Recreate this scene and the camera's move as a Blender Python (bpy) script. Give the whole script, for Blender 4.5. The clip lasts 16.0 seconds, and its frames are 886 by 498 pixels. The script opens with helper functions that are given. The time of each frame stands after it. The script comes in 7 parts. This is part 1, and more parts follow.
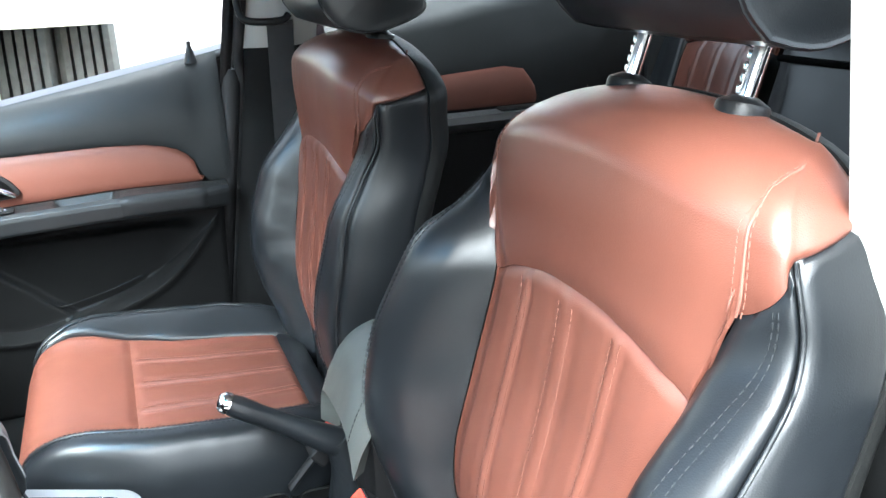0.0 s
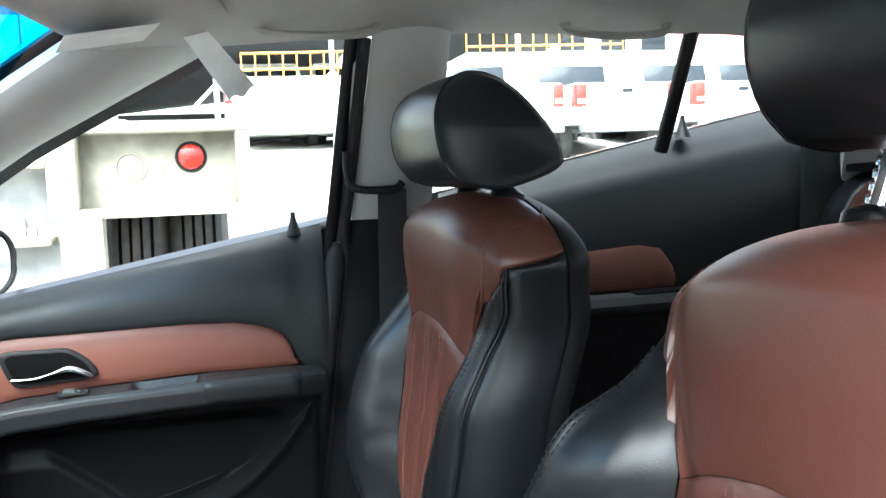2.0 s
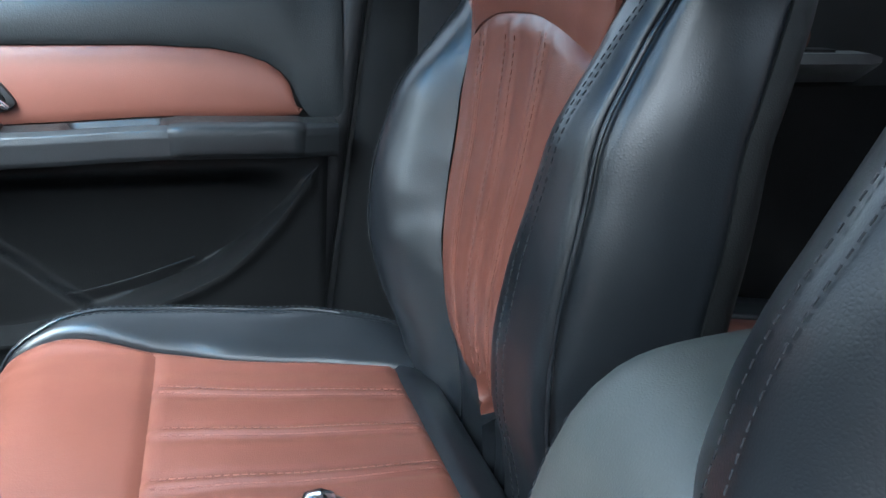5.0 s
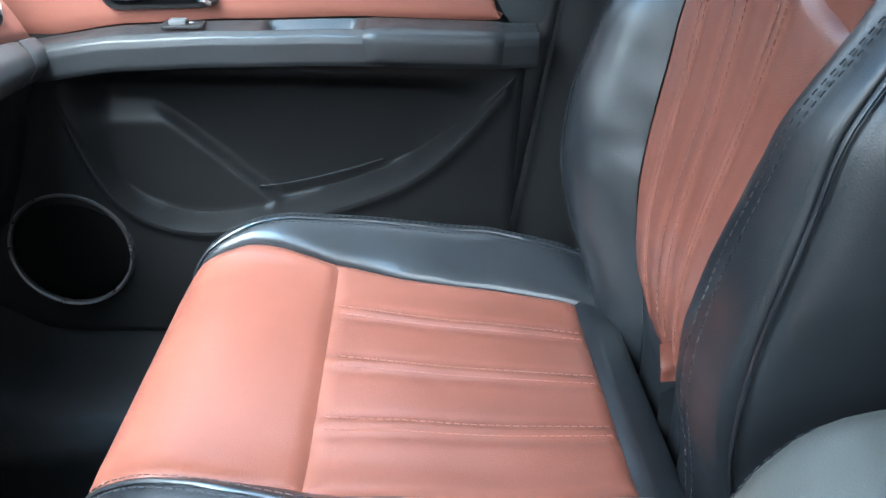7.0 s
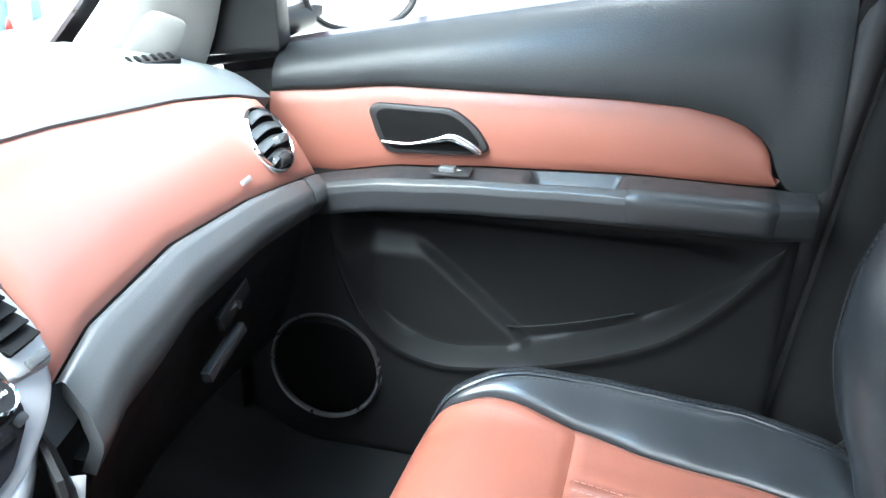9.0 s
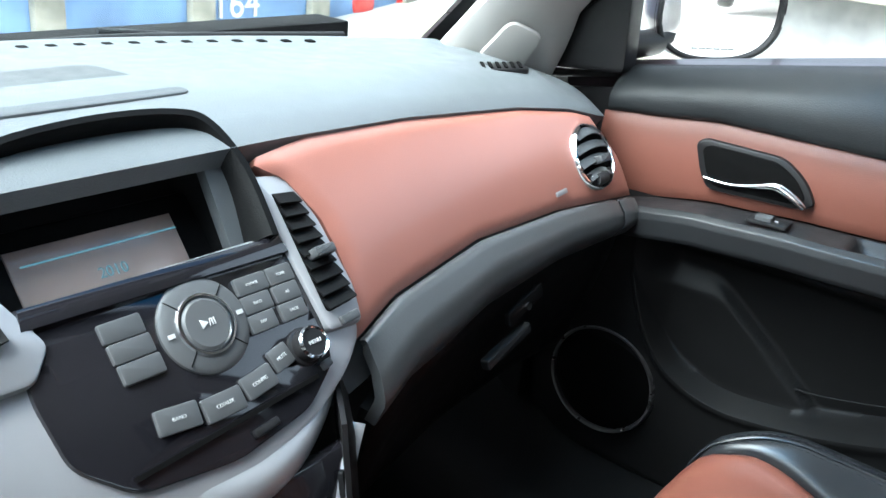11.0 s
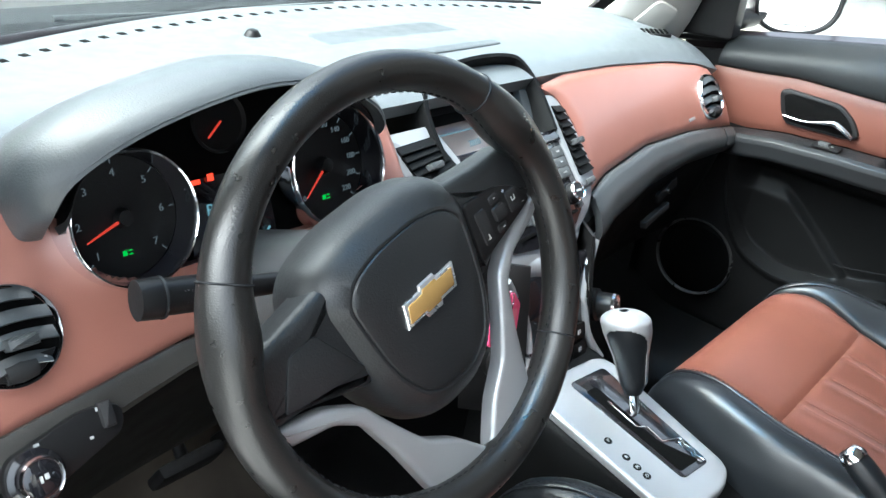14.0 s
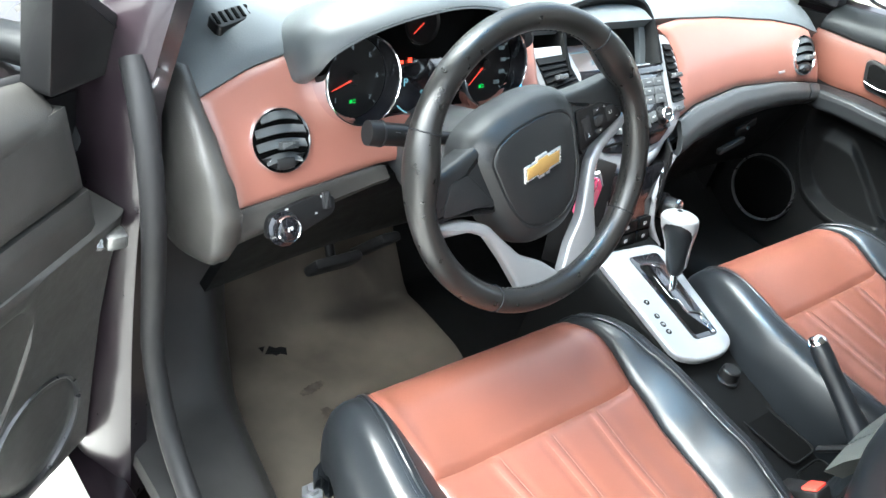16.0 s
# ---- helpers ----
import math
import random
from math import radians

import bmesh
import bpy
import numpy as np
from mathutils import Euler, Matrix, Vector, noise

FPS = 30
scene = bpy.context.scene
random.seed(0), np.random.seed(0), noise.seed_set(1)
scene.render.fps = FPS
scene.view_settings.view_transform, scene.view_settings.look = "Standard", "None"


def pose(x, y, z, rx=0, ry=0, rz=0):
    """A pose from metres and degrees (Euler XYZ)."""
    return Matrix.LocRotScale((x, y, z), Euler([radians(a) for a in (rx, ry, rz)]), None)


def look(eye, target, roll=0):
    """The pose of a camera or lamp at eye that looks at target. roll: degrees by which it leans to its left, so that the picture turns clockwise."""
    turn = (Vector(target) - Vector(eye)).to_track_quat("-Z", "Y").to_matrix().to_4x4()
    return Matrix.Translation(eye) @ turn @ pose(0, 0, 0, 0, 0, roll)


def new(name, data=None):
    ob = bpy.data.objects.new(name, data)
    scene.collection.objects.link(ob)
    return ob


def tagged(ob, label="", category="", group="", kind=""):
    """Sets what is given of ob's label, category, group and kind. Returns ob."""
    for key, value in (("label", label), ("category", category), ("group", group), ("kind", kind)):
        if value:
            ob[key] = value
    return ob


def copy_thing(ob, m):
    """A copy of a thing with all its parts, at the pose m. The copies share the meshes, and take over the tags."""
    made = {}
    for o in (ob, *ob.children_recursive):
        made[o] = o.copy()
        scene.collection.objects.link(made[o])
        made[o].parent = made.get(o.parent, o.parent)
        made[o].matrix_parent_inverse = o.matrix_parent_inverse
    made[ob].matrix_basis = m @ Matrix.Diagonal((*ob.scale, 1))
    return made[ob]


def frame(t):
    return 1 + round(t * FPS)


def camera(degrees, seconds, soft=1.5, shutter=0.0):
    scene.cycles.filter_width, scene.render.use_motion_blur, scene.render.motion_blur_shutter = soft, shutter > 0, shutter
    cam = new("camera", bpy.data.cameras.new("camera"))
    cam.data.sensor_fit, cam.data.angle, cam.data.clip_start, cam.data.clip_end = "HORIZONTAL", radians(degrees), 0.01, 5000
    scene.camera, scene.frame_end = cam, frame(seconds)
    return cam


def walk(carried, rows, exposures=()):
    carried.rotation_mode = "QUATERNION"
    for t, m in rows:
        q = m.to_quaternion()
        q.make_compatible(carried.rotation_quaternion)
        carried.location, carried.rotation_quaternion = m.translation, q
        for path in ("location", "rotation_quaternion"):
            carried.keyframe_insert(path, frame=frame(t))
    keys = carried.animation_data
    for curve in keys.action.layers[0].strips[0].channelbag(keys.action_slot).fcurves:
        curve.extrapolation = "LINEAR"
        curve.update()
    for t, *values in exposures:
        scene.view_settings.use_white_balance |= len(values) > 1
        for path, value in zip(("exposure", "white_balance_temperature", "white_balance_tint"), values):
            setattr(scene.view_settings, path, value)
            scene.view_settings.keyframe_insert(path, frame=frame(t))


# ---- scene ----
import functools

cam = camera(53.4, 16.0)
EXPOSURES = [(0, 3.5, 5700, 1), (1, 2.95, 5700, 1), (2, 2.75, 5700, 1), (3, 1.9, 5650, 1), (4, 1.85, 5500, 1), (4.5, 2.75, 5400, 1), (5, 3.2, 5250, 1), (7.3, 3.9, 5350, 1), (8.5, 4.05, 5550, 1), (9, 3.9, 5600, 1), (9.5, 3.45, 5650, 1), (10, 3.05, 5650, 1), (12.3, 2.5, 5700, 1), (14, 2.8, 5800, 1), (15, 2.95, 5850, 1), (16, 3.45, 5900, 1)]
PATH = [
    (0, (-0.934, -0.019, 1.286), (0.843, -0.678, 0.648), -2.2),
    (0.5, (-0.912, -0.014, 1.264), (0.899, -0.752, 0.844), -1.7),
    (1, (-0.898, -0.007, 1.264), (0.913, -0.816, 1.01), -1.6),
    (1.5, (-0.841, -0.023, 1.253), (1.035, -0.655, 0.97), -1.8),
    (2, (-0.731, -0.048, 1.212), (1.2, -0.538, 1.033), -2.2),
    (2.5, (-0.635, -0.067, 1.171), (1.341, -0.331, 1.01), -2.8),
    (3, (-0.579, -0.081, 1.139), (1.413, -0.254, 1.159), -4.4),
    (3.5, (-0.504, -0.099, 1.074), (1.49, -0.252, 1.061), -3.9),
    (4, (-0.421, -0.099, 1.04), (1.562, -0.339, 0.929), -3.7),
    (4.5, (-0.377, -0.070, 1.026), (1.553, -0.488, 0.716), -2.0),
    (5, (-0.351, -0.055, 1.031), (1.507, -0.554, 0.502), 1.0),
    (5.2, (-0.355, -0.053, 1.028), (1.48, -0.554, 0.431), 1.8),
    (7.3, (-0.27, -0.062, 1.11), (1.539, -0.085, 0.257), 2.1),
    (7.5, (-0.263, -0.055, 1.116), (1.565, -0.044, 0.304), 2.3),
    (8, (-0.256, -0.052, 1.128), (1.61, 0.083, 0.421), 0.7),
    (8.5, (-0.246, -0.058, 1.154), (1.604, 0.201, 0.439), 0.8),
    (9, (-0.238, -0.051, 1.165), (1.57, 0.424, 0.452), 1.2),
    (9.5, (-0.224, -0.049, 1.186), (1.493, 0.631, 0.417), 2.3),
    (10, (-0.211, -0.061, 1.209), (1.388, 0.818, 0.39), 4.1),
    (10.2, (-0.213, -0.066, 1.218), (1.339, 0.889, 0.394), 4.2),
    (12.3, (-0.435, -0.085, 1.155), (1.025, 1.079, 0.437), 6.1),
    (12.5, (-0.472, -0.086, 1.161), (0.994, 1.065, 0.436), 6.0),
    (13, (-0.565, -0.095, 1.185), (0.923, 1.03, 0.464), 7.3),
    (13.5, (-0.674, -0.126, 1.229), (0.83, 0.968, 0.492), 10.7),
    (14, (-0.789, -0.176, 1.29), (0.654, 0.894, 0.41), 8.9),
    (14.5, (-0.876, -0.221, 1.374), (0.484, 0.82, 0.34), 13.2),
    (15, (-0.943, -0.263, 1.416), (0.405, 0.718, 0.312), 15.8),
    (15.5, (-1.019, -0.311, 1.425), (0.328, 0.664, 0.313), 15.7),
    (16, (-1.053, -0.366, 1.437), (0.178, 0.726, 0.3), 17.5),
]
walk(cam, [(t, look(eye, target, roll)) for t, eye, target, roll in PATH], EXPOSURES)

# ---- light ----
world = bpy.data.worlds.new("world")
scene.world = world
world.use_nodes = True
sky = world.node_tree.nodes.new("ShaderNodeTexSky")
sky.sky_type, sky.sun_disc = "NISHITA", False
sky.sun_elevation, sky.sun_rotation = radians(56), radians(-62)
sky.air_density, sky.dust_density, sky.ozone_density = 1.0, 10.0, 0.2
background = world.node_tree.nodes["Background"]
background.inputs["Strength"].default_value = 0.14
haze = world.node_tree.nodes.new("ShaderNodeHueSaturation")
haze.inputs["Saturation"].default_value, haze.inputs["Value"].default_value = 0.4, 1.2
world.node_tree.links.new(sky.outputs[0], haze.inputs["Color"])
world.node_tree.links.new(haze.outputs[0], background.inputs["Color"])
sun_data = bpy.data.lights.new("sun", "SUN")
sun_data.energy, sun_data.angle, sun_data.color = 1.2, radians(75), (1.0, 0.99, 0.97)
sun = new("sun", sun_data)
sun.matrix_world = look((-4.2, 2.2, 7.0), (0, 0, 0))


# ---- materials ----


def material(name, color, rough=0.5, metal=0.0, grain=0.0, grain_scale=400.0, stain=0.12, stain_scale=9.0, dark=None,
             rough_var=0.1, coat=0.0, spec=0.5, per_object=0.0, leather=False):
    """A surface with colour varied at a coarse and a fine scale, and relief in the grain."""
    m = bpy.data.materials.new(name)
    m.use_nodes = True
    nt = m.node_tree
    nodes, links = nt.nodes, nt.links
    b = nodes["Principled BSDF"]
    b.inputs["Metallic"].default_value = metal
    b.inputs["Coat Weight"].default_value = coat
    b.inputs["Specular IOR Level"].default_value = spec
    co = nodes.new("ShaderNodeTexCoord")
    coarse = nodes.new("ShaderNodeTexNoise")
    coarse.inputs["Scale"].default_value, coarse.inputs["Detail"].default_value = stain_scale, 5.0
    links.new(co.outputs["Object"], coarse.inputs["Vector"])
    ramp = nodes.new("ShaderNodeValToRGB")
    ramp.color_ramp.elements[0].position, ramp.color_ramp.elements[1].position = 0.32, 0.68
    lo = dark or [c * (1 - stain) for c in color]
    hi = [min(1.0, c * (1 + stain * 0.6)) for c in color]
    ramp.color_ramp.elements[0].color = (*lo, 1)
    ramp.color_ramp.elements[1].color = (*hi, 1)
    links.new(coarse.outputs["Fac"], ramp.inputs[0])
    out = ramp.outputs["Color"]
    if per_object:
        info = nodes.new("ShaderNodeObjectInfo")
        hsv = nodes.new("ShaderNodeHueSaturation")
        span = nodes.new("ShaderNodeMapRange")
        span.inputs["To Min"].default_value, span.inputs["To Max"].default_value = 1 - per_object, 1 + per_object
        links.new(info.outputs["Random"], span.inputs["Value"])
        links.new(span.outputs[0], hsv.inputs["Value"])
        links.new(out, hsv.inputs["Color"])
        out = hsv.outputs["Color"]
    links.new(out, b.inputs["Base Color"])
    fine = nodes.new("ShaderNodeTexNoise")
    fine.inputs["Scale"].default_value, fine.inputs["Detail"].default_value = stain_scale * 6, 3.0
    links.new(co.outputs["Object"], fine.inputs["Vector"])
    rr = nodes.new("ShaderNodeMapRange")
    rr.inputs["To Min"].default_value, rr.inputs["To Max"].default_value = max(0.02, rough - rough_var), min(1.0, rough + rough_var)
    links.new(fine.outputs["Fac"], rr.inputs["Value"])
    links.new(rr.outputs[0], b.inputs["Roughness"])
    if grain:
        if leather:
            g = nodes.new("ShaderNodeTexVoronoi")
            g.feature = "DISTANCE_TO_EDGE"
            g.inputs["Scale"].default_value = grain_scale
            src = g.outputs["Distance"]
        else:
            g = nodes.new("ShaderNodeTexNoise")
            g.inputs["Scale"].default_value, g.inputs["Detail"].default_value = grain_scale, 2.0
            src = g.outputs["Fac"]
        links.new(co.outputs["Object"], g.inputs["Vector"])
        bump = nodes.new("ShaderNodeBump")
        bump.inputs["Strength"].default_value, bump.inputs["Distance"].default_value = grain, 0.0006
        links.new(src, bump.inputs["Height"])
        links.new(bump.outputs["Normal"], b.inputs["Normal"])
    return m


def glow(name, color, strength):
    m = bpy.data.materials.new(name)
    m.use_nodes = True
    b = m.node_tree.nodes["Principled BSDF"]
    b.inputs["Base Color"].default_value = (0, 0, 0, 1)
    b.inputs["Emission Color"].default_value = (*color, 1)
    b.inputs["Emission Strength"].default_value = strength
    return m


def glass(name, tint, rough=0.0):
    m = bpy.data.materials.new(name)
    m.use_nodes = True
    nt = m.node_tree
    nt.nodes.remove(nt.nodes["Principled BSDF"])
    out = nt.nodes["Material Output"]
    clear, gloss, mix = (nt.nodes.new("ShaderNode" + k) for k in ("BsdfTransparent", "BsdfGlossy", "MixShader"))
    clear.inputs["Color"].default_value = (*tint, 1)
    gloss.inputs["Roughness"].default_value = rough
    facing = nt.nodes.new("ShaderNodeLayerWeight")
    facing.inputs["Blend"].default_value = 0.5
    power, gain = nt.nodes.new("ShaderNodeMath"), nt.nodes.new("ShaderNodeMath")
    power.operation, gain.operation = "POWER", "MULTIPLY_ADD"
    power.inputs[1].default_value = 5.0
    gain.inputs[1].default_value, gain.inputs[2].default_value = 0.7, 0.02
    nt.links.new(facing.outputs["Facing"], power.inputs[0])
    nt.links.new(power.outputs[0], gain.inputs[0])
    nt.links.new(gain.outputs[0], mix.inputs[0])
    nt.links.new(clear.outputs[0], mix.inputs[1])
    nt.links.new(gloss.outputs[0], mix.inputs[2])
    nt.links.new(mix.outputs[0], out.inputs["Surface"])
    return m


RED_LEATHER = material("terracotta leather", (0.107, 0.0395, 0.0272), 0.31, spec=0.5, grain=0.3, grain_scale=520, leather=True, stain=0.14, rough_var=0.05)
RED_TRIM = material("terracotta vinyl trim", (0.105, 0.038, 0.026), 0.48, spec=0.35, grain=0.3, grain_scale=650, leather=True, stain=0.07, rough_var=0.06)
# lit copy of the vinyl trim: windscreen light and sheen raise its colour
RED_TRIM_LIT = material("lit terracotta vinyl", (0.25, 0.100, 0.073), 0.40, spec=1.0, coat=0.25, grain=0.3, grain_scale=650, leather=True, stain=0.07, rough_var=0.06)
BLACK_LEATHER = material("black leather", (0.0075, 0.0088, 0.0105), 0.31, spec=0.4, grain=0.2, grain_scale=480, leather=True, stain=0.2, rough_var=0.05)
LID_VINYL = material("grey green console vinyl", (0.042, 0.046, 0.043), 0.5, grain=0.35, grain_scale=450, leather=True, stain=0.12)
BLACK_VINYL = material("black seat vinyl", (0.008, 0.0085, 0.0085), 0.5, grain=0.35, grain_scale=500, leather=True, stain=0.2, spec=0.2)
# kept near black: shade of the passenger side is put into this colour
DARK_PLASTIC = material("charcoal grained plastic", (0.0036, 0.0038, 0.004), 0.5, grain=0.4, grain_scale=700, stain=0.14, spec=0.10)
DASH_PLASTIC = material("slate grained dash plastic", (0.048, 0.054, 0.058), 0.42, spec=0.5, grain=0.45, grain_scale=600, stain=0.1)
BAND_PLASTIC = material("grey satin plastic", (0.036, 0.039, 0.041), 0.36, spec=0.65, grain=0.35, grain_scale=700, stain=0.1)
DOOR_PLASTIC = material("black grained door vinyl", (0.012, 0.0138, 0.015), 0.45, grain=0.45, grain_scale=600, stain=0.12, spec=0.25)
ARM_PLASTIC = material("dark grey satin plastic", (0.010, 0.011, 0.012), 0.4, grain=0.35, grain_scale=700, stain=0.1, spec=0.25)
DULL_METAL = material("dull grey metal", (0.16, 0.16, 0.165), 0.3, metal=0.9, stain=0.1)
BLACK_PLASTIC = material("black plastic", (0.007, 0.007, 0.0075), 0.4, grain=0.2, grain_scale=600, stain=0.2, spec=0.25)
# shade inside recesses, slots and grooves, given as plain black
RECESS_SHADE = material("black recess shade", (0.002, 0.002, 0.002), 0.8, spec=0.05)
# dash plastic again, lightened: the sky's reflection on the top is in the colour
DASH_LIT = material("lit slate dash plastic", (0.085, 0.096, 0.102), 0.38, spec=0.5, grain=0.45, grain_scale=600, stain=0.1)
# sill trim lightened for the open door's light, with dust stains
SILL_LIT = material("lit dusty sill trim", (0.032, 0.031, 0.030), 0.42, grain=0.35, grain_scale=700, stain=0.3, stain_scale=12, spec=0.5)
# lit copy of the charcoal plastic: driver-side daylight in the colour, plus dust
DUSTY_LIT = material("lit dusty charcoal plastic", (0.036, 0.0345, 0.032), 0.42, grain=0.35, grain_scale=700, stain=0.3, stain_scale=14, spec=0.4)
HUB = material("charcoal hub vinyl", (0.012, 0.0132, 0.0145), 0.42, grain=0.4, grain_scale=600, stain=0.15, spec=0.4)
PIANO = material("gloss black", (0.008, 0.008, 0.01), 0.08, coat=0.5, rough_var=0.03)
SILVER = material("silver painted plastic", (0.30, 0.31, 0.325), 0.36, metal=0.55, stain=0.06, rough_var=0.06)
CHROME = material("chrome", (0.82, 0.83, 0.85), 0.1, metal=1.0, stain=0.03, rough_var=0.05)
BRIGHT = material("satin chrome", (0.72, 0.73, 0.74), 0.28, metal=0.9, stain=0.04, rough_var=0.05)
RUBBER = material("black rubber", (0.014, 0.014, 0.015), 0.6, stain=0.2, spec=0.25)
HEADLINER = material("warm grey headliner cloth", (0.30, 0.29, 0.27), 0.9, grain=0.6, grain_scale=900, stain=0.06)
PILLAR_TRIM = material("pale grey pillar trim", (0.33, 0.325, 0.305), 0.6, grain=0.35, grain_scale=700, stain=0.05)
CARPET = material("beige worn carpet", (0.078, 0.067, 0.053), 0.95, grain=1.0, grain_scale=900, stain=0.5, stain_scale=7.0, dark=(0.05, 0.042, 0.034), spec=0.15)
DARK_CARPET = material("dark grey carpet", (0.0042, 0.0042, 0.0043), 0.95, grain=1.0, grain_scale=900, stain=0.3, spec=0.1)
BODY_PAINT = material("dark plum car paint", (0.016, 0.011, 0.014), 0.3, metal=0.2, coat=0.5, stain=0.15, rough_var=0.06)
BELT = material("black seat belt webbing", (0.012, 0.012, 0.013), 0.75, grain=0.6, grain_scale=500, stain=0.15)
STITCH_RED = material("rust thread", (0.15, 0.060, 0.042), 0.7, stain=0.1)
STITCH_BLACK = material("black thread", (0.012, 0.013, 0.015), 0.8, spec=0.2, stain=0.1)
GOLD = material("amber satin badge", (0.40, 0.25, 0.085), 0.42, metal=0.5, stain=0.12, stain_scale=60)
GLASS = glass("clear window glass", (0.93, 0.95, 0.94))
BLUE_GLASS = glass("blue shade band glass", (0.10, 0.42, 0.62))
MIRROR = material("mirror", (0.9, 0.9, 0.9), 0.02, metal=1.0, stain=0.02, rough_var=0.01)
LEGEND = material("pale printed legend", (0.33, 0.34, 0.34), 0.6)
KEY = material("grey radio key plastic", (0.05, 0.053, 0.055), 0.45, stain=0.08)
GRILLE = material("black grille mesh", (0.001, 0.001, 0.001), 0.9, spec=0.02)
PAPER = material("creased paper", (0.6, 0.6, 0.58), 0.8, stain=0.12, stain_scale=25)

# ---- mesh helpers ----


def link(name, verts, faces, mat, parent=None, label="", sharp=40.0, mats=None):
    me = bpy.data.meshes.new(name)
    me.from_pydata([tuple(v) for v in verts], [], [tuple(f) for f in faces])
    me.validate()
    me.update()
    me.shade_smooth()
    me.set_sharp_from_angle(angle=radians(sharp))
    me.materials.append(mat)
    ob = new(name, me)
    if parent is not None:
        under(ob, parent)
    if label:
        ob["label"] = label
    return ob


def part(name, bm, mat, parent=None, label="", sharp=40.0):
    bmesh.ops.recalc_face_normals(bm, faces=bm.faces)
    me = bpy.data.meshes.new(name)
    bm.to_mesh(me)
    bm.free()
    me.shade_smooth()
    me.set_sharp_from_angle(angle=radians(sharp))
    me.materials.append(mat)
    ob = new(name, me)
    if parent is not None:
        under(ob, parent)
    if label:
        ob["label"] = label
    return ob


def under(ob, parent):
    """Parents ob, which is built in place, without moving it."""
    ob.parent = parent
    if parent.type == "EMPTY":
        ob.matrix_parent_inverse = Matrix.Translation(parent.location).inverted()


def thing(name, label, category, at=(0, 0, 0), group="", kind=""):
    ob = new(name)
    ob.empty_display_size = 0.05
    ob.location = at
    return tagged(ob, label, category, group, kind)


def interp(table, x):
    """Smooth value of a table of (x, y) rows."""
    xs = [r[0] for r in table]
    if x <= xs[0]:
        return table[0][1]
    for (x0, y0), (x1, y1) in zip(table, table[1:]):
        if x <= x1:
            k = (x - x0) / (x1 - x0)
            k = k * k * (3 - 2 * k) * 0.5 + k * 0.5
            return y0 + (y1 - y0) * k
    return table[-1][1]


def lerp_table(table, x):
    xs, ys = zip(*table)
    return float(np.interp(x, xs, ys))


def sheet(name, f, n, m, mat, parent=None, label="", depth=0.006, thick=0.012, pillow=0.0, sharp=50.0, flip=False, relief=None, out=None):
    """An upholstered or moulded panel: f(s, t) for s, t in 0..1, with rolled-in edges and a real thickness."""
    us, ts = np.linspace(0, 1, n + 1), np.linspace(0, 1, m + 1)
    P = np.array([[f(s, t) for t in ts] for s in us], float)
    du, dt = np.gradient(P, axis=0), np.gradient(P, axis=1)
    N = np.cross(du, dt)
    N /= np.linalg.norm(N, axis=2, keepdims=True) + 1e-12
    if out is not None:
        aim = P - P.reshape(-1, 3).mean(0) if isinstance(out, str) else np.array(out, float)
        flip = float((N * aim).sum(2).mean()) < 0
    if flip:
        N = -N
    es = np.minimum(us, 1 - us)[:, None] * np.linalg.norm(P[-1] - P[0], axis=1).mean()
    et = np.minimum(ts, 1 - ts)[None, :] * np.linalg.norm(P[:, -1] - P[:, 0], axis=1).mean()
    e = np.minimum(es, et)
    edge = np.clip(e / 0.012, 0, 1)
    off = -depth * (1 - edge) ** 2 + pillow * np.clip(e / 0.06, 0, 1) ** 0.7
    if relief is not None:
        off = off + np.array([[relief(s, t) for t in ts] for s in us])
    A = P + N * off[..., None]
    B = P - N * thick
    verts = np.concatenate([A.reshape(-1, 3), B.reshape(-1, 3)])
    k, w = (n + 1) * (m + 1), m + 1
    faces = []
    for i in range(n):
        for j in range(m):
            a, b, c, d = i * w + j, (i + 1) * w + j, (i + 1) * w + j + 1, i * w + j + 1
            faces.append((a, b, c, d) if not flip else (d, c, b, a))
            faces.append((d + k, c + k, b + k, a + k) if not flip else (a + k, b + k, c + k, d + k))
    rim = [(i, 0) for i in range(n)] + [(n, j) for j in range(m)] + [(i, m) for i in range(n, 0, -1)] + [(0, j) for j in range(m, 0, -1)]
    ids = [i * w + j for i, j in rim]
    for a, b in zip(ids, ids[1:] + ids[:1]):
        faces.append((b, a, a + k, b + k) if not flip else (a, b, b + k, a + k))
    return link(name, verts, faces, mat, parent, label, sharp)


def tube_data(path, radius, sides=8, closed=False, flat=1.0):
    """Vertices and faces of a round bar along a path; radius may be a list."""
    path = [Vector(p) for p in path]
    n = len(path)
    verts, faces = [], []
    ref = Vector((0.13, 0.21, 0.97))
    for i, p in enumerate(path):
        if closed:
            d = path[(i + 1) % n] - path[i - 1]
        else:
            d = path[min(i + 1, n - 1)] - path[max(i - 1, 0)]
        d.normalize()
        a = d.cross(ref)
        if a.length < 0.05:
            a = d.cross(Vector((1, 0, 0)))
        a.normalize()
        b = a.cross(d)
        r = radius[i] if isinstance(radius, (list, tuple)) else radius
        for k in range(sides):
            q = 2 * math.pi * k / sides
            verts.append(p + a * (math.cos(q) * r) + b * (math.sin(q) * r * flat))
    last = n if closed else n - 1
    for i in range(last):
        for k in range(sides):
            i2, k2 = (i + 1) % n, (k + 1) % sides
            faces.append((i * sides + k, i * sides + k2, i2 * sides + k2, i2 * sides + k))
    if not closed:
        faces.append(tuple(range(sides - 1, -1, -1)))
        faces.append(tuple((n - 1) * sides + k for k in range(sides)))
    return verts, faces


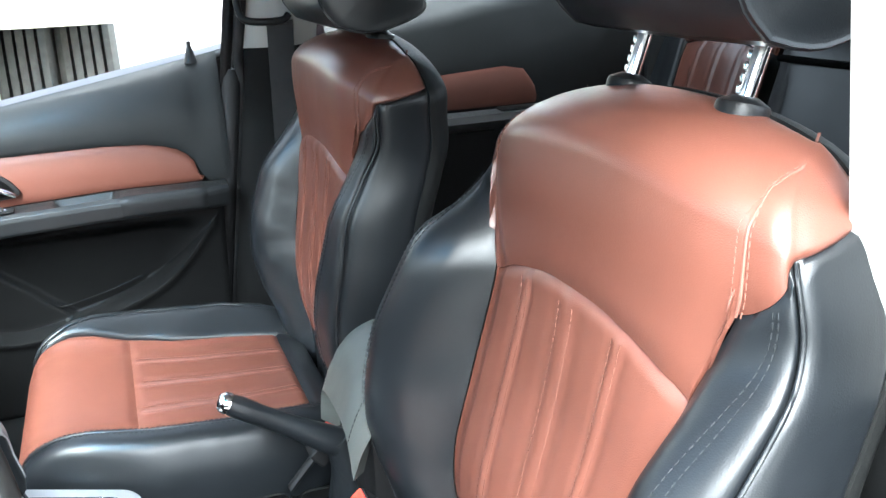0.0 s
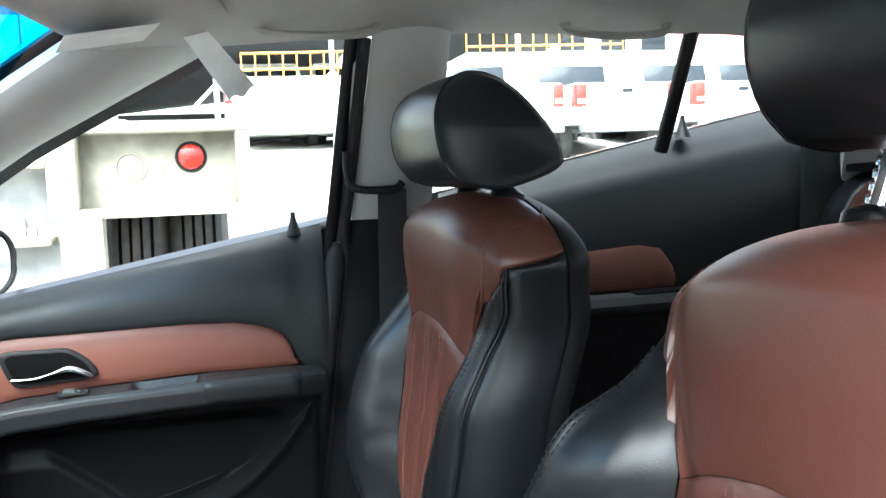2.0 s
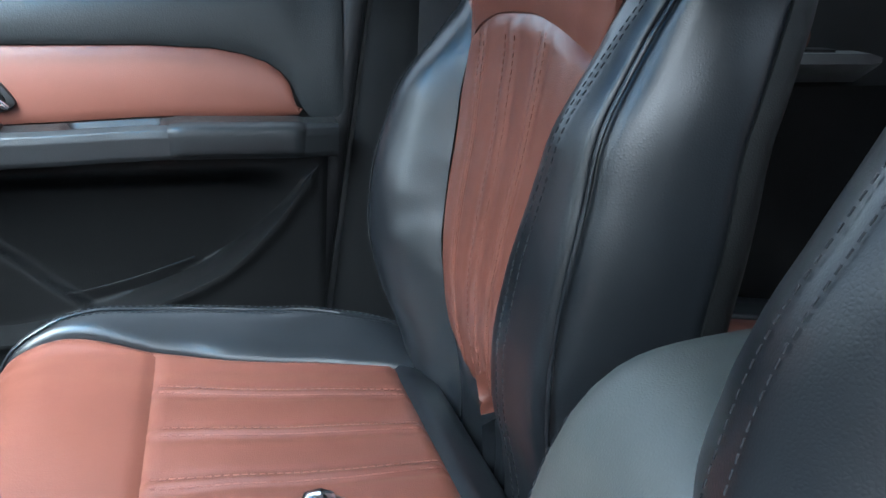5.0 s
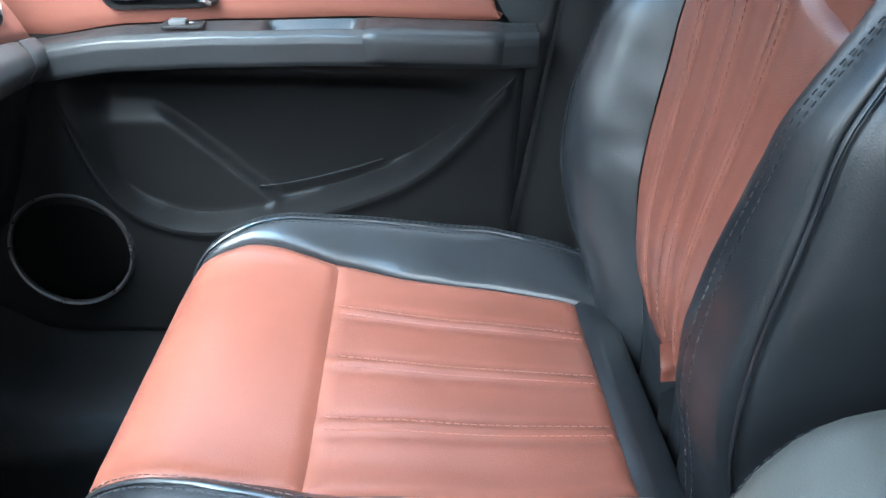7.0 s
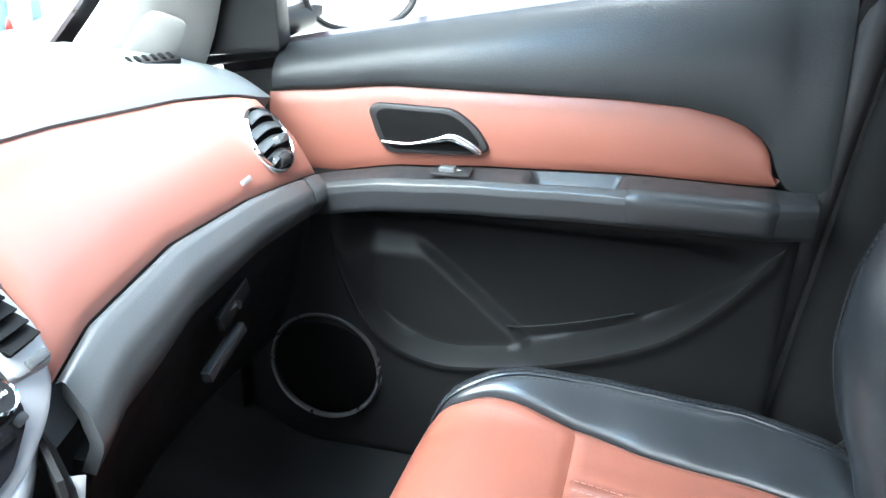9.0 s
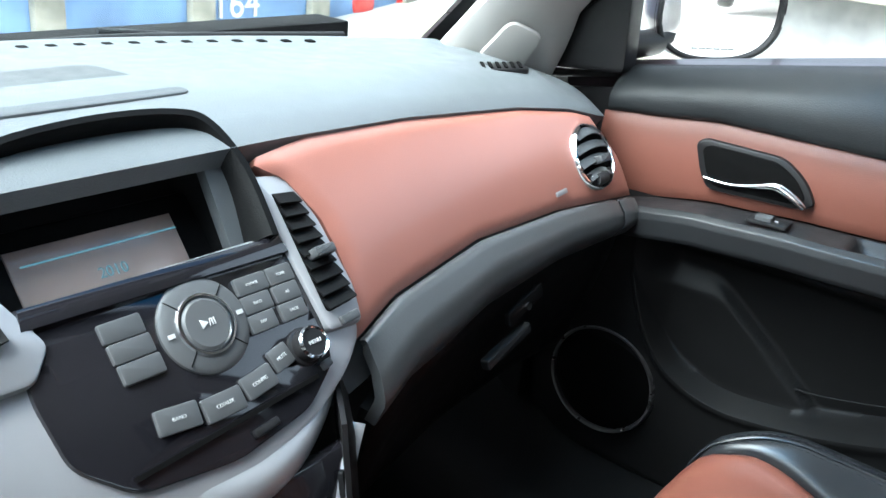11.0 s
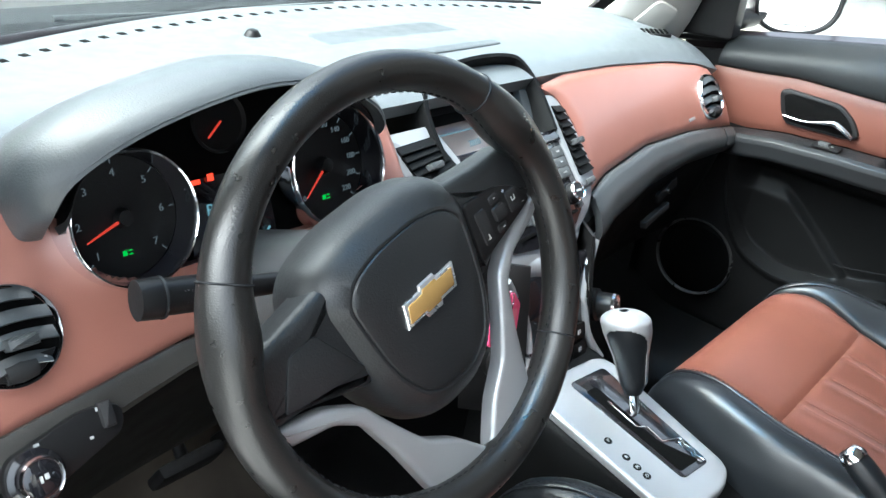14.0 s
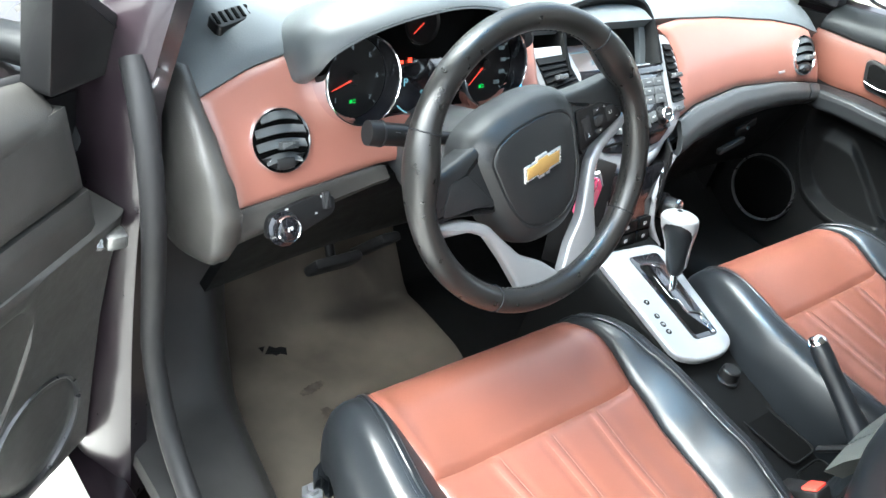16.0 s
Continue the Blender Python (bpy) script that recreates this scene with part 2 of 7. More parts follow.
def tube(name, path, radius, mat, parent=None, label="", sides=8, closed=False, flat=1.0):
    v, f = tube_data(path, radius, sides, closed, flat)
    return link(name, v, f, mat, parent, label, 60)


def dashes(name, paths, mat, parent, length=0.0042, gap=0.0025, radius=0.00055, label=""):
    """Rows of sewn stitches along paths, joined."""
    verts, faces = [], []
    for path in paths:
        pts = [Vector(p) for p in path]
        seg = [(a, b, (b - a).length) for a, b in zip(pts, pts[1:])]
        total, pos = sum(s[2] for s in seg), 0.0

        def place(x):
            for a, b, l in seg:
                if x <= l:
                    return a.lerp(b, x / max(l, 1e-9))
                x -= l
            return pts[-1]
        while pos + length < total:
            v, f = tube_data([place(pos), place(pos + length)], radius, 4)
            k = len(verts)
            verts += v
            faces += [tuple(i + k for i in q) for q in f]
            pos += length + gap
    return tagged(link(name, verts, faces, mat, parent, label), kind="stuff")


def lathe(name, profile, mat, parent=None, m=None, label="", sides=40, sharp=35.0):
    """A turned body about local z: profile rows of (radius, height)."""
    m = m or Matrix()
    verts, faces = [], []
    n = len(profile)
    for k in range(sides):
        q = 2 * math.pi * k / sides
        for r, h in profile:
            verts.append(m @ Vector((r * math.cos(q), r * math.sin(q), h)))
    for k in range(sides):
        k2 = (k + 1) % sides
        for i in range(n - 1):
            faces.append((k * n + i, k2 * n + i, k2 * n + i + 1, k * n + i + 1))
    for i in (0, n - 1):
        if profile[i][0] > 1e-6:
            ring = [k * n + i for k in range(sides)]
            faces.append(tuple(ring if i else ring[::-1]))
    bm = bmesh.new()
    bv = [bm.verts.new(v) for v in verts]
    for f in faces:
        try:
            bm.faces.new([bv[i] for i in f])
        except ValueError:
            pass
    bmesh.ops.remove_doubles(bm, verts=bm.verts, dist=1e-6)
    return part(name, bm, mat, parent, label, sharp)


def prism(name, outline, depth, mat, parent=None, m=None, bevel=0.003, label="", segments=2, sharp=40.0):
    """A plate cut to an outline in local x, y; its front at z = depth, its edges rounded."""
    m = m or Matrix()
    bm = bmesh.new()
    low = [bm.verts.new((x, y, 0)) for x, y in outline]
    face = bm.faces.new(low)
    got = bmesh.ops.extrude_face_region(bm, geom=[face])
    top = [g for g in got["geom"] if isinstance(g, bmesh.types.BMVert)]
    bmesh.ops.translate(bm, verts=top, vec=(0, 0, depth))
    bmesh.ops.recalc_face_normals(bm, faces=bm.faces)
    if bevel:
        tops = set(top)
        edges = [e for e in bm.edges if e.verts[0] in tops and e.verts[1] in tops]
        bmesh.ops.bevel(bm, geom=edges, offset=bevel, segments=segments, profile=0.5, affect="EDGES")
    bm.transform(m)
    return part(name, bm, mat, parent, label, sharp)


def block(name, size, mat, parent=None, m=None, bevel=0.004, label="", segments=2):
    bm = bmesh.new()
    bmesh.ops.create_cube(bm, size=1.0, matrix=Matrix.Diagonal((*size, 1)))
    if bevel:
        bmesh.ops.bevel(bm, geom=bm.edges[:], offset=bevel, segments=segments, profile=0.5, affect="EDGES")
    if m is not None:
        bm.transform(m)
    return part(name, bm, mat, parent, label)


def rounded(points, radius, steps=4):
    """An outline with its corners rounded."""
    out, n = [], len(points)
    for i in range(n):
        a, b, c = Vector(points[i - 1]), Vector(points[i]), Vector(points[(i + 1) % n])
        r = min(radius, (a - b).length * 0.45, (c - b).length * 0.45)
        p, q = b + (a - b).normalized() * r, b + (c - b).normalized() * r
        for k in range(steps + 1):
            u = k / steps
            out.append(tuple(p.lerp(b, u).lerp(b.lerp(q, u), u)))
    return out


def axes(origin, xdir, ydir):
    """A frame whose x runs along xdir, y near ydir, z out of the surface."""
    x = Vector(xdir).normalized()
    z = x.cross(Vector(ydir)).normalized()
    y = z.cross(x)
    m = Matrix((x, y, z)).transposed().to_4x4()
    m.translation = Vector(origin)
    return m


def curve_points(rows, n):
    """n + 1 points on a smooth line through rows."""
    rows = [Vector(r) for r in rows]
    out = []
    k = len(rows) - 1
    for i in range(n + 1):
        u = i / n * k
        j = min(int(u), k - 1)
        u -= j
        a, b, c, d = rows[max(j - 1, 0)], rows[j], rows[j + 1], rows[min(j + 2, k)]
        out.append(0.5 * (2 * b + (c - a) * u + (2 * a - 5 * b + 4 * c - d) * u * u + (3 * b - a - 3 * c + d) * u ** 3))
    return out


def bars(name, m, rows, mat, parent, proud=0.0006):
    """Flat printed bars on a surface: rows of x, y, width, height in the frame m."""
    verts, faces = [], []
    for x, y, w, h in rows:
        k = len(verts)
        for z in (0, proud):
            for a, b in ((-1, -1), (1, -1), (1, 1), (-1, 1)):
                verts.append(m @ Vector((x + a * w / 2, y + b * h / 2, z)))
        faces += [(k + 4, k + 5, k + 6, k + 7), (k, k + 1, k + 5, k + 4), (k + 1, k + 2, k + 6, k + 5), (k + 2, k + 3, k + 7, k + 6), (k + 3, k, k + 4, k + 7)]
    return tagged(link(name, verts, faces, mat, parent), kind="stuff")


def writing(name, text, size, m, mat, parent, depth=0.0004):
    cu = bpy.data.curves.new(name, "FONT")
    cu.body, cu.size, cu.extrude, cu.align_x, cu.align_y = text, size, depth, "CENTER", "CENTER"
    ob = new(name, cu)
    cu.materials.append(mat)
    ob.matrix_world = m
    dg = bpy.context.evaluated_depsgraph_get()
    me = bpy.data.meshes.new_from_object(ob.evaluated_get(dg))
    me.transform(m)
    bpy.data.objects.remove(ob)
    me.materials.clear()
    me.materials.append(mat)
    out = new(name, me)
    under(out, parent)
    return out

# ---- ground and car shell ----
GROUND = 0.08


def side_x(z):
    """The inner side of the body leans in above the belt."""
    return 0.73 - 0.395 * max(0.0, z - 1.05)


def belt(y):
    return 1.094 - 0.182 * y if y > -0.235 else 1.137 - 0.2 * (y + 0.235)


def rear_edge(z):
    return -0.163 - 0.147 * (z - 0.67)


ground = thing("ground", "pale sunlit concrete yard", "ground", kind="structure")
CONCRETE = material("dusty concrete", (0.42, 0.41, 0.385), 0.9, grain=0.6, grain_scale=60, stain=0.25, stain_scale=0.8)


def hexa(name, a, b, mat, parent, label="", bevel=0.004):
    """A block between two corners."""
    c = [(p + q) / 2 for p, q in zip(a, b)]
    return block(name, [abs(q - p) for p, q in zip(a, b)], mat, parent, Matrix.Translation(c), bevel, label)


def ground_height(x, y):
    return GROUND + 0.12 * max(0.0, x - 1.2) if x < 16 else GROUND + 0.12 * 14.8


def make_ground():
    xs = [-400, -60, -20, -8, -4, -1, 1.2, 2, 4, 8, 16, 24, 60, 400]
    ys = [-400, -60, -20, -10, -4, 0, 4, 10, 20, 60, 400]
    verts = [(x, y, ground_height(x, y)) for x in xs for y in ys]
    w = len(ys)
    faces = [(i * w + j, (i + 1) * w + j, (i + 1) * w + j + 1, i * w + j + 1) for i in range(len(xs) - 1) for j in range(w - 1)]
    return link("ground_sheet", verts, faces, CONCRETE, ground)


make_ground()

car = thing("car_body", "dark plum saloon car body with its driver's door open", "car", (0, 0, GROUND))


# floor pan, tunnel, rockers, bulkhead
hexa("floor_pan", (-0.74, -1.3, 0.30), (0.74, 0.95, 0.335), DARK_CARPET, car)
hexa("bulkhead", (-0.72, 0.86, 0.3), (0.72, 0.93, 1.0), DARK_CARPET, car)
for sx in (-1, 1):
    def sill(s, t, sx=sx):
        y = -1.15 + 1.85 * s
        inner = lerp_table([(-1.2, 0.58), (0.1, 0.565), (0.2, 0.54), (0.3, 0.524), (0.42, 0.504), (0.55, 0.46), (0.7, 0.39)], y)
        rise = lerp_table([(0.38, 0.0), (0.5, 0.07), (0.7, 0.30)], y)
        x = inner + lerp_table([(0, 0), (0.3, 0.02), (0.45, 0.045), (0.6, 0.08)], t) if t < 0.6 else (inner + 0.08) + (0.715 - inner - 0.08) * (t - 0.6) / 0.4
        z = 0.338 + lerp_table([(0, 0), (0.15, 0.05), (0.3, 0.095), (0.45, 0.125), (0.6, 0.14), (1, 0.165)], t) + rise * min(1.0, t / 0.5)
        return (sx * x, y, z)
    # one trim, two colours: lit at the open door, shaded on the passenger side
    sheet("sill_trim", sill, 60, 24, SILL_LIT if sx < 0 else DARK_PLASTIC, car, depth=0.003, thick=0.02, out=(-sx, 0, 1.0))
    hexa("rocker", (sx * 0.72, -1.35, 0.24), (sx * 0.785, 0.45, 0.47), BODY_PAINT, car, bevel=0.03)
for sx in (-1, 1):
    sheet("kick_panel", lambda s, t, sx=sx: (sx * (0.675 - 0.03 * s), 0.46 + 0.44 * s, 0.34 + 0.60 * t), 10, 8, DARK_PLASTIC, car, thick=0.08, out=(-sx, 0, 0))
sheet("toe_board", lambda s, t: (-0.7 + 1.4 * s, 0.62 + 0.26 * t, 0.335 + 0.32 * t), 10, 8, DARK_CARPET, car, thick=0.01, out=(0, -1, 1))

# roof, headliner, windscreen, pillars
WS_LOW, WS_TOP = (0.77, 1.02), (0.215, 1.43)


def roof_z(x, y):
    return 1.475 - 0.11 * (x / 0.6) ** 2 * 0.55 - 0.03 * max(0.0, y + 0.25) * 2 - 0.05 * max(0.0, -y - 0.8)


sheet("headliner", lambda s, t: (-0.585 + 1.17 * s, -1.5 + (1.64 - 0.12 * (2 * s - 1) ** 2) * t, roof_z(-0.585 + 1.17 * s, -1.5 + 1.64 * t)), 24, 24, HEADLINER, car, thick=0.015, out=(0, 0, -1), depth=0.0)
sheet("roof_skin", lambda s, t: (-0.62 + 1.24 * s, -1.55 + (1.76 - 0.12 * (2 * s - 1) ** 2) * t, 0.03 + roof_z(-0.6 + 1.2 * s, -1.55 + 1.76 * t)), 20, 20, BODY_PAINT, car, thick=0.02, out=(0, 0, 1))


def a_edge(u):
    """The lower edge of the front pillar along the side window, from the mirror up to the roof."""
    return Vector((interp([(0, 0.735), (0.35, 0.695), (0.6, 0.65), (1, 0.595)], u), interp([(0, 0.60), (0.35, 0.39), (0.6, 0.20), (1, -0.07)], u),
                   interp([(0, 0.985), (0.35, 1.14), (0.6, 1.262), (1, 1.40)], u)))


def screen_edge(u):
    """The edge of the windscreen along the front pillar."""
    return Vector((interp([(0, 0.575), (0.35, 0.575), (0.6, 0.536), (1, 0.485)], u), interp([(0, 0.615), (0.35, 0.455), (0.6, 0.315), (1, 0.09)], u),
                   interp([(0, 0.975), (0.35, 1.14), (0.6, 1.263), (1, 1.405)], u)))


for sx in (-1, 1):
    def pillar(s, t, sx=sx):
        foot = Vector((0.69, interp([(0, 0.488), (0.2, 0.455), (0.35, 0.39)], s), a_edge(s).z - 0.008))
        p = (foot if s < 0.35 else a_edge(s)).lerp(screen_edge(s), t) + Vector((-0.5, -0.75, -0.3)) * 0.016 * math.sin(math.pi * t)
        return (sx * p.x, p.y, p.z)
    sheet("front_pillar_trim", pillar, 24, 10, PILLAR_TRIM, car, thick=0.025, out=(-sx, 0, -0.3), depth=0.004)

    def pillar_skin(s, t, sx=sx):
        p = (a_edge(s) + Vector((0.03, 0.0, 0.0))).lerp(screen_edge(s) + Vector((0.03, 0.045, 0.02)), t) + Vector((0.3, 0.5, 0.3)) * 0.012 * math.sin(math.pi * t)
        return (sx * p.x, p.y, p.z)
    sheet("front_pillar_skin", pillar_skin, 24, 6, BODY_PAINT, car, "dark plum painted front pillar", thick=0.012, out=(sx, 0.6, 0.3))
    tw = Vector(pillar(0.14, 0.55)) + Vector((-sx * 0.5, -0.75, 0.1)) * 0.003
    tm = axes(tw, Vector(pillar(0.24, 0.55)) - Vector(pillar(0.06, 0.55)), Vector(pillar(0.14, 0.2)) - Vector(pillar(0.14, 0.9)))
    if tm.to_3x3().col[2].y > 0:
        tm = tm @ pose(0, 0, 0, 180, 0, 0)
    prism("tweeter_grille", rounded([(-0.033, -0.03), (0.033, -0.024), (0.033, 0.024), (-0.033, 0.03)], 0.014), 0.005, PILLAR_TRIM, car, tm, 0.003, "pale grey tweeter cover")

    def rail(s, t, sx=sx):
        y = -0.07 - 1.25 * s
        z = 1.40 + interp([(0, 0), (0.15, 0.022), (0.8, 0.02), (1, -0.06)], s)
        return (sx * (0.595 - 0.045 * t), y, z + 0.05 * t)
    sheet("roof_rail_trim", rail, 24, 5, PILLAR_TRIM, car, thick=0.02, out=(-sx, 0, -0.3))
    # middle pillar: pale above, dark below

    split = 1.135 if sx > 0 else 0.99

    def middle(s, t, sx=sx, z0=split, z1=1.44):
        z = z0 + (z1 - z0) * t
        if sx < 0:
            return (-0.530 - 0.19 * s, -0.447 + 0.13 * (z - 1.05) - 0.07 * s - 0.012 * math.sin(math.pi * s), z)
        front = -0.255 - 0.10 * (z - 1.14) if z > 1.13 else rear_edge(z) - 0.018
        return (side_x(z) - 0.012 - 0.02 * math.sin(math.pi * s), front + (-0.39 - 0.02 * t - front) * s, z)
    sheet("middle_pillar_upper", middle, 10, 12, PILLAR_TRIM, car, "pale grey upper pillar trim", thick=0.02, out=(-1, 0.5 if sx < 0 else 0, -0.3))
    sheet("middle_pillar_lower", lambda s, t, sx=sx, split=split: middle(s, t, sx, 0.47, split), 10, 14, DARK_PLASTIC, car, thick=0.03, out=(-1, 0.5 if sx < 0 else 0, -0.3))
    tube("door_seal", [(sx * (side_x(z) - 0.006), (rear_edge(z) - 0.03 if z < 1.1 else -0.247 - 0.10 * (z - 1.14)) - (0.12 if sx < 0 else 0), z) for z in np.linspace(0.5, 1.41, 20)], 0.010, RUBBER, car)
    # rear quarter pillar
    sheet("rear_pillar_trim", lambda s, t, sx=sx: (sx * (side_x(1.15 + 0.31 * t) - 0.02 - 0.05 * s), -1.17 - 0.25 * s + 0.05 * t, 1.15 + 0.31 * t), 8, 8, PILLAR_TRIM, car, thick=0.02, out=(-sx, 0, -0.3))

# windscreen: clear below, blue shade band on top


def screen_point(s, t):
    x = -0.69 + 1.38 * s
    bow = 1 - (x / 0.64) ** 2
    y = (WS_LOW[0] - 0.16 + 0.16 * bow) * (1 - t) + (WS_TOP[0] - 0.08 + 0.10 * bow) * t
    return (x * (1 - 0.24 * t), y, WS_LOW[1] * (1 - t) + WS_TOP[1] * t)


for nm, a, b, mat in (("windscreen", 0.0, 0.8, GLASS), ("windscreen_shade_band", 0.8, 1.0, BLUE_GLASS)):
    g = sheet(nm, lambda s, t, a=a, b=b: screen_point(s, a + (b - a) * t), 20, 10, mat, car, thick=0.004, depth=0.0)
    g.visible_shadow = False

# front passenger door ------------------------------------------------------
door = thing("passenger_door", "closed front passenger door with terracotta insert and grey armrest", "door", (0.75, 0.1, 0.47))


def door_front(z):
    """The trim ends ahead in a slanted edge; the shell of the door goes on to the hinges."""
    return 0.47 - 0.14 * (z - 0.53)


def door_y(s, z):
    return door_front(z) + (rear_edge(z) - door_front(z)) * s


def skin(s, t):
    z = 0.46 + t * (belt(0.5 - 0.76 * s) - 0.46)
    return (0.765 + 0.06 * math.sin(math.pi * t * 0.9), 0.50 + (rear_edge(z) - 0.50) * s, z)


sheet("door_skin", skin, 24, 16, BODY_PAINT, door, "dark plum painted door skin", thick=0.03, out=(1, 0, 0), depth=0.0)
sheet("door_core", lambda s, t: (0.735, 0.49 + (rear_edge(0.5 + t * 0.5) - 0.49) * s, 0.49 + t * (belt(0.49 + (rear_edge(1.0) - 0.49) * s) - 0.52)), 12, 8, BLACK_PLASTIC, door, thick=0.012, out=(-1, 0, 0), depth=0.0)


POCKET_LINE = curve_points([(-0.176, 0, 0.852), (-0.158, 0, 0.83), (-0.123, 0, 0.779), (-0.061, 0, 0.72), (0.046, 0, 0.675), (0.143, 0, 0.653), (0.205, 0, 0.650), (0.262, 0, 0.672), (0.298, 0, 0.718), (0.322, 0, 0.79), (0.333, 0, 0.852)], 80)
POCKET = [(p.x, p.z) for p in POCKET_LINE]


def soft_step(x):
    x = max(0.0, min(1.0, x))
    return x * x * (3 - 2 * x)


def lower_panel(s, t):
    """The panel slopes in below the armrest; the map pocket is a bowl sunk into it above a curved lip."""
    y = 0.46 + (-0.185 - 0.46) * s
    lip = lerp_table(POCKET, y)
    z = 0.50 + (lip - 0.50) * 2 * t if t < 0.5 else lip + (0.872 - lip) * (2 * t - 1)
    y += 0.02 * s * (0.7 - z)
    return (lerp_table([(0.5, 0.700), (0.62, 0.693), (0.72, 0.686), (0.80, 0.676), (0.872, 0.664)], z), y, z)


def pocket_relief(s, t):
    y = 0.46 - 0.645 * s
    lip = lerp_table(POCKET, y)
    z = 0.50 + (lip - 0.50) * 2 * t if t < 0.5 else lip + (0.872 - lip) * (2 * t - 1)
    ends = soft_step(min((y + 0.165) / 0.10, (0.325 - y) / 0.045))
    bowl = soft_step((z - lip) / 0.012) * soft_step((0.852 - z) / 0.040) * ends
    # the bottle holder bulges within the bowl, ahead of a slanted edge
    edge = 0.212 - (0.78 - z) * 1.17
    bottle = 0.016 * soft_step((y - edge) / 0.015) * soft_step((0.80 - z) / 0.03)
    return bowl * (-0.046 + bottle) + 0.004 * math.exp(-((t - 0.49) / 0.025) ** 2) * (1 if -0.17 < y < 0.325 else 0)


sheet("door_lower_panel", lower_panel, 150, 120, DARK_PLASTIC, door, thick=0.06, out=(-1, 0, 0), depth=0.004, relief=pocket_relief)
tube("pocket_seam", curve_points([(0.727, 0.162, 0.699), (0.724, 0.114, 0.695), (0.724, 0.04, 0.71), (0.727, -0.03, 0.731)], 14), 0.0012, DARK_PLASTIC, door)


def red_top(y):
    return interp([(-0.175, 0.905), (-0.159, 0.915), (-0.155, 0.931), (-0.148, 0.946), (-0.137, 0.958), (-0.12, 0.968), (-0.095, 0.976), (-0.06, 0.982), (0.01, 0.985), (0.258, 0.983), (0.36, 0.972), (0.5, 0.955)], y)


def red_low(y):
    return interp([(-0.175, 0.903), (-0.01, 0.905), (0.142, 0.899), (0.245, 0.892), (0.347, 0.876), (0.5, 0.85)], y)


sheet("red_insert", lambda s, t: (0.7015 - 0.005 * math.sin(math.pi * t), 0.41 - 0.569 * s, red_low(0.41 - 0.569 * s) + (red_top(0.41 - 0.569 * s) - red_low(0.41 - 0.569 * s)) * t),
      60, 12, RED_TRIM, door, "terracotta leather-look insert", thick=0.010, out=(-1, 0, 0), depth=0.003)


def upper_panel(s, t):
    y = door_y(s, 1.0)
    low, top = max(0.9, red_top(y) if y > -0.16 else 0.917 - (-0.16 - y) * 1.2), belt(y)
    z = low + (top - low) * t
    x = 0.699 - 0.007 * math.sin(math.pi * t) + 0.034 * t ** 2.2
    return (x, y, z)


sheet("door_upper_panel", upper_panel, 90, 24, DOOR_PLASTIC, door, thick=0.03, out=(-1, 0, 0), depth=0.0025)
tube("belt_seal", [(0.744, y, belt(y) - 0.010) for y in np.linspace(0.6, -0.23, 20)], 0.008, RUBBER, door)


def arm(s, t):
    """The armrest: a ledge that swells out of the panel."""
    y = 0.415 - 0.615 * s
    out = interp([(-0.2, 0.045), (-0.15, 0.06), (-0.01, 0.065), (0.05, 0.06), (0.25, 0.055), (0.33, 0.05), (0.5, 0.03)], y)
    top = red_low(y) + 0.001
    prof = [(0, 0.0, 0.0), (0.45, -0.88, -0.003), (0.56, -1.0, -0.008), (0.66, -1.03, -0.016), (0.86, -0.98, -0.036), (0.94, -0.93, -0.042), (1, -0.6, -0.046)]
    dx = interp([(p[0], p[1]) for p in prof], t) * out
    dz = interp([(p[0], p[2]) for p in prof], t)
    return (0.703 + dx, y, top + dz)


def grab_relief(s, t):
    """The pull pocket sunk into the ledge."""
    y = 0.415 - 0.615 * s
    return -0.016 * soft_step(min((0.098 - y) / 0.014, (y + 0.006) / 0.010, (t - 0.06) / 0.08, (0.42 - t) / 0.06))


sheet("armrest", arm, 160, 44, ARM_PLASTIC, door, "grey satin armrest ledge", thick=0.03, out=(-0.4, 0, 1), depth=0.002, relief=grab_relief)
sheet("armrest_pad", lambda s, t: tuple(Vector(arm((0.415 - (-0.012 - 0.15 * s)) / 0.615, t)) + Vector((-0.004, 0, 0.003))), 20, 16, ARM_PLASTIC, door, "padded grey elbow rest", thick=0.008, out=(-0.4, 0, 1), depth=0.004)
# grab pocket, window switch
sw = prism("window_switch", rounded([(-0.022, -0.011), (0.022, -0.011), (0.022, 0.011), (-0.022, 0.011)], 0.003), 0.003, BLACK_PLASTIC, door, axes((0.665, 0.178, 0.899), (0, -1, 0.03), (1, 0, 0.1)), 0.001)
prism("rocker", rounded([(-0.009, -0.006), (0.009, -0.006), (0.009, 0.006), (-0.009, 0.006)], 0.002), 0.005, BAND_PLASTIC, sw, axes((0.665, 0.183, 0.901), (0, -1, 0.03), (1, 0, 0.1)), 0.001)
bars("switch_legend", axes((0.665, 0.17, 0.9025), (0, -1, 0.03), (1, 0, 0.1)), [(0, 0, 0.004, 0.002)], LEGEND, sw)
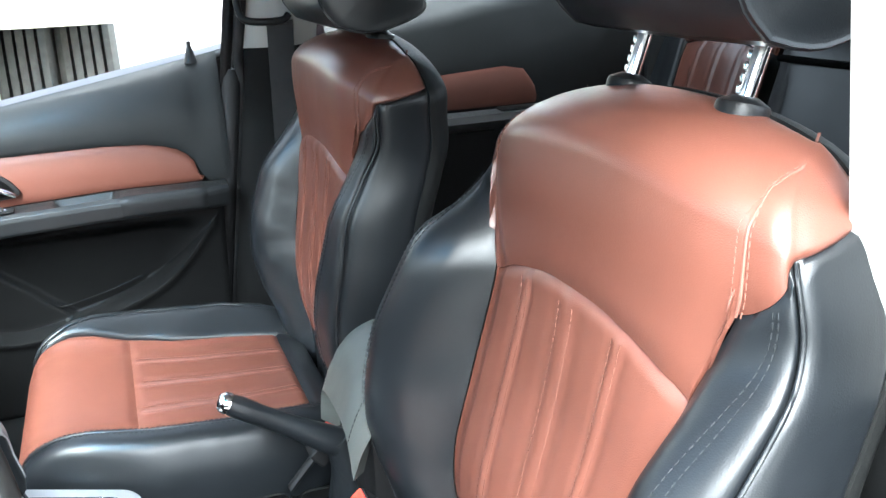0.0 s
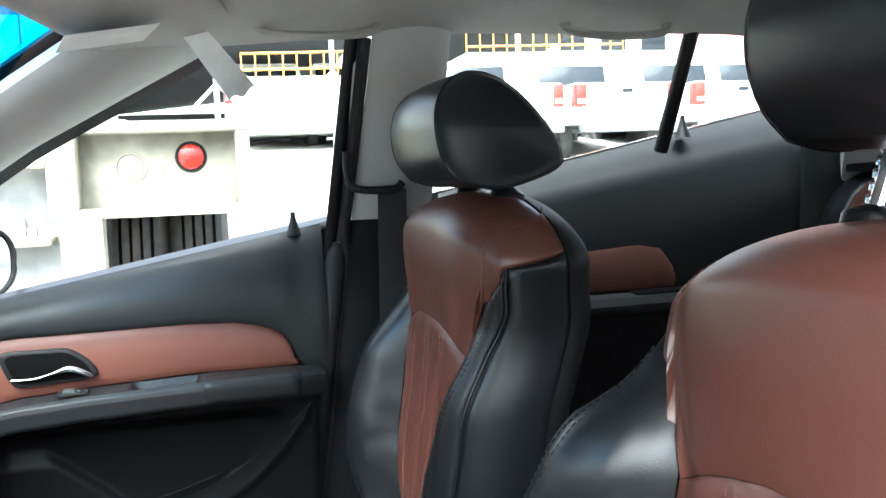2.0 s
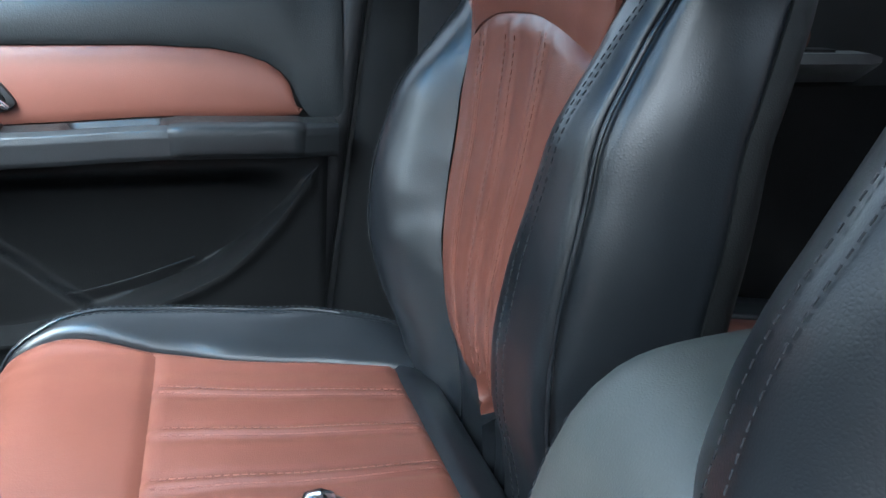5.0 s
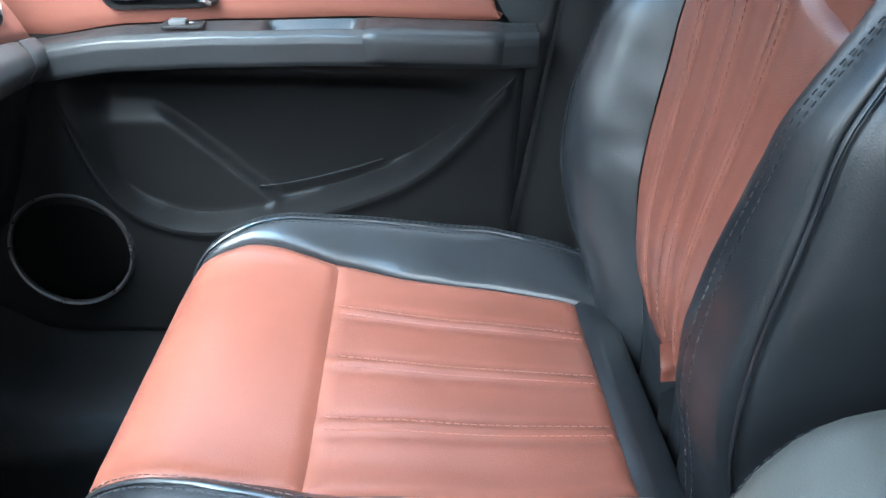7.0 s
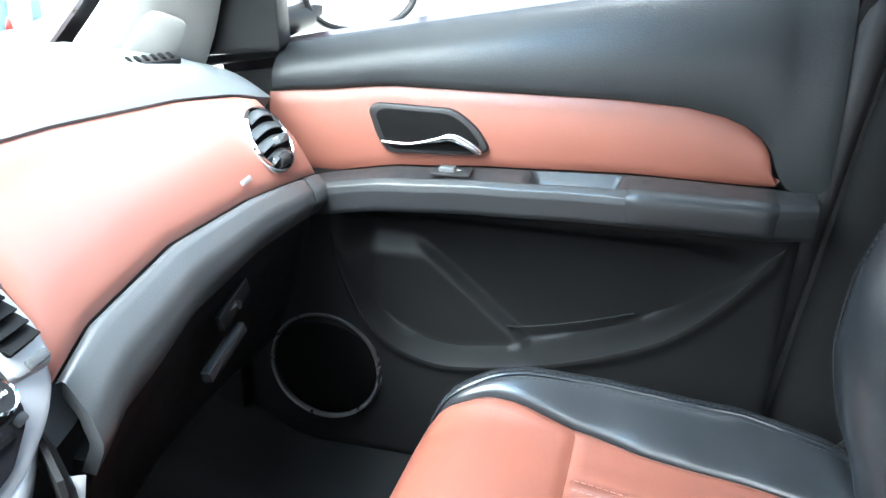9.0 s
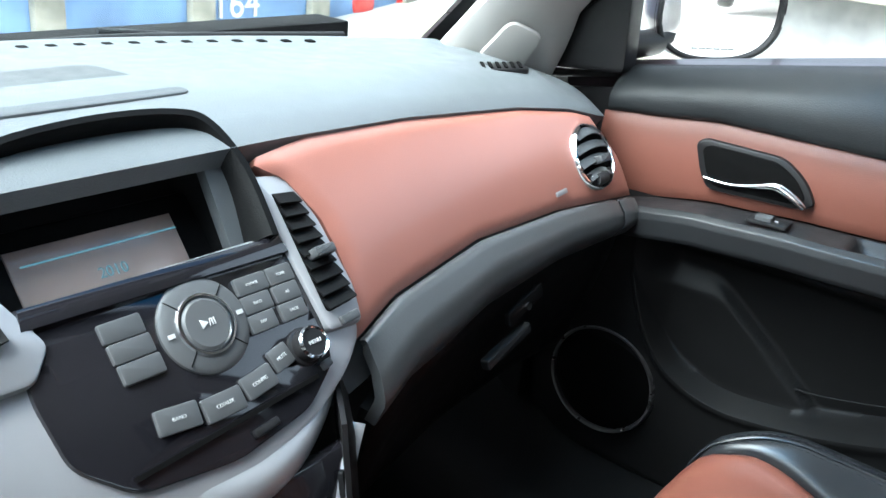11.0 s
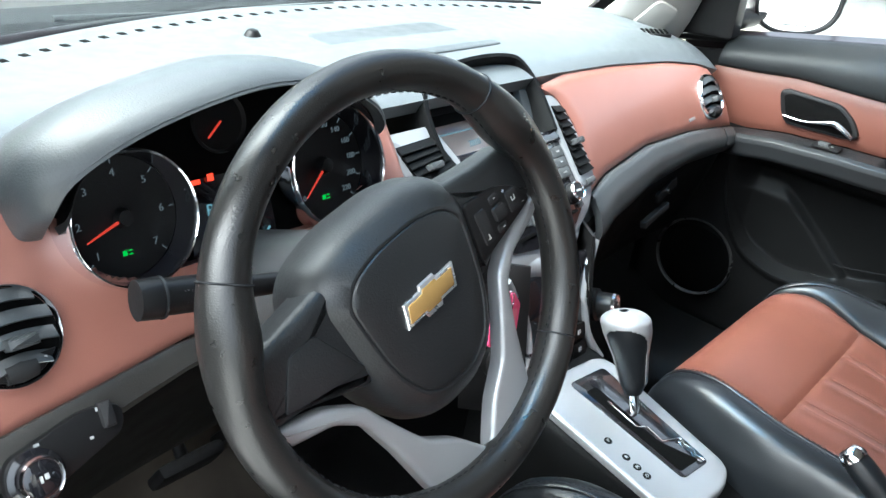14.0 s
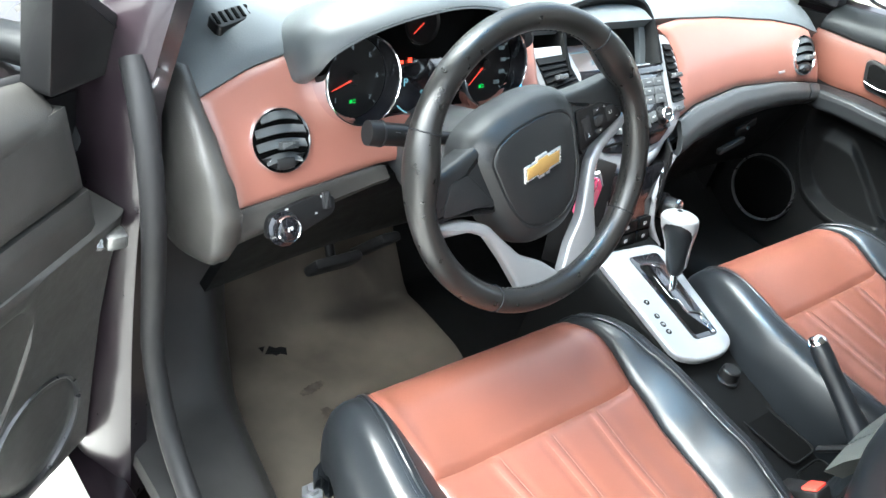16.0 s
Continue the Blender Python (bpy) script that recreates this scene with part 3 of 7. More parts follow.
# release handle
HM = axes((0.697, 0, 0), (0, -1, 0), (0, 0, 1))
bez = [(-0.285, 0.957), (-0.275, 0.965), (-0.184, 0.964), (-0.157, 0.945), (-0.142, 0.921), (-0.158, 0.913), (-0.262, 0.908), (-0.274, 0.925)]
hb = prism("handle_bezel", rounded(bez, 0.012), 0.006, BLACK_PLASTIC, door, HM, 0.003, "black handle surround")
cx, cy = -0.215, 0.937
# no real hollow: a black plate gives the shade behind the lever
prism("handle_recess", [(cx + (x - cx) * 0.86, cy + (y - cy) * 0.80) for x, y in rounded(bez, 0.014)], 0.0075, RECESS_SHADE, hb, HM, 0.001)
tube("release_lever", curve_points([(0.688, 0.266, 0.922), (0.686, 0.235, 0.922), (0.684, 0.205, 0.929), (0.684, 0.185, 0.934), (0.686, 0.168, 0.928), (0.688, 0.152, 0.918)], 24),
     [0.0025 + 0.0045 * max(0, math.sin(math.pi * (i - 8) / 18)) if i > 8 else 0.0025 for i in range(25)], CHROME, hb, "polished metal release lever", flat=0.8)
tube("lock_pin", [(0.733, -0.167, belt(-0.167) - 0.01), (0.733, -0.167, belt(-0.167) + 0.006), (0.733, -0.167, belt(-0.167) + 0.02), (0.733, -0.167, belt(-0.167) + 0.028)], [0.012, 0.008, 0.0042, 0.004], BLACK_PLASTIC, door, sides=12)
# loudspeaker
SP = axes((0.693, 0.345, 0.622), (0, -1, 0), (0, 0, 1))
spk = lathe("loudspeaker_grille", [(0.0, 0.007), (0.05, 0.006), (0.068, 0.003), (0.072, 0.0)], GRILLE, door, SP, "black perforated loudspeaker grille")
lathe("grille_ring", [(0.0695, 0.0), (0.0705, 0.007), (0.0735, 0.008), (0.0755, 0.0)], DULL_METAL, spk, SP, "thin silver ring")
# window glass and mirror
for nm, pts in (("side_window", [(0.56, 0.998), (-0.232, 1.135), (-0.27, 1.41), (-0.07, 1.40), (0.2, 1.262), (0.39, 1.14)]),):
    bm = bmesh.new()
    fr = bm.faces.new([bm.verts.new((side_x(z) + 0.012, y, z)) for y, z in pts])
    bmesh.ops.solidify(bm, geom=[fr], thickness=0.004)
    g = part(nm, bm, GLASS, door)
    g.visible_shadow = False

# rear upright of the window frame
sheet("window_frame", lambda s, t: (side_x(1.05 + 0.37 * t) - 0.004 - 0.004 * math.sin(math.pi * s), -0.2165 - 0.10 * (0.37 * t - 0.09) - 0.022 * s, 1.05 + 0.37 * t), 6, 20, BLACK_PLASTIC, door, "black window frame upright", thick=0.02, out=(-1, 0, 0), depth=0.002)
# mirror sail and door mirror
prism("mirror_sail", rounded([(-y, z) for y, z in [(0.56, 0.995), (0.395, 1.012), (0.40, 1.125), (0.42, 1.12), (0.50, 1.06)]], 0.008), 0.03, BLACK_PLASTIC, door, axes((0.735, 0, 0), (0, -1, 0), (0, 0, 1)), 0.004, "black triangular mirror base")
MMX = axes((0.862, 0.352, 1.085), tuple(Vector((0.83, -0.55, 0))), (0, 0, 1))
oval = [(0.088 * math.copysign(abs(math.cos(q)) ** 0.8, math.cos(q)), 0.060 * math.copysign(abs(math.sin(q)) ** 0.8, math.sin(q))) for q in np.linspace(0, 2 * math.pi, 40)[:-1]]


def housing(s, t):
    i = int(round(s * 38)) % 39
    r = [1.06, 1.08, 1.07, 1.0, 0.86, 0.6, 0.2, 0.02][int(round(t * 7))]
    d = [0.0, 0.004, -0.012, -0.035, -0.06, -0.08, -0.09, -0.092][int(round(t * 7))]
    return MMX @ Vector((oval[i][0] * r, oval[i][1] * r, d))


hs = sheet("mirror_housing", housing, 39, 7, BODY_PAINT, door, "dark plum mirror housing", thick=0.002, out="centre", depth=0.0)
prism("mirror_glass", oval, 0.003, MIRROR, hs, MMX @ Matrix.Translation((0, 0, -0.002)), 0.0, "silvered mirror glass")
tube("mirror_glass_edge", [MMX @ Vector((x * 1.02, y * 1.02, 0.003)) for x, y in oval], 0.0035, RUBBER, hs, closed=True)
bars("mirror_legend", MMX @ Matrix.Translation((0, -0.047, 0.0015)), [(-0.03 + 0.011 * i, 0, 0.009, 0.0028) for i in range(6)], LEGEND, hs)
tube("mirror_arm", [(0.75, 0.43, 1.035), (0.80, 0.41, 1.04), (0.84, 0.40, 1.06)], [0.028, 0.024, 0.022], BLACK_PLASTIC, hs, sides=12, flat=0.7)

# driver's door: the same door mirrored and swung open on its hinges
hinge = Vector((-0.755, 0.499, 0))
swing = Matrix.Translation(hinge) @ Matrix.Rotation(radians(-55), 4, "Z") @ Matrix.Translation((0.80, -0.53, 0))
open_door = copy_thing(door, swing @ Matrix.Diagonal((-1, 1, 1, 1)) @ Matrix.Translation(door.location))
open_door.name = "driver_door"
DM = swing @ Matrix.Diagonal((-1, 1, 1, 1))
for child in list(open_door.children):
    if child.name.split(".")[0] in ("red_insert", "armrest", "door_upper_panel"):
        bpy.data.objects.remove(child)


def on_driver_door(name, f, n, m, mat, label=""):
    ob = sheet(name, lambda s, t: DM @ Vector(f(s, t)), n, m, mat, thick=0.03, depth=0.004, out=DM.to_3x3() @ Vector((-1, 0, 0)))
    ob.parent, ob.matrix_parent_inverse = open_door, open_door.matrix_basis.inverted()
    if label:
        ob["label"] = label


FRONT_END = 0.10
# front panels lighter than the passenger door's: doorway light painted in, with dust
on_driver_door("door_front_panel", lambda s, t: (lerp_table([(0.69, 0.690), (0.80, 0.676), (0.87, 0.670), (0.918, 0.676)], 0.70 + 0.216 * t), 0.02 + (door_front(0.70 + 0.216 * t) - 0.02) * s, 0.70 + 0.216 * t), 30, 24, DUSTY_LIT)
on_driver_door("door_front_cap", lambda s, t: (0.678 + 0.020 * t, 0.02 + (door_front(0.95) - 0.02) * s, 0.921 + 0.080 * t), 30, 12, DUSTY_LIT)
on_driver_door("door_upper_panel", lambda s, t: (upper_panel(s, t)[0], upper_panel(s, t)[1], upper_panel(s, t)[2]), 50, 20, DUSTY_LIT)
on_driver_door("red_insert", lambda s, t: (0.703 - 0.006 * math.sin(math.pi * t), FRONT_END - (FRONT_END + 0.168) * s, red_low(FRONT_END - (FRONT_END + 0.168) * s) + (red_top(FRONT_END - (FRONT_END + 0.168) * s) - red_low(FRONT_END - (FRONT_END + 0.168) * s)) * t), 30, 12, RED_TRIM, "terracotta leather-look insert")
on_driver_door("armrest", lambda s, t: arm((0.415 - FRONT_END + (FRONT_END + 0.2) * s) / 0.615, t), 40, 16, BAND_PLASTIC, "grey satin armrest ledge")
# lower panel and grille swapped to the lit copy, brighter than the other door's
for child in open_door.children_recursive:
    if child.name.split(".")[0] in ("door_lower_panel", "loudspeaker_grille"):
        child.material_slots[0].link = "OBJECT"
        child.material_slots[0].material = DUSTY_LIT
tagged(open_door, "opened driver's door with terracotta insert and loudspeaker", "door")

# hinge pillar, hinges and check strap on the driver's side
def hinge_pillar(s, t):
    z = 0.42 + 0.70 * t
    return (-0.728 - 0.035 * math.sin(math.pi * s) + 0.04 * max(0.0, t - 0.8) / 0.2, 0.31 + 0.17 * s + 0.03 * math.sin(3 * t) + 0.05 * max(0.0, t - 0.7) / 0.3, z)


sheet("hinge_pillar", hinge_pillar, 14, 24, BODY_PAINT, car, "dark plum painted hinge pillar", thick=0.04, out=(-1, 0, 0))
tube("door_opening_seal", curve_points([(-0.725, 0.375, 1.03), (-0.728, 0.335, 0.985), (-0.728, 0.31, 0.93), (-0.726, 0.30, 0.87), (-0.72, 0.305, 0.80), (-0.715, 0.305, 0.71), (-0.71, 0.285, 0.64), (-0.708, 0.24, 0.585), (-0.71, 0.16, 0.55), (-0.712, 0.05, 0.53), (-0.712, -0.2, 0.525)], 70), 0.013, RUBBER, car, "black rubber door seal", sides=10)
STEEL = material("greasy bare steel", (0.2, 0.2, 0.195), 0.4, metal=0.8, stain=0.4, stain_scale=60)
strap = thing("door_check_strap", "greasy steel door check strap on the hinge pillar", "door strap", (-0.76, 0.39, 0.7))
tube("strap_bar", [(-0.752, 0.335, 0.85), (-0.775, 0.352, 0.825), (-0.80, 0.37, 0.80)], 0.006, STEEL, strap, flat=0.6)
block("strap_bracket", (0.024, 0.024, 0.018), STEEL, strap, Matrix.Translation((-0.752, 0.335, 0.85)), 0.005)
lathe("strap_bolt", [(0.0, 0.006), (0.008, 0.006), (0.009, 0.0)], CHROME, strap, axes((-0.768, 0.33, 0.852), (0, -1, 0), (0, 0, 1)), sides=6)
for z in (0.955, 0.645):
    hg = block("door_hinge", (0.05, 0.03, 0.06), BODY_PAINT, car, Matrix.Translation((-0.752, 0.440, z)), 0.006)
    tube("hinge_pin", [(-0.768, 0.432, z - 0.045), (-0.768, 0.432, z + 0.045)], 0.009, BLACK_PLASTIC, hg, sides=12)
    for k in (-0.018, 0.018):
        lathe("hinge_bolt", [(0.0, 0.005), (0.007, 0.005), (0.008, 0.0)], SILVER, hg, axes((-0.750, 0.424, z + k), (1, 0, 0), (0, 0, 1)), sides=6)

loom = thing("door_wiring_boot", "ribbed black rubber wiring boot with its plug between door and pillar", "wiring boot", (-0.75, 0.43, 0.82))
tube("boot_bellows", curve_points([(-0.772, 0.415, 0.925), (-0.752, 0.432, 0.912), (-0.738, 0.446, 0.885), (-0.742, 0.440, 0.862)], 36), [0.013 + 0.003 * math.sin(1.9 * i) for i in range(37)], RUBBER, loom, sides=14)
block("boot_plug", (0.040, 0.030, 0.085), BLACK_PLASTIC, loom, Matrix.Translation((-0.744, 0.436, 0.822)), 0.008)
block("plug_latch", (0.012, 0.006, 0.060), BAND_PLASTIC, loom, Matrix.Translation((-0.738, 0.419, 0.822)), 0.002)
for k in range(3):
    tube("lead", curve_points([(-0.742 + 0.006 * k, 0.436, 0.775), (-0.736 + 0.004 * k, 0.430, 0.73), (-0.742 + 0.007 * k, 0.436, 0.69), (-0.730, 0.44, 0.66)], 16), 0.003, RUBBER, loom, sides=6)
tube("door_edge_seal", [(0.718, rear_edge(z) - 0.010, z) for z in np.linspace(0.49, 1.10, 24)], 0.018, RUBBER, car, sides=10)
# black sheet added to close the door gap, its shade in the colour
sheet("door_jamb", lambda s, t: (0.705 + 0.10 * s, rear_edge(0.47 + 0.66 * t) - 0.012, 0.47 + 0.66 * t), 6, 16, RECESS_SHADE, car, thick=0.01, out=(0, 1, 0))

# rear passenger door ---------------------------------------------------------
rdoor = thing("rear_door", "closed rear passenger door with terracotta insert", "door", (0.75, -0.75, 0.47))


def rear_upper(s, t):
    y = -0.42 - 0.72 * s
    z = 0.93 + (belt(y) - 0.93) * t
    return (0.725 - 0.025 * math.sin(math.pi * min(1, t * 1.1)) + 0.03 * max(0.0, t - 0.8) / 0.2, y, z)


sheet("door_upper_panel", rear_upper, 30, 20, DOOR_PLASTIC, rdoor, thick=0.03, out=(-1, 0, 0))
sheet("door_lower_panel", lambda s, t: (0.725, -0.42 - 0.72 * s, 0.48 + 0.46 * t), 10, 8, DARK_PLASTIC, rdoor, thick=0.03, out=(-1, 0, 0))
RT = [(-0.862, 0.985), (-0.847, 1.015), (-0.815, 1.062), (-0.77, 1.072), (-0.676, 1.066), (-0.42, 1.05)]
sheet("red_insert", lambda s, t: (0.700 - 0.006 * math.sin(math.pi * t), -0.42 - 0.422 * s, 0.985 + (lerp_table(RT, -0.42 - 0.422 * s) - 0.985) * t), 30, 10, RED_TRIM, rdoor, "terracotta leather-look insert", thick=0.02, out=(-1, 0, 0), depth=0.004)
sheet("armrest", lambda s, t: (0.705 + lerp_table([(0, 0), (0.5, -0.06), (0.7, -0.062), (1, -0.01)], t), -0.42 - 0.50 * s, 0.985 + lerp_table([(0, 0), (0.5, -0.004), (0.7, -0.02), (1, -0.05)], t)), 24, 12, BAND_PLASTIC, rdoor, "grey satin armrest ledge", thick=0.012, out=(-0.4, 0, 1))
prism("pull_cup", rounded([(-0.055, -0.016), (0.055, -0.016), (0.055, 0.016), (-0.055, 0.016)], 0.008), 0.004, DARK_PLASTIC, rdoor, axes((0.672, -0.80, 0.9825), (0, -1, 0), (1, 0, 0.05)), 0.001, "dark recessed pull cup")
tube("lock_pin", [(0.733, -0.88, belt(-0.88) - 0.012), (0.733, -0.88, belt(-0.88) + 0.004), (0.733, -0.88, belt(-0.88) + 0.02), (0.733, -0.88, belt(-0.88) + 0.028)], [0.016, 0.009, 0.0042, 0.004], BLACK_PLASTIC, rdoor, sides=12)
tube("window_divider", [(side_x(z) + 0.005, -0.80 - 0.1 * (z - 1.25), z) for z in (1.23, 1.3, 1.37, 1.44)], 0.013, BLACK_PLASTIC, rdoor, sides=8)
sheet("door_skin", lambda s, t: (0.79, -0.40 - 0.75 * s, 0.46 + t * (belt(-0.40 - 0.75 * s) - 0.46)), 10, 8, BODY_PAINT, rdoor, thick=0.03, out=(1, 0, 0))
bm = bmesh.new()
fr = bm.faces.new([bm.verts.new((side_x(z) + 0.012, y, z)) for y, z in [(-0.40, 1.165), (-1.10, 1.305), (-1.08, 1.42), (-0.8, 1.45), (-0.42, 1.44)]])
bmesh.ops.solidify(bm, geom=[fr], thickness=0.004)
g = part("side_window", bm, GLASS, rdoor)
g.visible_shadow = False
sheet("rear_quarter_trim", lambda s, t: (0.695 - 0.05 * s - 0.02 * t, -1.10 - 0.42 * s, 0.55 + (0.75 - 0.06 * s) * t), 12, 16, DOOR_PLASTIC, car, "black trim beside the rear bench", thick=0.02, out=(-1, 0.2, 0))
# rear driver's side closed plainly
sheet("rear_side_panel", lambda s, t: (-0.73, -0.42 - 0.75 * s, 0.46 + t * (belt(-0.42 - 0.75 * s) - 0.46)), 12, 10, DARK_PLASTIC, car, thick=0.06, out=(1, 0, 0))
sheet("rear_shelf", lambda s, t: (-0.66 + 1.32 * s, -1.17 - 0.6 * t, 1.20 + 0.03 * t), 8, 6, DARK_CARPET, car, thick=0.02, out=(0, 0, 1))
sheet("boot_wall", lambda s, t: (-0.72 + 1.44 * s, -1.52, 0.35 + 0.85 * t), 8, 6, DARK_CARPET, car, thick=0.02, out=(0, 1, 0))

# seat belt on the passenger side pillar
sb = thing("seat_belt", "black seat belt hanging from its pillar guide", "seat belt", (0.66, -0.3, 0.6))
GX = Vector((0.637, -0.281, 1.215))
tube("belt_guide", curve_points([GX + Vector((0.0, 0.035, 0.03)), GX + Vector((-0.006, 0.035, -0.01)), GX + Vector((-0.012, 0.02, -0.028)), GX + Vector((-0.012, -0.035, -0.03)), GX + Vector((-0.01, -0.05, -0.02))], 24), 0.0065, BLACK_PLASTIC, sb, "black belt guide loop")
sheet("webbing", lambda s, t: GX + Vector((0.0 + 0.03 * t, -0.012 - 0.046 * s + 0.01 * t, -0.03 - 0.62 * t)), 6, 20, BELT, sb, thick=0.0015, out=(-1, 0, 0), depth=0.0)
prism("height_slider", rounded([(-0.012, -0.10), (0.012, -0.10), (0.014, 0.10), (-0.010, 0.10)], 0.008), 0.012, PILLAR_TRIM, sb, axes((0.643, -0.262, 1.29), (0, -1, 0), (-0.37, 0, 0.93)), 0.004, "pale grey height slider")
BUCKLE_RED = material("red buckle button", (0.6, 0.05, 0.03), 0.4)
for x, y, z in ((-0.088, -0.205, 0.685), (0.075, -0.215, 0.695)):
    bu = thing("belt_buckle", "black seat belt buckle with a red button beside the console", "belt buckle", (x, y, z - 0.05), "belt buckles")
    BM = axes((x, y, z), (1, 0, 0), (0, 0.75, -0.65))
    body = prism("buckle_body", rounded([(-0.017, -0.03), (0.017, -0.03), (0.019, 0.03), (-0.019, 0.03)], 0.006), 0.024, BLACK_PLASTIC, bu, BM @ Matrix.Translation((0, 0, -0.024)), 0.004)
    prism("buckle_button", rounded([(-0.013, -0.027), (0.013, -0.027), (0.013, -0.006), (-0.013, -0.006)], 0.003), 0.003, BUCKLE_RED, body, BM, 0.001, "red release button")
    tube("buckle_stalk", [BM @ Vector((0, 0.02, -0.012)), BM @ Vector((0, 0.08, -0.02))], 0.009, BLACK_PLASTIC, bu, flat=0.6)
bk = thing("belt_buckle_anchor", "black belt anchor beside the passenger seat", "belt anchor", (0.62, -0.27, 0.6))
tube("anchor_arm", [(0.66, -0.24, 0.60), (0.645, -0.27, 0.655), (0.63, -0.29, 0.69)], 0.012, BLACK_PLASTIC, bk, flat=0.5)
tube("anchor_strap", [(0.64, -0.215, 0.60), (0.62, -0.25, 0.645), (0.61, -0.275, 0.67)], 0.008, CHROME, bk, flat=0.4)

# overhead: visor, paper slip, grab handle, inner mirror
visor = thing("sun_visor", "warm grey cloth sun visor with a warning label", "sun visor", (0.42, 0.02, 1.42))
sheet("visor_pad", lambda s, t: (0.12 + 0.46 * s, 0.145 - 0.19 * t - 0.06 * s * s, 1.385 + 0.035 * t - 0.012 * ((2 * s - 1) ** 2)), 24, 12, HEADLINER, visor, thick=0.018, out=(0, -0.2, -1), depth=0.006)
prism("warning_label", [(-0.056, -0.052), (0.056, -0.052), (0.056, 0.052), (-0.056, 0.052)], 0.0008, PAPER, visor, axes((0.380, 0.066, 1.3805), (1, 0.25, -0.03), (0.25, -1, 0.18)), 0.0, "white printed label")
slip = thing("paper_slip", "creased white paper slip hanging from the visor", "paper slip", (0.5, -0.03, 1.40))
sheet("slip_sheet", lambda s, t: (0.505 + 0.006 * math.sin(5 * t + 2 * s), 0.010 - 0.036 * s - 0.082 * t, 1.445 - 0.010 * s - (0.130 - 0.028 * s) * t + 0.004 * math.sin(9 * s)), 8, 14, PAPER, slip, thick=0.0004, out=(-1, 0, 0), depth=0.0)
for y in (-0.20, -0.66):
    gh = thing("grab_handle", "warm grey plastic roof grab handle", "grab handle", (0.53, y, 1.44), "roof handles")
    tube("handle_loop", curve_points([(0.545, y + 0.085, 1.432), (0.53, y + 0.075, 1.412), (0.525, y, 1.405), (0.53, y - 0.075, 1.412), (0.545, y - 0.085, 1.432)], 20), 0.009, HEADLINER, gh, flat=0.7)
    for k in (-1, 1):
        block("handle_foot", (0.03, 0.03, 0.02), HEADLINER, gh, Matrix.Translation((0.548, y + k * 0.085, 1.437)), 0.006)
im = thing("inner_mirror", "black interior mirror under the windscreen header", "mirror", (0.0, 0.12, 1.30))
prism("mirror_case", rounded([(-0.115, -0.031), (0.115, -0.031), (0.11, 0.031), (-0.11, 0.031)], 0.029, 8), 0.03, BLACK_PLASTIC, im, axes((-0.055, 0.15, 1.255), (1, 0.2, 0), (0, 0, 1)), 0.012)
tube("mirror_stem", [(0.0, 0.16, 1.28), (0.01, 0.16, 1.34), (0.01, 0.12, 1.39)], 0.008, BLACK_PLASTIC, im)
# wipers
for x0, x1 in ((-0.55, 0.1), (0.0, 0.5)):
    wp = thing("wiper", "black windscreen wiper arm and blade", "wiper", (x0, 0.74, 1.02), "wipers")
    tube("wiper_blade", curve_points([(x0, 0.745 - 0.2 * x0 * x0, 1.018), ((x0 + x1) / 2, 0.755, 1.022), (x1, 0.745 - 0.35 * x1 * x1, 1.026)], 12), 0.0045, BLACK_PLASTIC, wp)
    tube("wiper_arm", [(x1, 0.80 - 0.3 * x1 * x1, 1.005), (x0 + 0.25, 0.765, 1.028)], 0.004, BLACK_PLASTIC, wp)
sheet("bonnet", lambda s, t: (-0.76 + 1.52 * s, 0.74 + 1.0 * t - 0.12 * (2 * s - 1) ** 2, 0.995 - 0.12 * t ** 1.5 - 0.05 * (2 * s - 1) ** 2), 16, 14, BODY_PAINT, car, "dark plum bonnet", thick=0.02, out=(0, 0, 1))

# ---- seats ----
# the backrest: lines of depth, width and bolster by height
B_FRONT = [(0.60, -0.285), (0.66, -0.286), (0.70, -0.282), (0.75, -0.272), (0.80, -0.270), (0.85, -0.276), (0.92, -0.289), (1.0, -0.298), (1.05, -0.297), (1.10, -0.294), (1.15, -0.297), (1.19, -0.303)]
B_SEAM = [(0.60, 0.090), (0.68, 0.100), (0.75, 0.116), (0.83, 0.132), (0.92, 0.145), (1.0, 0.153), (1.035, 0.163), (1.075, 0.181), (1.13, 0.187), (1.19, 0.182)]
B_WIDE = [(0.60, 0.205), (0.68, 0.222), (0.78, 0.240), (0.88, 0.244), (0.97, 0.238), (1.05, 0.233), (1.12, 0.230), (1.19, 0.220)]
B_SWELL = [(0.60, 0.022), (0.68, 0.032), (0.74, 0.042), (0.80, 0.050), (0.87, 0.052), (0.93, 0.044), (1.0, 0.028), (1.06, 0.010), (1.19, 0.0)]


def smooth_table(table):
    """A finely sampled, smoothed version of a table, for speed and soft shapes."""
    xs = np.linspace(table[0][0], table[-1][0], 241)
    ys = np.interp(xs, *zip(*table))
    k = np.hanning(25)
    k /= k.sum()
    pad = np.concatenate([2 * ys[0] - ys[12:0:-1], ys, 2 * ys[-1] - ys[-2:-14:-1]])
    return xs, np.convolve(pad, k, "valid")


S_FRONT, S_SEAM, S_WIDE, S_SWELL = (smooth_table(t) for t in (B_FRONT, B_SEAM, B_WIDE, B_SWELL))
TOP, ROUND = 1.192, 0.052
SIDE_U = [0.0, 0.15, 0.24, 0.30, 0.36, 0.43, 0.50, 0.55, 0.60, 0.70, 0.80, 0.88, 1.0]


def look_up(table, x):
    return float(np.interp(x, table[0], table[1]))


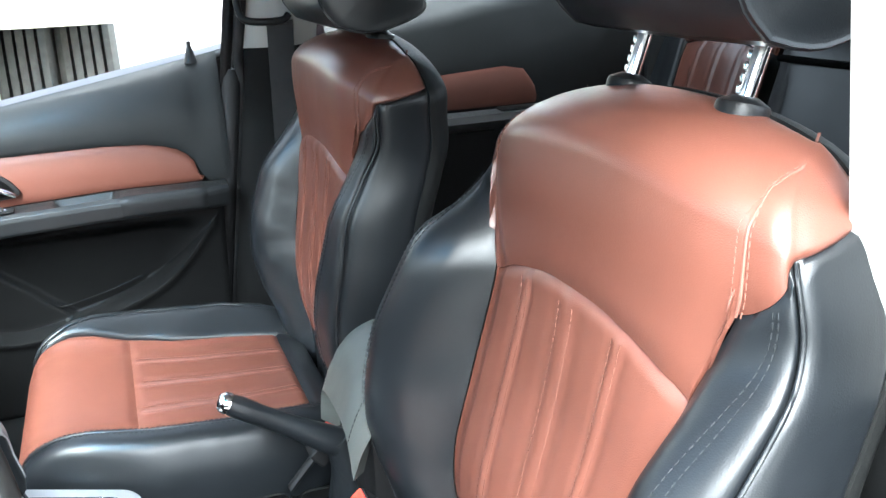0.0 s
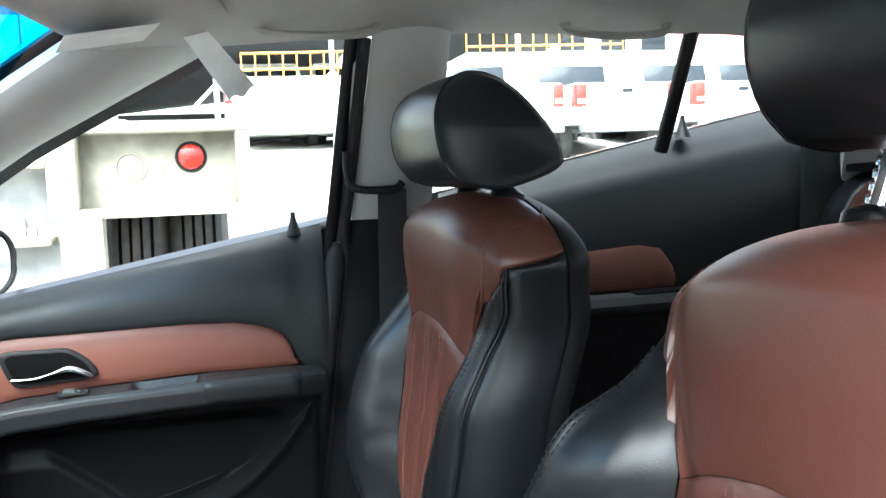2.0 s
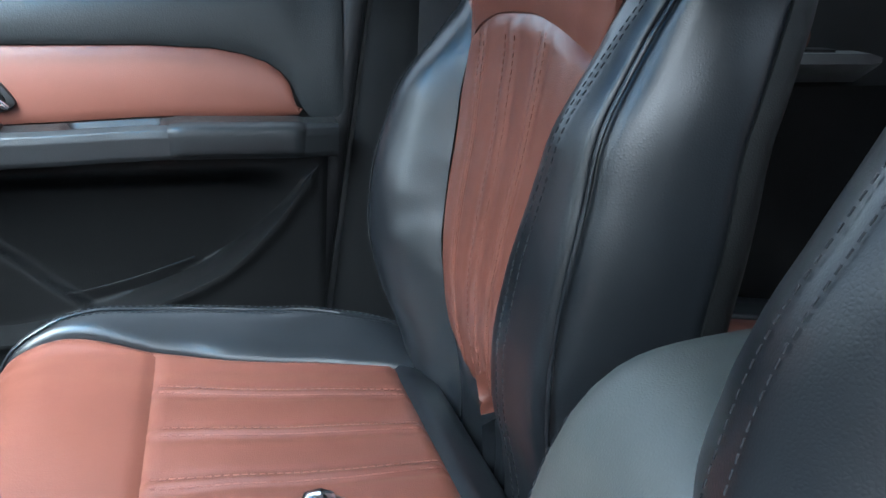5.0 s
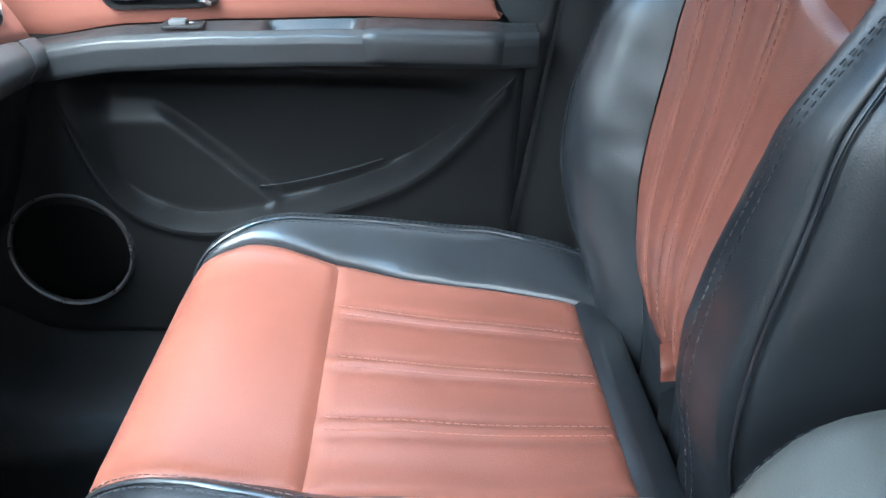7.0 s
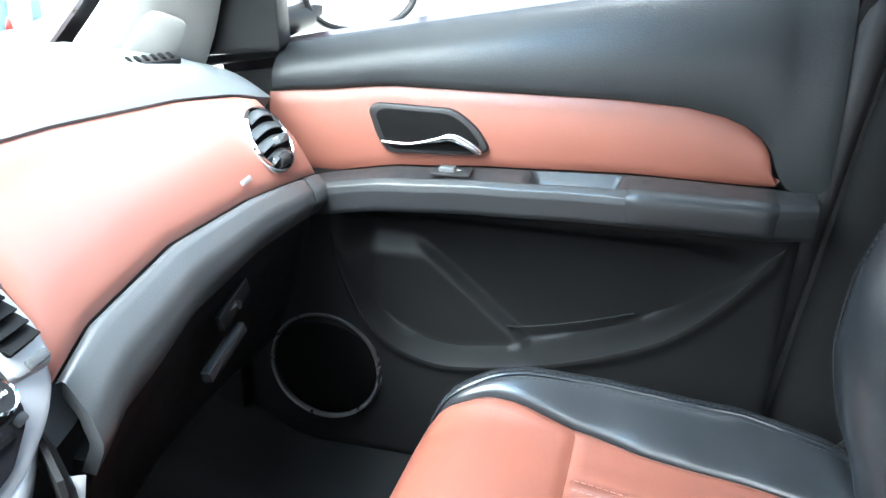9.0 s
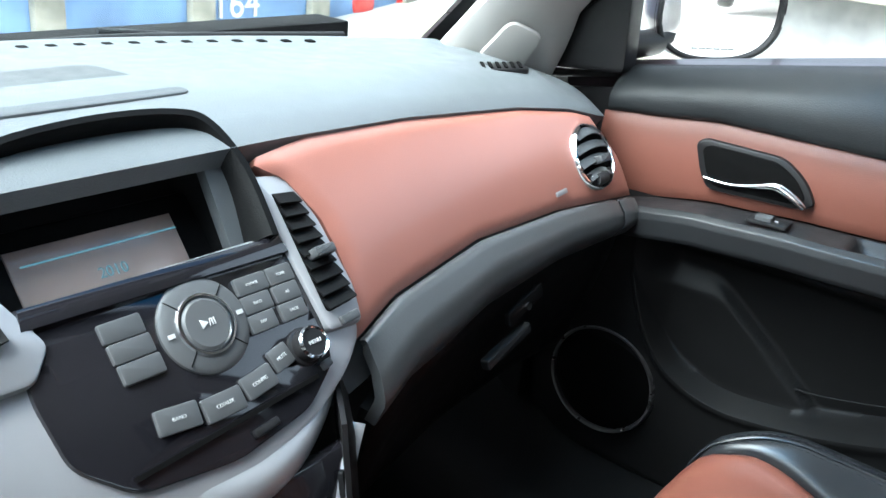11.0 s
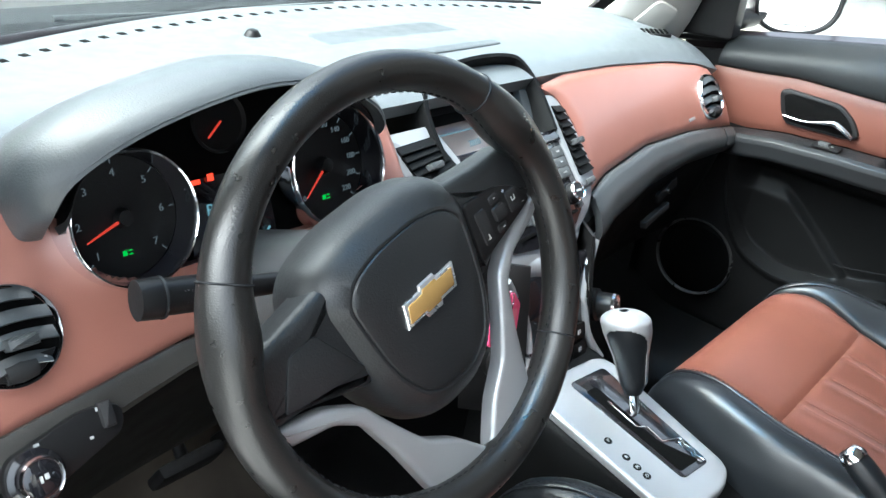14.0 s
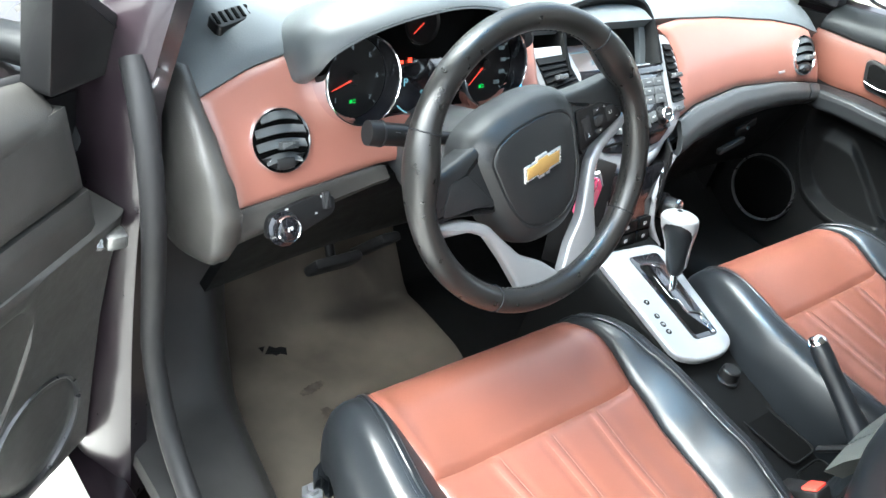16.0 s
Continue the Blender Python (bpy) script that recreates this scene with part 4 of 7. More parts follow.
@functools.lru_cache(None)
def section(z, fill, rise, inner):
    """Half a cross-section of the backrest: sideways and forward, from the middle of the front round to the middle of the rear."""
    a, w, b = look_up(S_SEAM, z), look_up(S_WIDE, z), look_up(S_SWELL, z - rise) * fill
    rear = w
    if inner:
        da, dw = (interp([(r[0], r[k]) for r in inner], z) for k in (1, 2))
        a, w, rear = a + da, w + dw, w + dw * (1.0 if dw > 0 else 0.3 + 0.7 * soft_step((z - 0.98) / 0.16))
    up = max(0.0, min(1.0, (z - rise - 0.94) / 0.15))
    up = up * up * (3 - 2 * up)
    low = [(0, 0), (a * 0.5, 0.0), (a * 0.8, 0.0), (a, -0.002), (a + (w - a) * 0.22, b * 0.70), (a + (w - a) * 0.50, b), (a + (w - a) * 0.82, b * 0.78), (w - 0.002, b * 0.35), (w + 0.003 + 0.3 * (rear - w), b * 0.2 - 0.022), (w + 0.003 + 0.75 * (rear - w), -0.065), (rear - 0.003, -0.100), (rear - 0.045, -0.114), (0, -0.118)]
    high = [(0, 0), (a * 0.5, -0.001), (a * 0.8, -0.008), (a, -0.023), (a + 0.34 * (w - a), -0.026), (a + 0.64 * (w - a), -0.029), (a + 0.88 * (w - a), -0.034), (w - 0.002, -0.041), (w + 0.002 + 0.3 * (rear - w), -0.056), (w + 0.001 + 0.75 * (rear - w), -0.100), (rear - 0.008, -0.132), (rear - 0.045, -0.154), (0, -0.160)]
    return tuple((p[0] + (q[0] - p[0]) * up, p[1] + (q[1] - p[1]) * up) for p, q in zip(low, high))


def across(z, u, fill, rise, inner):
    """A smooth point of the section at u."""
    pts = section(round(z, 4), fill, rise, inner)
    i = max(j for j in range(len(SIDE_U)) if SIDE_U[j] <= u + 1e-9)
    i = min(i, len(SIDE_U) - 2)
    k = (u - SIDE_U[i]) / (SIDE_U[i + 1] - SIDE_U[i])
    h = SIDE_U[i + 1] - SIDE_U[i]

    def slope(j):
        if j == 0 or j == len(pts) - 1:
            return (1.0, 0.0) if j == 0 else (-0.6, 0.0)
        d = SIDE_U[j + 1] - SIDE_U[j - 1]
        return tuple((pts[j + 1][n] - pts[j - 1][n]) / d for n in (0, 1))
    m0, m1 = slope(i), slope(i + 1)
    k2, k3 = k * k, k * k * k
    return tuple(pts[i][n] * (2 * k3 - 3 * k2 + 1) + m0[n] * h * (k3 - 2 * k2 + k) + pts[i + 1][n] * (3 * k2 - 2 * k3) + m1[n] * h * (k3 - k2) for n in (0, 1))


def back_point(w, v, seat):
    """w: -1..1 from the middle of the front round one side to the middle of the rear; v: height, past 1 over the crown."""
    u, sg = abs(w), (1 if w >= 0 else -1)
    if v <= 1.0:
        z, inset = 0.60 + (TOP - ROUND - 0.60) * v, 0.0
    else:
        q = (v - 1.0) * math.pi
        z, inset = TOP - ROUND + ROUND * math.sin(q), ROUND * (1 - math.cos(q))
    inboard = w * seat["x"] < 0
    x, d = across(min(z, 1.19), u, seat["fill"][0 if inboard else 1], seat["rise"] if inboard else 0.0, seat["inner" if inboard else "outer"])
    k = inset / 0.128
    x *= 1 - 0.65 * k
    d += (-0.098 - d) * min(1.0, 2.47 * k)
    crown = max(0.0, min(1.0, (z - 1.02) / 0.16))
    z -= crown * 0.034 * (abs(x) / 0.2) ** 2.2
    y = look_up(S_FRONT, z) + d * 0.96
    z += d * 0.28 * 0.35
    return Vector((seat["x"] + sg * x, y + seat["dy"] - seat["lean"] * (z - 0.75), z + seat["dz"]))


def v_at(z):
    """The height parameter for a height on the backrest below its crown."""
    return (z - 0.60) / (TOP - ROUND - 0.60)


Q_Y = smooth_table([(0, -0.275), (0.5, -0.06), (0.65, 0.01), (0.85, 0.105), (0.93, 0.145), (1.0, 0.165), (1.15, 0.158)])
Q_Z = smooth_table([(0, 0.655), (0.1, 0.668), (0.4, 0.676), (0.65, 0.688), (0.85, 0.700), (0.93, 0.688), (1.0, 0.650), (1.15, 0.52)])
Q_W = smooth_table([(0, 0.225), (0.3, 0.255), (0.6, 0.258), (0.8, 0.240), (0.9, 0.222), (1.0, 0.208), (1.15, 0.20)])
Q_SX = smooth_table([(0, 0), (0.5, 0.63), (0.6, 0.73), (0.8, 0.93), (0.9, 1.0), (1.0, 0.98)])
Q_UP = smooth_table([(0, 0.0), (0.4, 0.0), (0.52, 0.006), (0.7, 0.036), (0.8, 0.03), (0.9, -0.02), (1.0, -0.11)])


def cushion_point(w, v, x0, dy, dz):
    a, sg = abs(w), (1 if w >= 0 else -1)
    up = look_up(Q_UP, a)
    lift = up * (interp([(0, 0.7), (0.3, 1.0), (0.75, 0.9), (0.95, 0.3), (1.15, 0.0)], v) if up > 0 else 1.0)
    z = look_up(Q_Z, v) + lift * (1 if v < 0.95 or up > 0 else max(0.0, 1 - (v - 0.95) / 0.2))
    y = look_up(Q_Y, v) - 0.03 * max(0.0, a - 0.55) * max(0.0, v - 0.8) / 0.35
    return Vector((x0 + sg * look_up(Q_W, v) * look_up(Q_SX, a), y + dy, z + dz))


def pleats(s):
    """Pinched seams: a fine ridge between two shallow grooves."""
    return sum(0.0018 * math.exp(-((s - c) / 0.018) ** 2) - 0.0010 * math.exp(-((s - c - 0.036) / 0.020) ** 2) - 0.0010 * math.exp(-((s - c + 0.036) / 0.020) ** 2) for c in (0.25, 0.5, 0.75))


def creases(s, t):
    """Soft folds in the looser leather of the bolsters."""
    return 0.0011 * noise.noise((s * 5 + 3 * t, t * 22, 1.7)) * math.exp(-((t - 0.35) / 0.3) ** 2) + 0.0010 * noise.noise((s * 3, t * 9, 5.2))


def arch(s):
    return v_at(1.028 - 0.030 * abs(2 * s - 1) ** 2.2)


def front_seat(name, x0, dy, dz, lean, fill, label, head, inner=(), outer=(), cushion=0.0, lift=0.0, shift=0.0):
    seat = thing(name, label, "car seat", (x0, -0.15, 0.335), "front seats")
    spec = {"x": x0, "dy": dy, "dz": dz, "lean": lean, "fill": fill[:2], "rise": fill[2], "inner": inner, "outer": outer}
    B = lambda w, v: back_point(w, v, spec)
    C = lambda w, v: cushion_point(w, v, x0 + shift, cushion, lift)
    FOOT = v_at(0.69)
    BOTTOM = lambda s: FOOT + v_at(0.645) * abs(2 * s - 1) ** 3
    seam_w = lambda v: lerp_table([(0.0, 0.30), (1.05, 0.302), (1.14, 0.315), (1.22, 0.352), (1.29, 0.43), (1.36, 0.55), (1.42, 0.66), (1.5, 0.70)], v)
    # backrest panels
    sheet("backrest_centre", lambda s, t: B((2 * s - 1) * 0.30, BOTTOM(s) + t * (arch(s) - BOTTOM(s))), 100, 44, RED_LEATHER, seat, "terracotta leather with sewn pleats", relief=lambda s, t: pleats(s) * min(1.0, t / 0.05, (1 - t) / 0.06), pillow=0.002, depth=0.005, out=(0, 1, 0.2))
    sheet("backrest_foot", lambda s, t: B((2 * s - 1) * 0.30, BOTTOM(s) * t), 20, 8, BLACK_LEATHER, seat, "black leather foot of the backrest", out=(0, 1, 0.2))
    edge_v = lambda u: v_at(lerp_table([(0.30, 1.078), (0.43, 1.106), (0.50, 1.122), (0.55, 1.140), (0.62, 1.175), (0.68, 1.210), (0.74, 1.240)], u))
    columns = [*np.linspace(-0.74, -0.3001, 27), *np.linspace(-0.2999, 0.2999, 77), *np.linspace(0.3001, 0.74, 27)]
    red_low_v = lambda w: arch((w / 0.30 + 1) / 2) if abs(w) <= 0.30 else edge_v(abs(w))
    sheet("backrest_upper", lambda s, t: (lambda w: B(w, red_low_v(w) + t * (1.5 - red_low_v(w))))(columns[int(round(s * 130))]), 130, 60, RED_LEATHER, seat, "smooth terracotta leather with twin-stitched shoulders", depth=0.003, pillow=0.0015, thick=0.006, out=(0, 1, 0.5))
    for sg in (-1, 1):
        sheet("backrest_bolster", lambda s, t, sg=sg: (lambda u: B(sg * u, t * edge_v(u)))(0.30 + 0.25 * s), 38, 56, BLACK_LEATHER, seat, "black leather side bolster", out=(sg * 0.6, 0.8, 0), pillow=0.002, depth=0.004, relief=creases)
        sheet("backrest_side", lambda s, t, sg=sg: B(sg * (0.55 + 0.19 * s), t * edge_v(0.55 + 0.19 * s)), 24, 40, BLACK_LEATHER, seat, "black leather side panel", out=(sg, 0, 0), pillow=0.001, depth=0.003)
        tube("bolster_piping", [B(sg * 0.55, v) + Vector((sg * 0.0012, 0.0012, 0.0)) for v in np.linspace(0.03, edge_v(0.55), 60)], 0.0018, BLACK_LEATHER, seat, sides=6)
    sheet("backrest_shell", lambda s, t: B(0.74 + 0.52 * s, t * 1.5) if s <= 0.5 else B(-(0.74 + 0.52 * (1 - s)), t * 1.5), 32, 40, BLACK_VINYL, seat, depth=0.0, thick=0.004, out=(0, -1, 0))
    # cushion panels
    QE = lambda v: lerp_table([(0, 0.47), (0.5, 0.5), (0.65, 0.54), (0.85, 0.64), (1.0, 0.70), (1.15, 0.70)], v)
    sheet("cushion_centre", lambda s, t: C((2 * s - 1) * QE(0.1 + 0.55 * t), 0.10 + 0.55 * t), 100, 30, RED_LEATHER, seat, "terracotta leather with sewn pleats", relief=lambda s, t: pleats(s) * min(1.0, t / 0.05, (1 - t) / 0.07), pillow=0.002, out=(0, 0, 1))
    sheet("cushion_front", lambda s, t: C((2 * s - 1) * QE(0.64 + 0.51 * t), 0.64 + 0.51 * t), 40, 30, RED_LEATHER, seat, "smooth terracotta leather thigh roll", pillow=0.005, out=(0, 0.7, 1))
    sheet("cushion_back_strip", lambda s, t: C((2 * s - 1) * 0.52, -0.0 + 0.10 * t), 20, 6, BLACK_LEATHER, seat, out=(0, 0, 1))
    for sg in (-1, 1):
        sheet("cushion_bolster", lambda s, t, sg=sg: C(sg * (QE(1.15 * t) + s * (1.0 - QE(1.15 * t))), 1.15 * t), 26, 50, BLACK_LEATHER, seat, "black leather side bolster", out=(sg * 0.6, 0.1, 1), pillow=0.006, relief=creases)
        tube("cushion_piping", [C(sg * 0.705, v) + Vector((0, 0, 0.0045)) for v in np.linspace(0.06, 1.0, 40)], 0.0022, BLACK_LEATHER, seat, sides=6)
    # thread
    rows = []
    for sg in (-1, 1):
        tube("wing_seam", [B(sg * seam_w(v), v) + Vector((sg * 0.001, 0.0006, 0.0)) for v in np.linspace(edge_v(0.30), 1.35, 60)], 0.0012, STITCH_RED, seat, sides=6)
        for o in (-0.012, 0.012):
            rows.append([B(sg * (seam_w(v) + o), v) + Vector((sg * 0.001, 0.0015, 0.0014)) for v in np.linspace(edge_v(0.30), 1.34, 70)])
    for c in (0.25, 0.5, 0.75):
        for o in (-0.02, 0.02):
            rows.append([B((2 * (c + o) - 1) * 0.30, v) + Vector((0, 0.0022, 0.0)) for v in np.linspace(v_at(0.72), v_at(1.015), 40)])
            rows.append([C((2 * (c + o) - 1) * QE(v), v) + Vector((0, 0, 0.0022)) for v in np.linspace(0.12, 0.63, 30)])
    dashes("red_stitching", rows, STITCH_RED, seat, radius=0.0005)
    rows = [[B(sg * (0.445 + o), v) + Vector((sg * 0.001, 0.0026, 0.0008)) for v in np.linspace(0.06, edge_v(0.445) - 0.01, 80)] for sg in (-1, 1) for o in (-0.011, 0.011)]
    rows += [[C(sg * (0.705 + o), v) + Vector((0, 0, 0.006)) for v in np.linspace(0.06, 1.0, 40)] for sg in (-1, 1) for o in (-0.028, 0.028)]
    dashes("black_stitching", rows, STITCH_BLACK, seat, radius=0.0005)
    # headrest: a padded shape with flat sides, on its two posts
    hy, hz, size = head
    tip = Matrix.Rotation(-lean * 0.9, 3, "X")
    prof = [(0.062, 0.012), (0.083, 0.040), (0.090, 0.085), (0.078, 0.122), (0.050, 0.142), (0.015, 0.137), (-0.020, 0.112), (-0.050, 0.074), (-0.068, 0.040), (-0.062, 0.024), (-0.030, 0.010), (0.020, 0.000)]
    ring = curve_points([Vector((0, a * size, b * size)) for a, b in prof + prof[:1]], 44)[:-1]
    mid = Vector((0, 0.012, 0.068))

    def rest(s, t):
        u = math.sin((2 * t - 1) * math.pi / 2)
        p = ring[int(round(s * 44)) % 44]
        k = max(0.0, (abs(u) - 0.84) / 0.16)
        r = 1 - 0.10 * k ** 2 if k < 0.75 else 0.944 * max(0.0, 1 - ((k - 0.75) / 0.25) ** 2) ** 0.5
        half = 0.128 - 0.012 * r * max(0.0, (p.z - 0.07) / 0.07) + 0.004 * (1 - min(1.0, k * 1.2))
        q = mid + (p - mid) * r + Vector((0, 0.010 * (1 - u * u) * (1 if p.y > 0.03 else 0), 0))
        return Vector((x0, hy, hz)) + tip @ q + Vector((math.copysign(min(abs(u) / 0.9, 1.0), u) * (half + 0.005 * (1 - min(1.0, r) ** 2)), 0, 0))
    hr = sheet("headrest", rest, 44, 48, BLACK_LEATHER, seat, "black leather headrest", thick=0.003, depth=0.0, out="centre", sharp=60)
    for u in (-0.865, 0.865):
        tube("headrest_piping", [rest(s, (math.asin(u) * 2 / math.pi + 1) / 2) for s in np.linspace(0, 1, 45)[:-1]], 0.0015, BLACK_LEATHER, hr, sides=6, closed=True)
    up = (Vector((0, -0.26 - lean, 1))).normalized()
    for dx in (-0.076, 0.076):
        foot = B(0.14, 1.46)
        foot = Vector((x0 + dx, foot.y, foot.z)) + up * 0.001
        col = lathe("post_collar", [(0.0, 0.007), (0.009, 0.007), (0.013, 0.005), (0.019, 0.002), (0.0205, -0.001), (0.0205, -0.012)], BLACK_PLASTIC, seat, axes(foot, (1, 0, 0), (0, 1, 0.25)), "black plastic post guide")
        top = Vector((x0 + dx, hy + 0.012, hz + 0.03))
        pst = tube("headrest_post", [foot, top], 0.0065, CHROME, seat, "chromed notched post", sides=14)
        gap = hz - foot.z
        if gap > 0.02:
            for i in range(6):
                c = foot.lerp(top, 0.14 + 0.11 * i) + Vector((0.0055, 0, 0))
                block("notch", (0.004, 0.012, 0.007), CHROME, pst, axes(c, (1, 0, 0), (0, 1, 0.2)), 0.0012)
    # base and rails
    hexa("seat_base", (x0 - 0.2, -0.30, 0.36), (x0 + 0.2, 0.10, 0.52 + lift), BLACK_PLASTIC, seat, bevel=0.02)
    for sg in (-1, 1):
        hexa("seat_rail", (x0 + sg * 0.19 - 0.015, -0.37, 0.335), (x0 + sg * 0.19 + 0.015, 0.17, 0.365), BLACK_PLASTIC, seat)
    return seat


# the inboard sides: seam and width against the common shape, by height
P_INNER = ((0.60, -0.035, -0.020), (0.75, -0.038, -0.034), (0.88, -0.028, -0.035), (1.0, -0.012, -0.033), (1.1, -0.004, -0.018), (1.2, 0.0, 0.0))
D_INNER = ((0.60, 0.065, 0.085), (0.75, 0.052, 0.082), (0.88, 0.020, 0.064), (1.0, -0.004, 0.040), (1.06, 0.0, 0.010), (1.12, 0.006, -0.002), (1.2, 0.0, -0.004))
D_OUTER = ((0.60, 0.0, 0.0), (1.02, 0.0, 0.0), (1.09, -0.004, -0.010), (1.14, -0.010, -0.020), (1.2, -0.012, -0.028))
front_seat("passenger_seat", 0.347, 0.0, 0.0, 0.0, (0.55, 1.2, 0.0), "black and terracotta leather front seat with a lowered headrest", (-0.372, 1.188, 0.93), P_INNER)
front_seat("driver_seat", -0.331, -0.030, -0.010, 0.09, (1.65, 1.1, 0.05), "black and terracotta leather front seat with a raised headrest", (-0.492, 1.216, 1.0), D_INNER, D_OUTER, cushion=0.01, lift=-0.005, shift=-0.015)

# ---- dashboard ----
dash = thing("dashboard", "two-tone slate and terracotta dashboard under the windscreen", "dashboard", (0, 0.45, 0.7))


def face(x, z, out=0.0, slope=0.6):
    """A point on the sloping front of the dash."""
    k = math.hypot(1, slope)
    return Vector((x, 0.365 + slope * (z - 0.93) - out / k, z + out * slope / k))


def face_axes(x, z, out=0.0, slope=0.6):
    return axes(face(x, z, out, slope), (1, 0, 0), (0, slope, 1))


def dash_top(x):
    return lerp_table([(-0.66, 0.965), (-0.639, 0.974), (-0.58, 0.995), (-0.516, 1.009), (-0.3, 1.012), (0.19, 1.012), (0.33, 1.009), (0.5, 0.998), (0.6, 0.985), (0.66, 0.97)], x)


def dash_low(x):
    return lerp_table([(-0.66, 0.86), (-0.613, 0.865), (-0.437, 0.882), (-0.2, 0.885), (0.1, 0.86), (0.19, 0.866), (0.25, 0.885), (0.375, 0.900), (0.51, 0.898), (0.60, 0.891), (0.67, 0.884)], x)


def top_cover(s, t):
    x = -0.665 + 1.33 * s
    back = screen_point(min(1, max(0, (x + 0.62) / 1.24)), 0.0)
    fr = face(x, dash_top(x), 0.002)
    y = fr.y + (back[1] - fr.y) * t
    z = fr.z + (0.028 if abs(x) < 0.6 else 0.02) * math.sin(min(1, t * 3.2) * math.pi / 2) + (1.028 - fr.z - 0.028) * t
    return (x, y, z)


sheet("dash_top", top_cover, 70, 24, DASH_LIT, dash, "slate grained upper dash", thick=0.02, out=(0, 0, 1), depth=0.004)


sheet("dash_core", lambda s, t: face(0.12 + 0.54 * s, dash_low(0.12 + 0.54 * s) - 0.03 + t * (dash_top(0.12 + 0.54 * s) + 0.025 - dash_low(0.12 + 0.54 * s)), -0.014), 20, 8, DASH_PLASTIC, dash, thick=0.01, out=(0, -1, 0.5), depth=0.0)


def red_right(s, t):
    zl = lambda x: dash_low(x)
    left = lerp_table([(0, 0.196), (0.35, 0.203), (0.6, 0.196), (0.85, 0.175), (0.95, 0.155), (1, 0.16)], t)
    right = lerp_table([(0, 0.668), (0.5, 0.656), (1, 0.635)], t)
    x = left + s * (right - left)
    z = zl(x) + t * (dash_top(x) - 0.003 - zl(x))
    if s < 0.12 and t > 0.8:
        z -= (0.12 - s) / 0.12 * (t - 0.8) / 0.2 * 0.007
    return face(x, z, 0.006 * math.sin(math.pi * t))


sheet("red_panel", red_right, 50, 22, RED_TRIM_LIT, dash, "terracotta padded dash panel", thick=0.02, out=(0, -1, 0.5), depth=0.004)


def cluster_low(x):
    """The lower edge of the instrument opening: it follows the two dials."""
    dx, low = x + 0.35, 1.02
    for c in (-0.102, 0.105):
        if abs(dx - c) < 0.057:
            low = min(low, 0.985 - 0.944 * math.sqrt(0.057 ** 2 - (dx - c) ** 2))
    if abs(dx) < 0.10:
        low = min(low, 0.93)
    return low


def red_left(s, t):
    x = -0.645 + 0.51 * s
    zt, zl = dash_top(x), dash_low(x)
    z = zl + t * (zt - 0.003 - zl)
    cave = max(0.0, min(1.0, (z - cluster_low(x)) / 0.012))
    return face(x + 0.03 * (1 - t) * (1 - s), z, 0.006 * math.sin(math.pi * t) - 0.09 * cave)


sheet("red_panel", red_left, 130, 50, RED_TRIM_LIT, dash, "terracotta padded dash panel", thick=0.02, out=(0, -1, 0.5), depth=0.004)
BAND = [(0, 0.0, -0.004), (0.12, -0.001, 0.006), (0.5, -0.026, 0.009), (0.8, -0.047, 0.004), (1.0, -0.060, -0.018)]


def band(s, t, x0=0.197, x1=0.622):
    x = x0 + (x1 - x0) * s
    scale = lerp_table([(0.19, 1.05), (0.3, 1.0), (0.5, 0.75), (0.66, 0.6)], x)
    dz, o = (lerp_table([(r[0], r[k]) for r in BAND], t) for k in (1, 2))
    return face(x, dash_low(x) + dz * scale, o)


sheet("lower_band", band, 40, 12, BAND_PLASTIC, dash, "grey satin band", thick=0.012, out=(0, -1, 0.4), depth=0.002)
sheet("band_end", lambda s, t: band(s, t, 0.626, 0.66), 6, 12, BAND_PLASTIC, dash, thick=0.012, out=(0, -1, 0.4), depth=0.002)


def glove(s, t):
    x = 0.20 + 0.44 * s
    top = face(x, dash_low(x) - 0.056 * lerp_table([(0.19, 1.05), (0.5, 0.75), (0.66, 0.6)], x), -0.012)
    return (x, top.y + 0.035 * t + 0.02 * t * t, top.z - 0.17 * t)


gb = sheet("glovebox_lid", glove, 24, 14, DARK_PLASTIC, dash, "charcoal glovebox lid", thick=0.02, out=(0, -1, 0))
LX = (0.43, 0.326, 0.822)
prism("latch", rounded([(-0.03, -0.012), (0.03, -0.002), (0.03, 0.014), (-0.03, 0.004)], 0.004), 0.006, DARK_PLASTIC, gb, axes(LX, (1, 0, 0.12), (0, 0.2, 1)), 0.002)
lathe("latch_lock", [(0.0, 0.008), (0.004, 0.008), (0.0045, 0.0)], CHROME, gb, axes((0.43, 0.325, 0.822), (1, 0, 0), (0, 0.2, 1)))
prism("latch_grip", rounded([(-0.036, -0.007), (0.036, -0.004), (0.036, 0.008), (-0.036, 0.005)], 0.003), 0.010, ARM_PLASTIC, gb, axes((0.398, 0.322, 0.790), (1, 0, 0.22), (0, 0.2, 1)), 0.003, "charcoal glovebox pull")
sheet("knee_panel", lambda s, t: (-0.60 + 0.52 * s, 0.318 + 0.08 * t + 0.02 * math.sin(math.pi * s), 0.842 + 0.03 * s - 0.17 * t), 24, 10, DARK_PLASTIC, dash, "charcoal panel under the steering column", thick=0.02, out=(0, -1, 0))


def switch_strip(s, t):
    x = -0.632 + 0.215 * s
    dz, o = lerp_table([(0, 0.0), (0.15, -0.002), (1, -0.036)], t), lerp_table([(0, -0.004), (0.15, 0.004), (0.8, 0.004), (1, -0.01)], t)
    return face(x + 0.01 * t, dash_low(x) + dz * (1.0 - 0.35 * s), o)


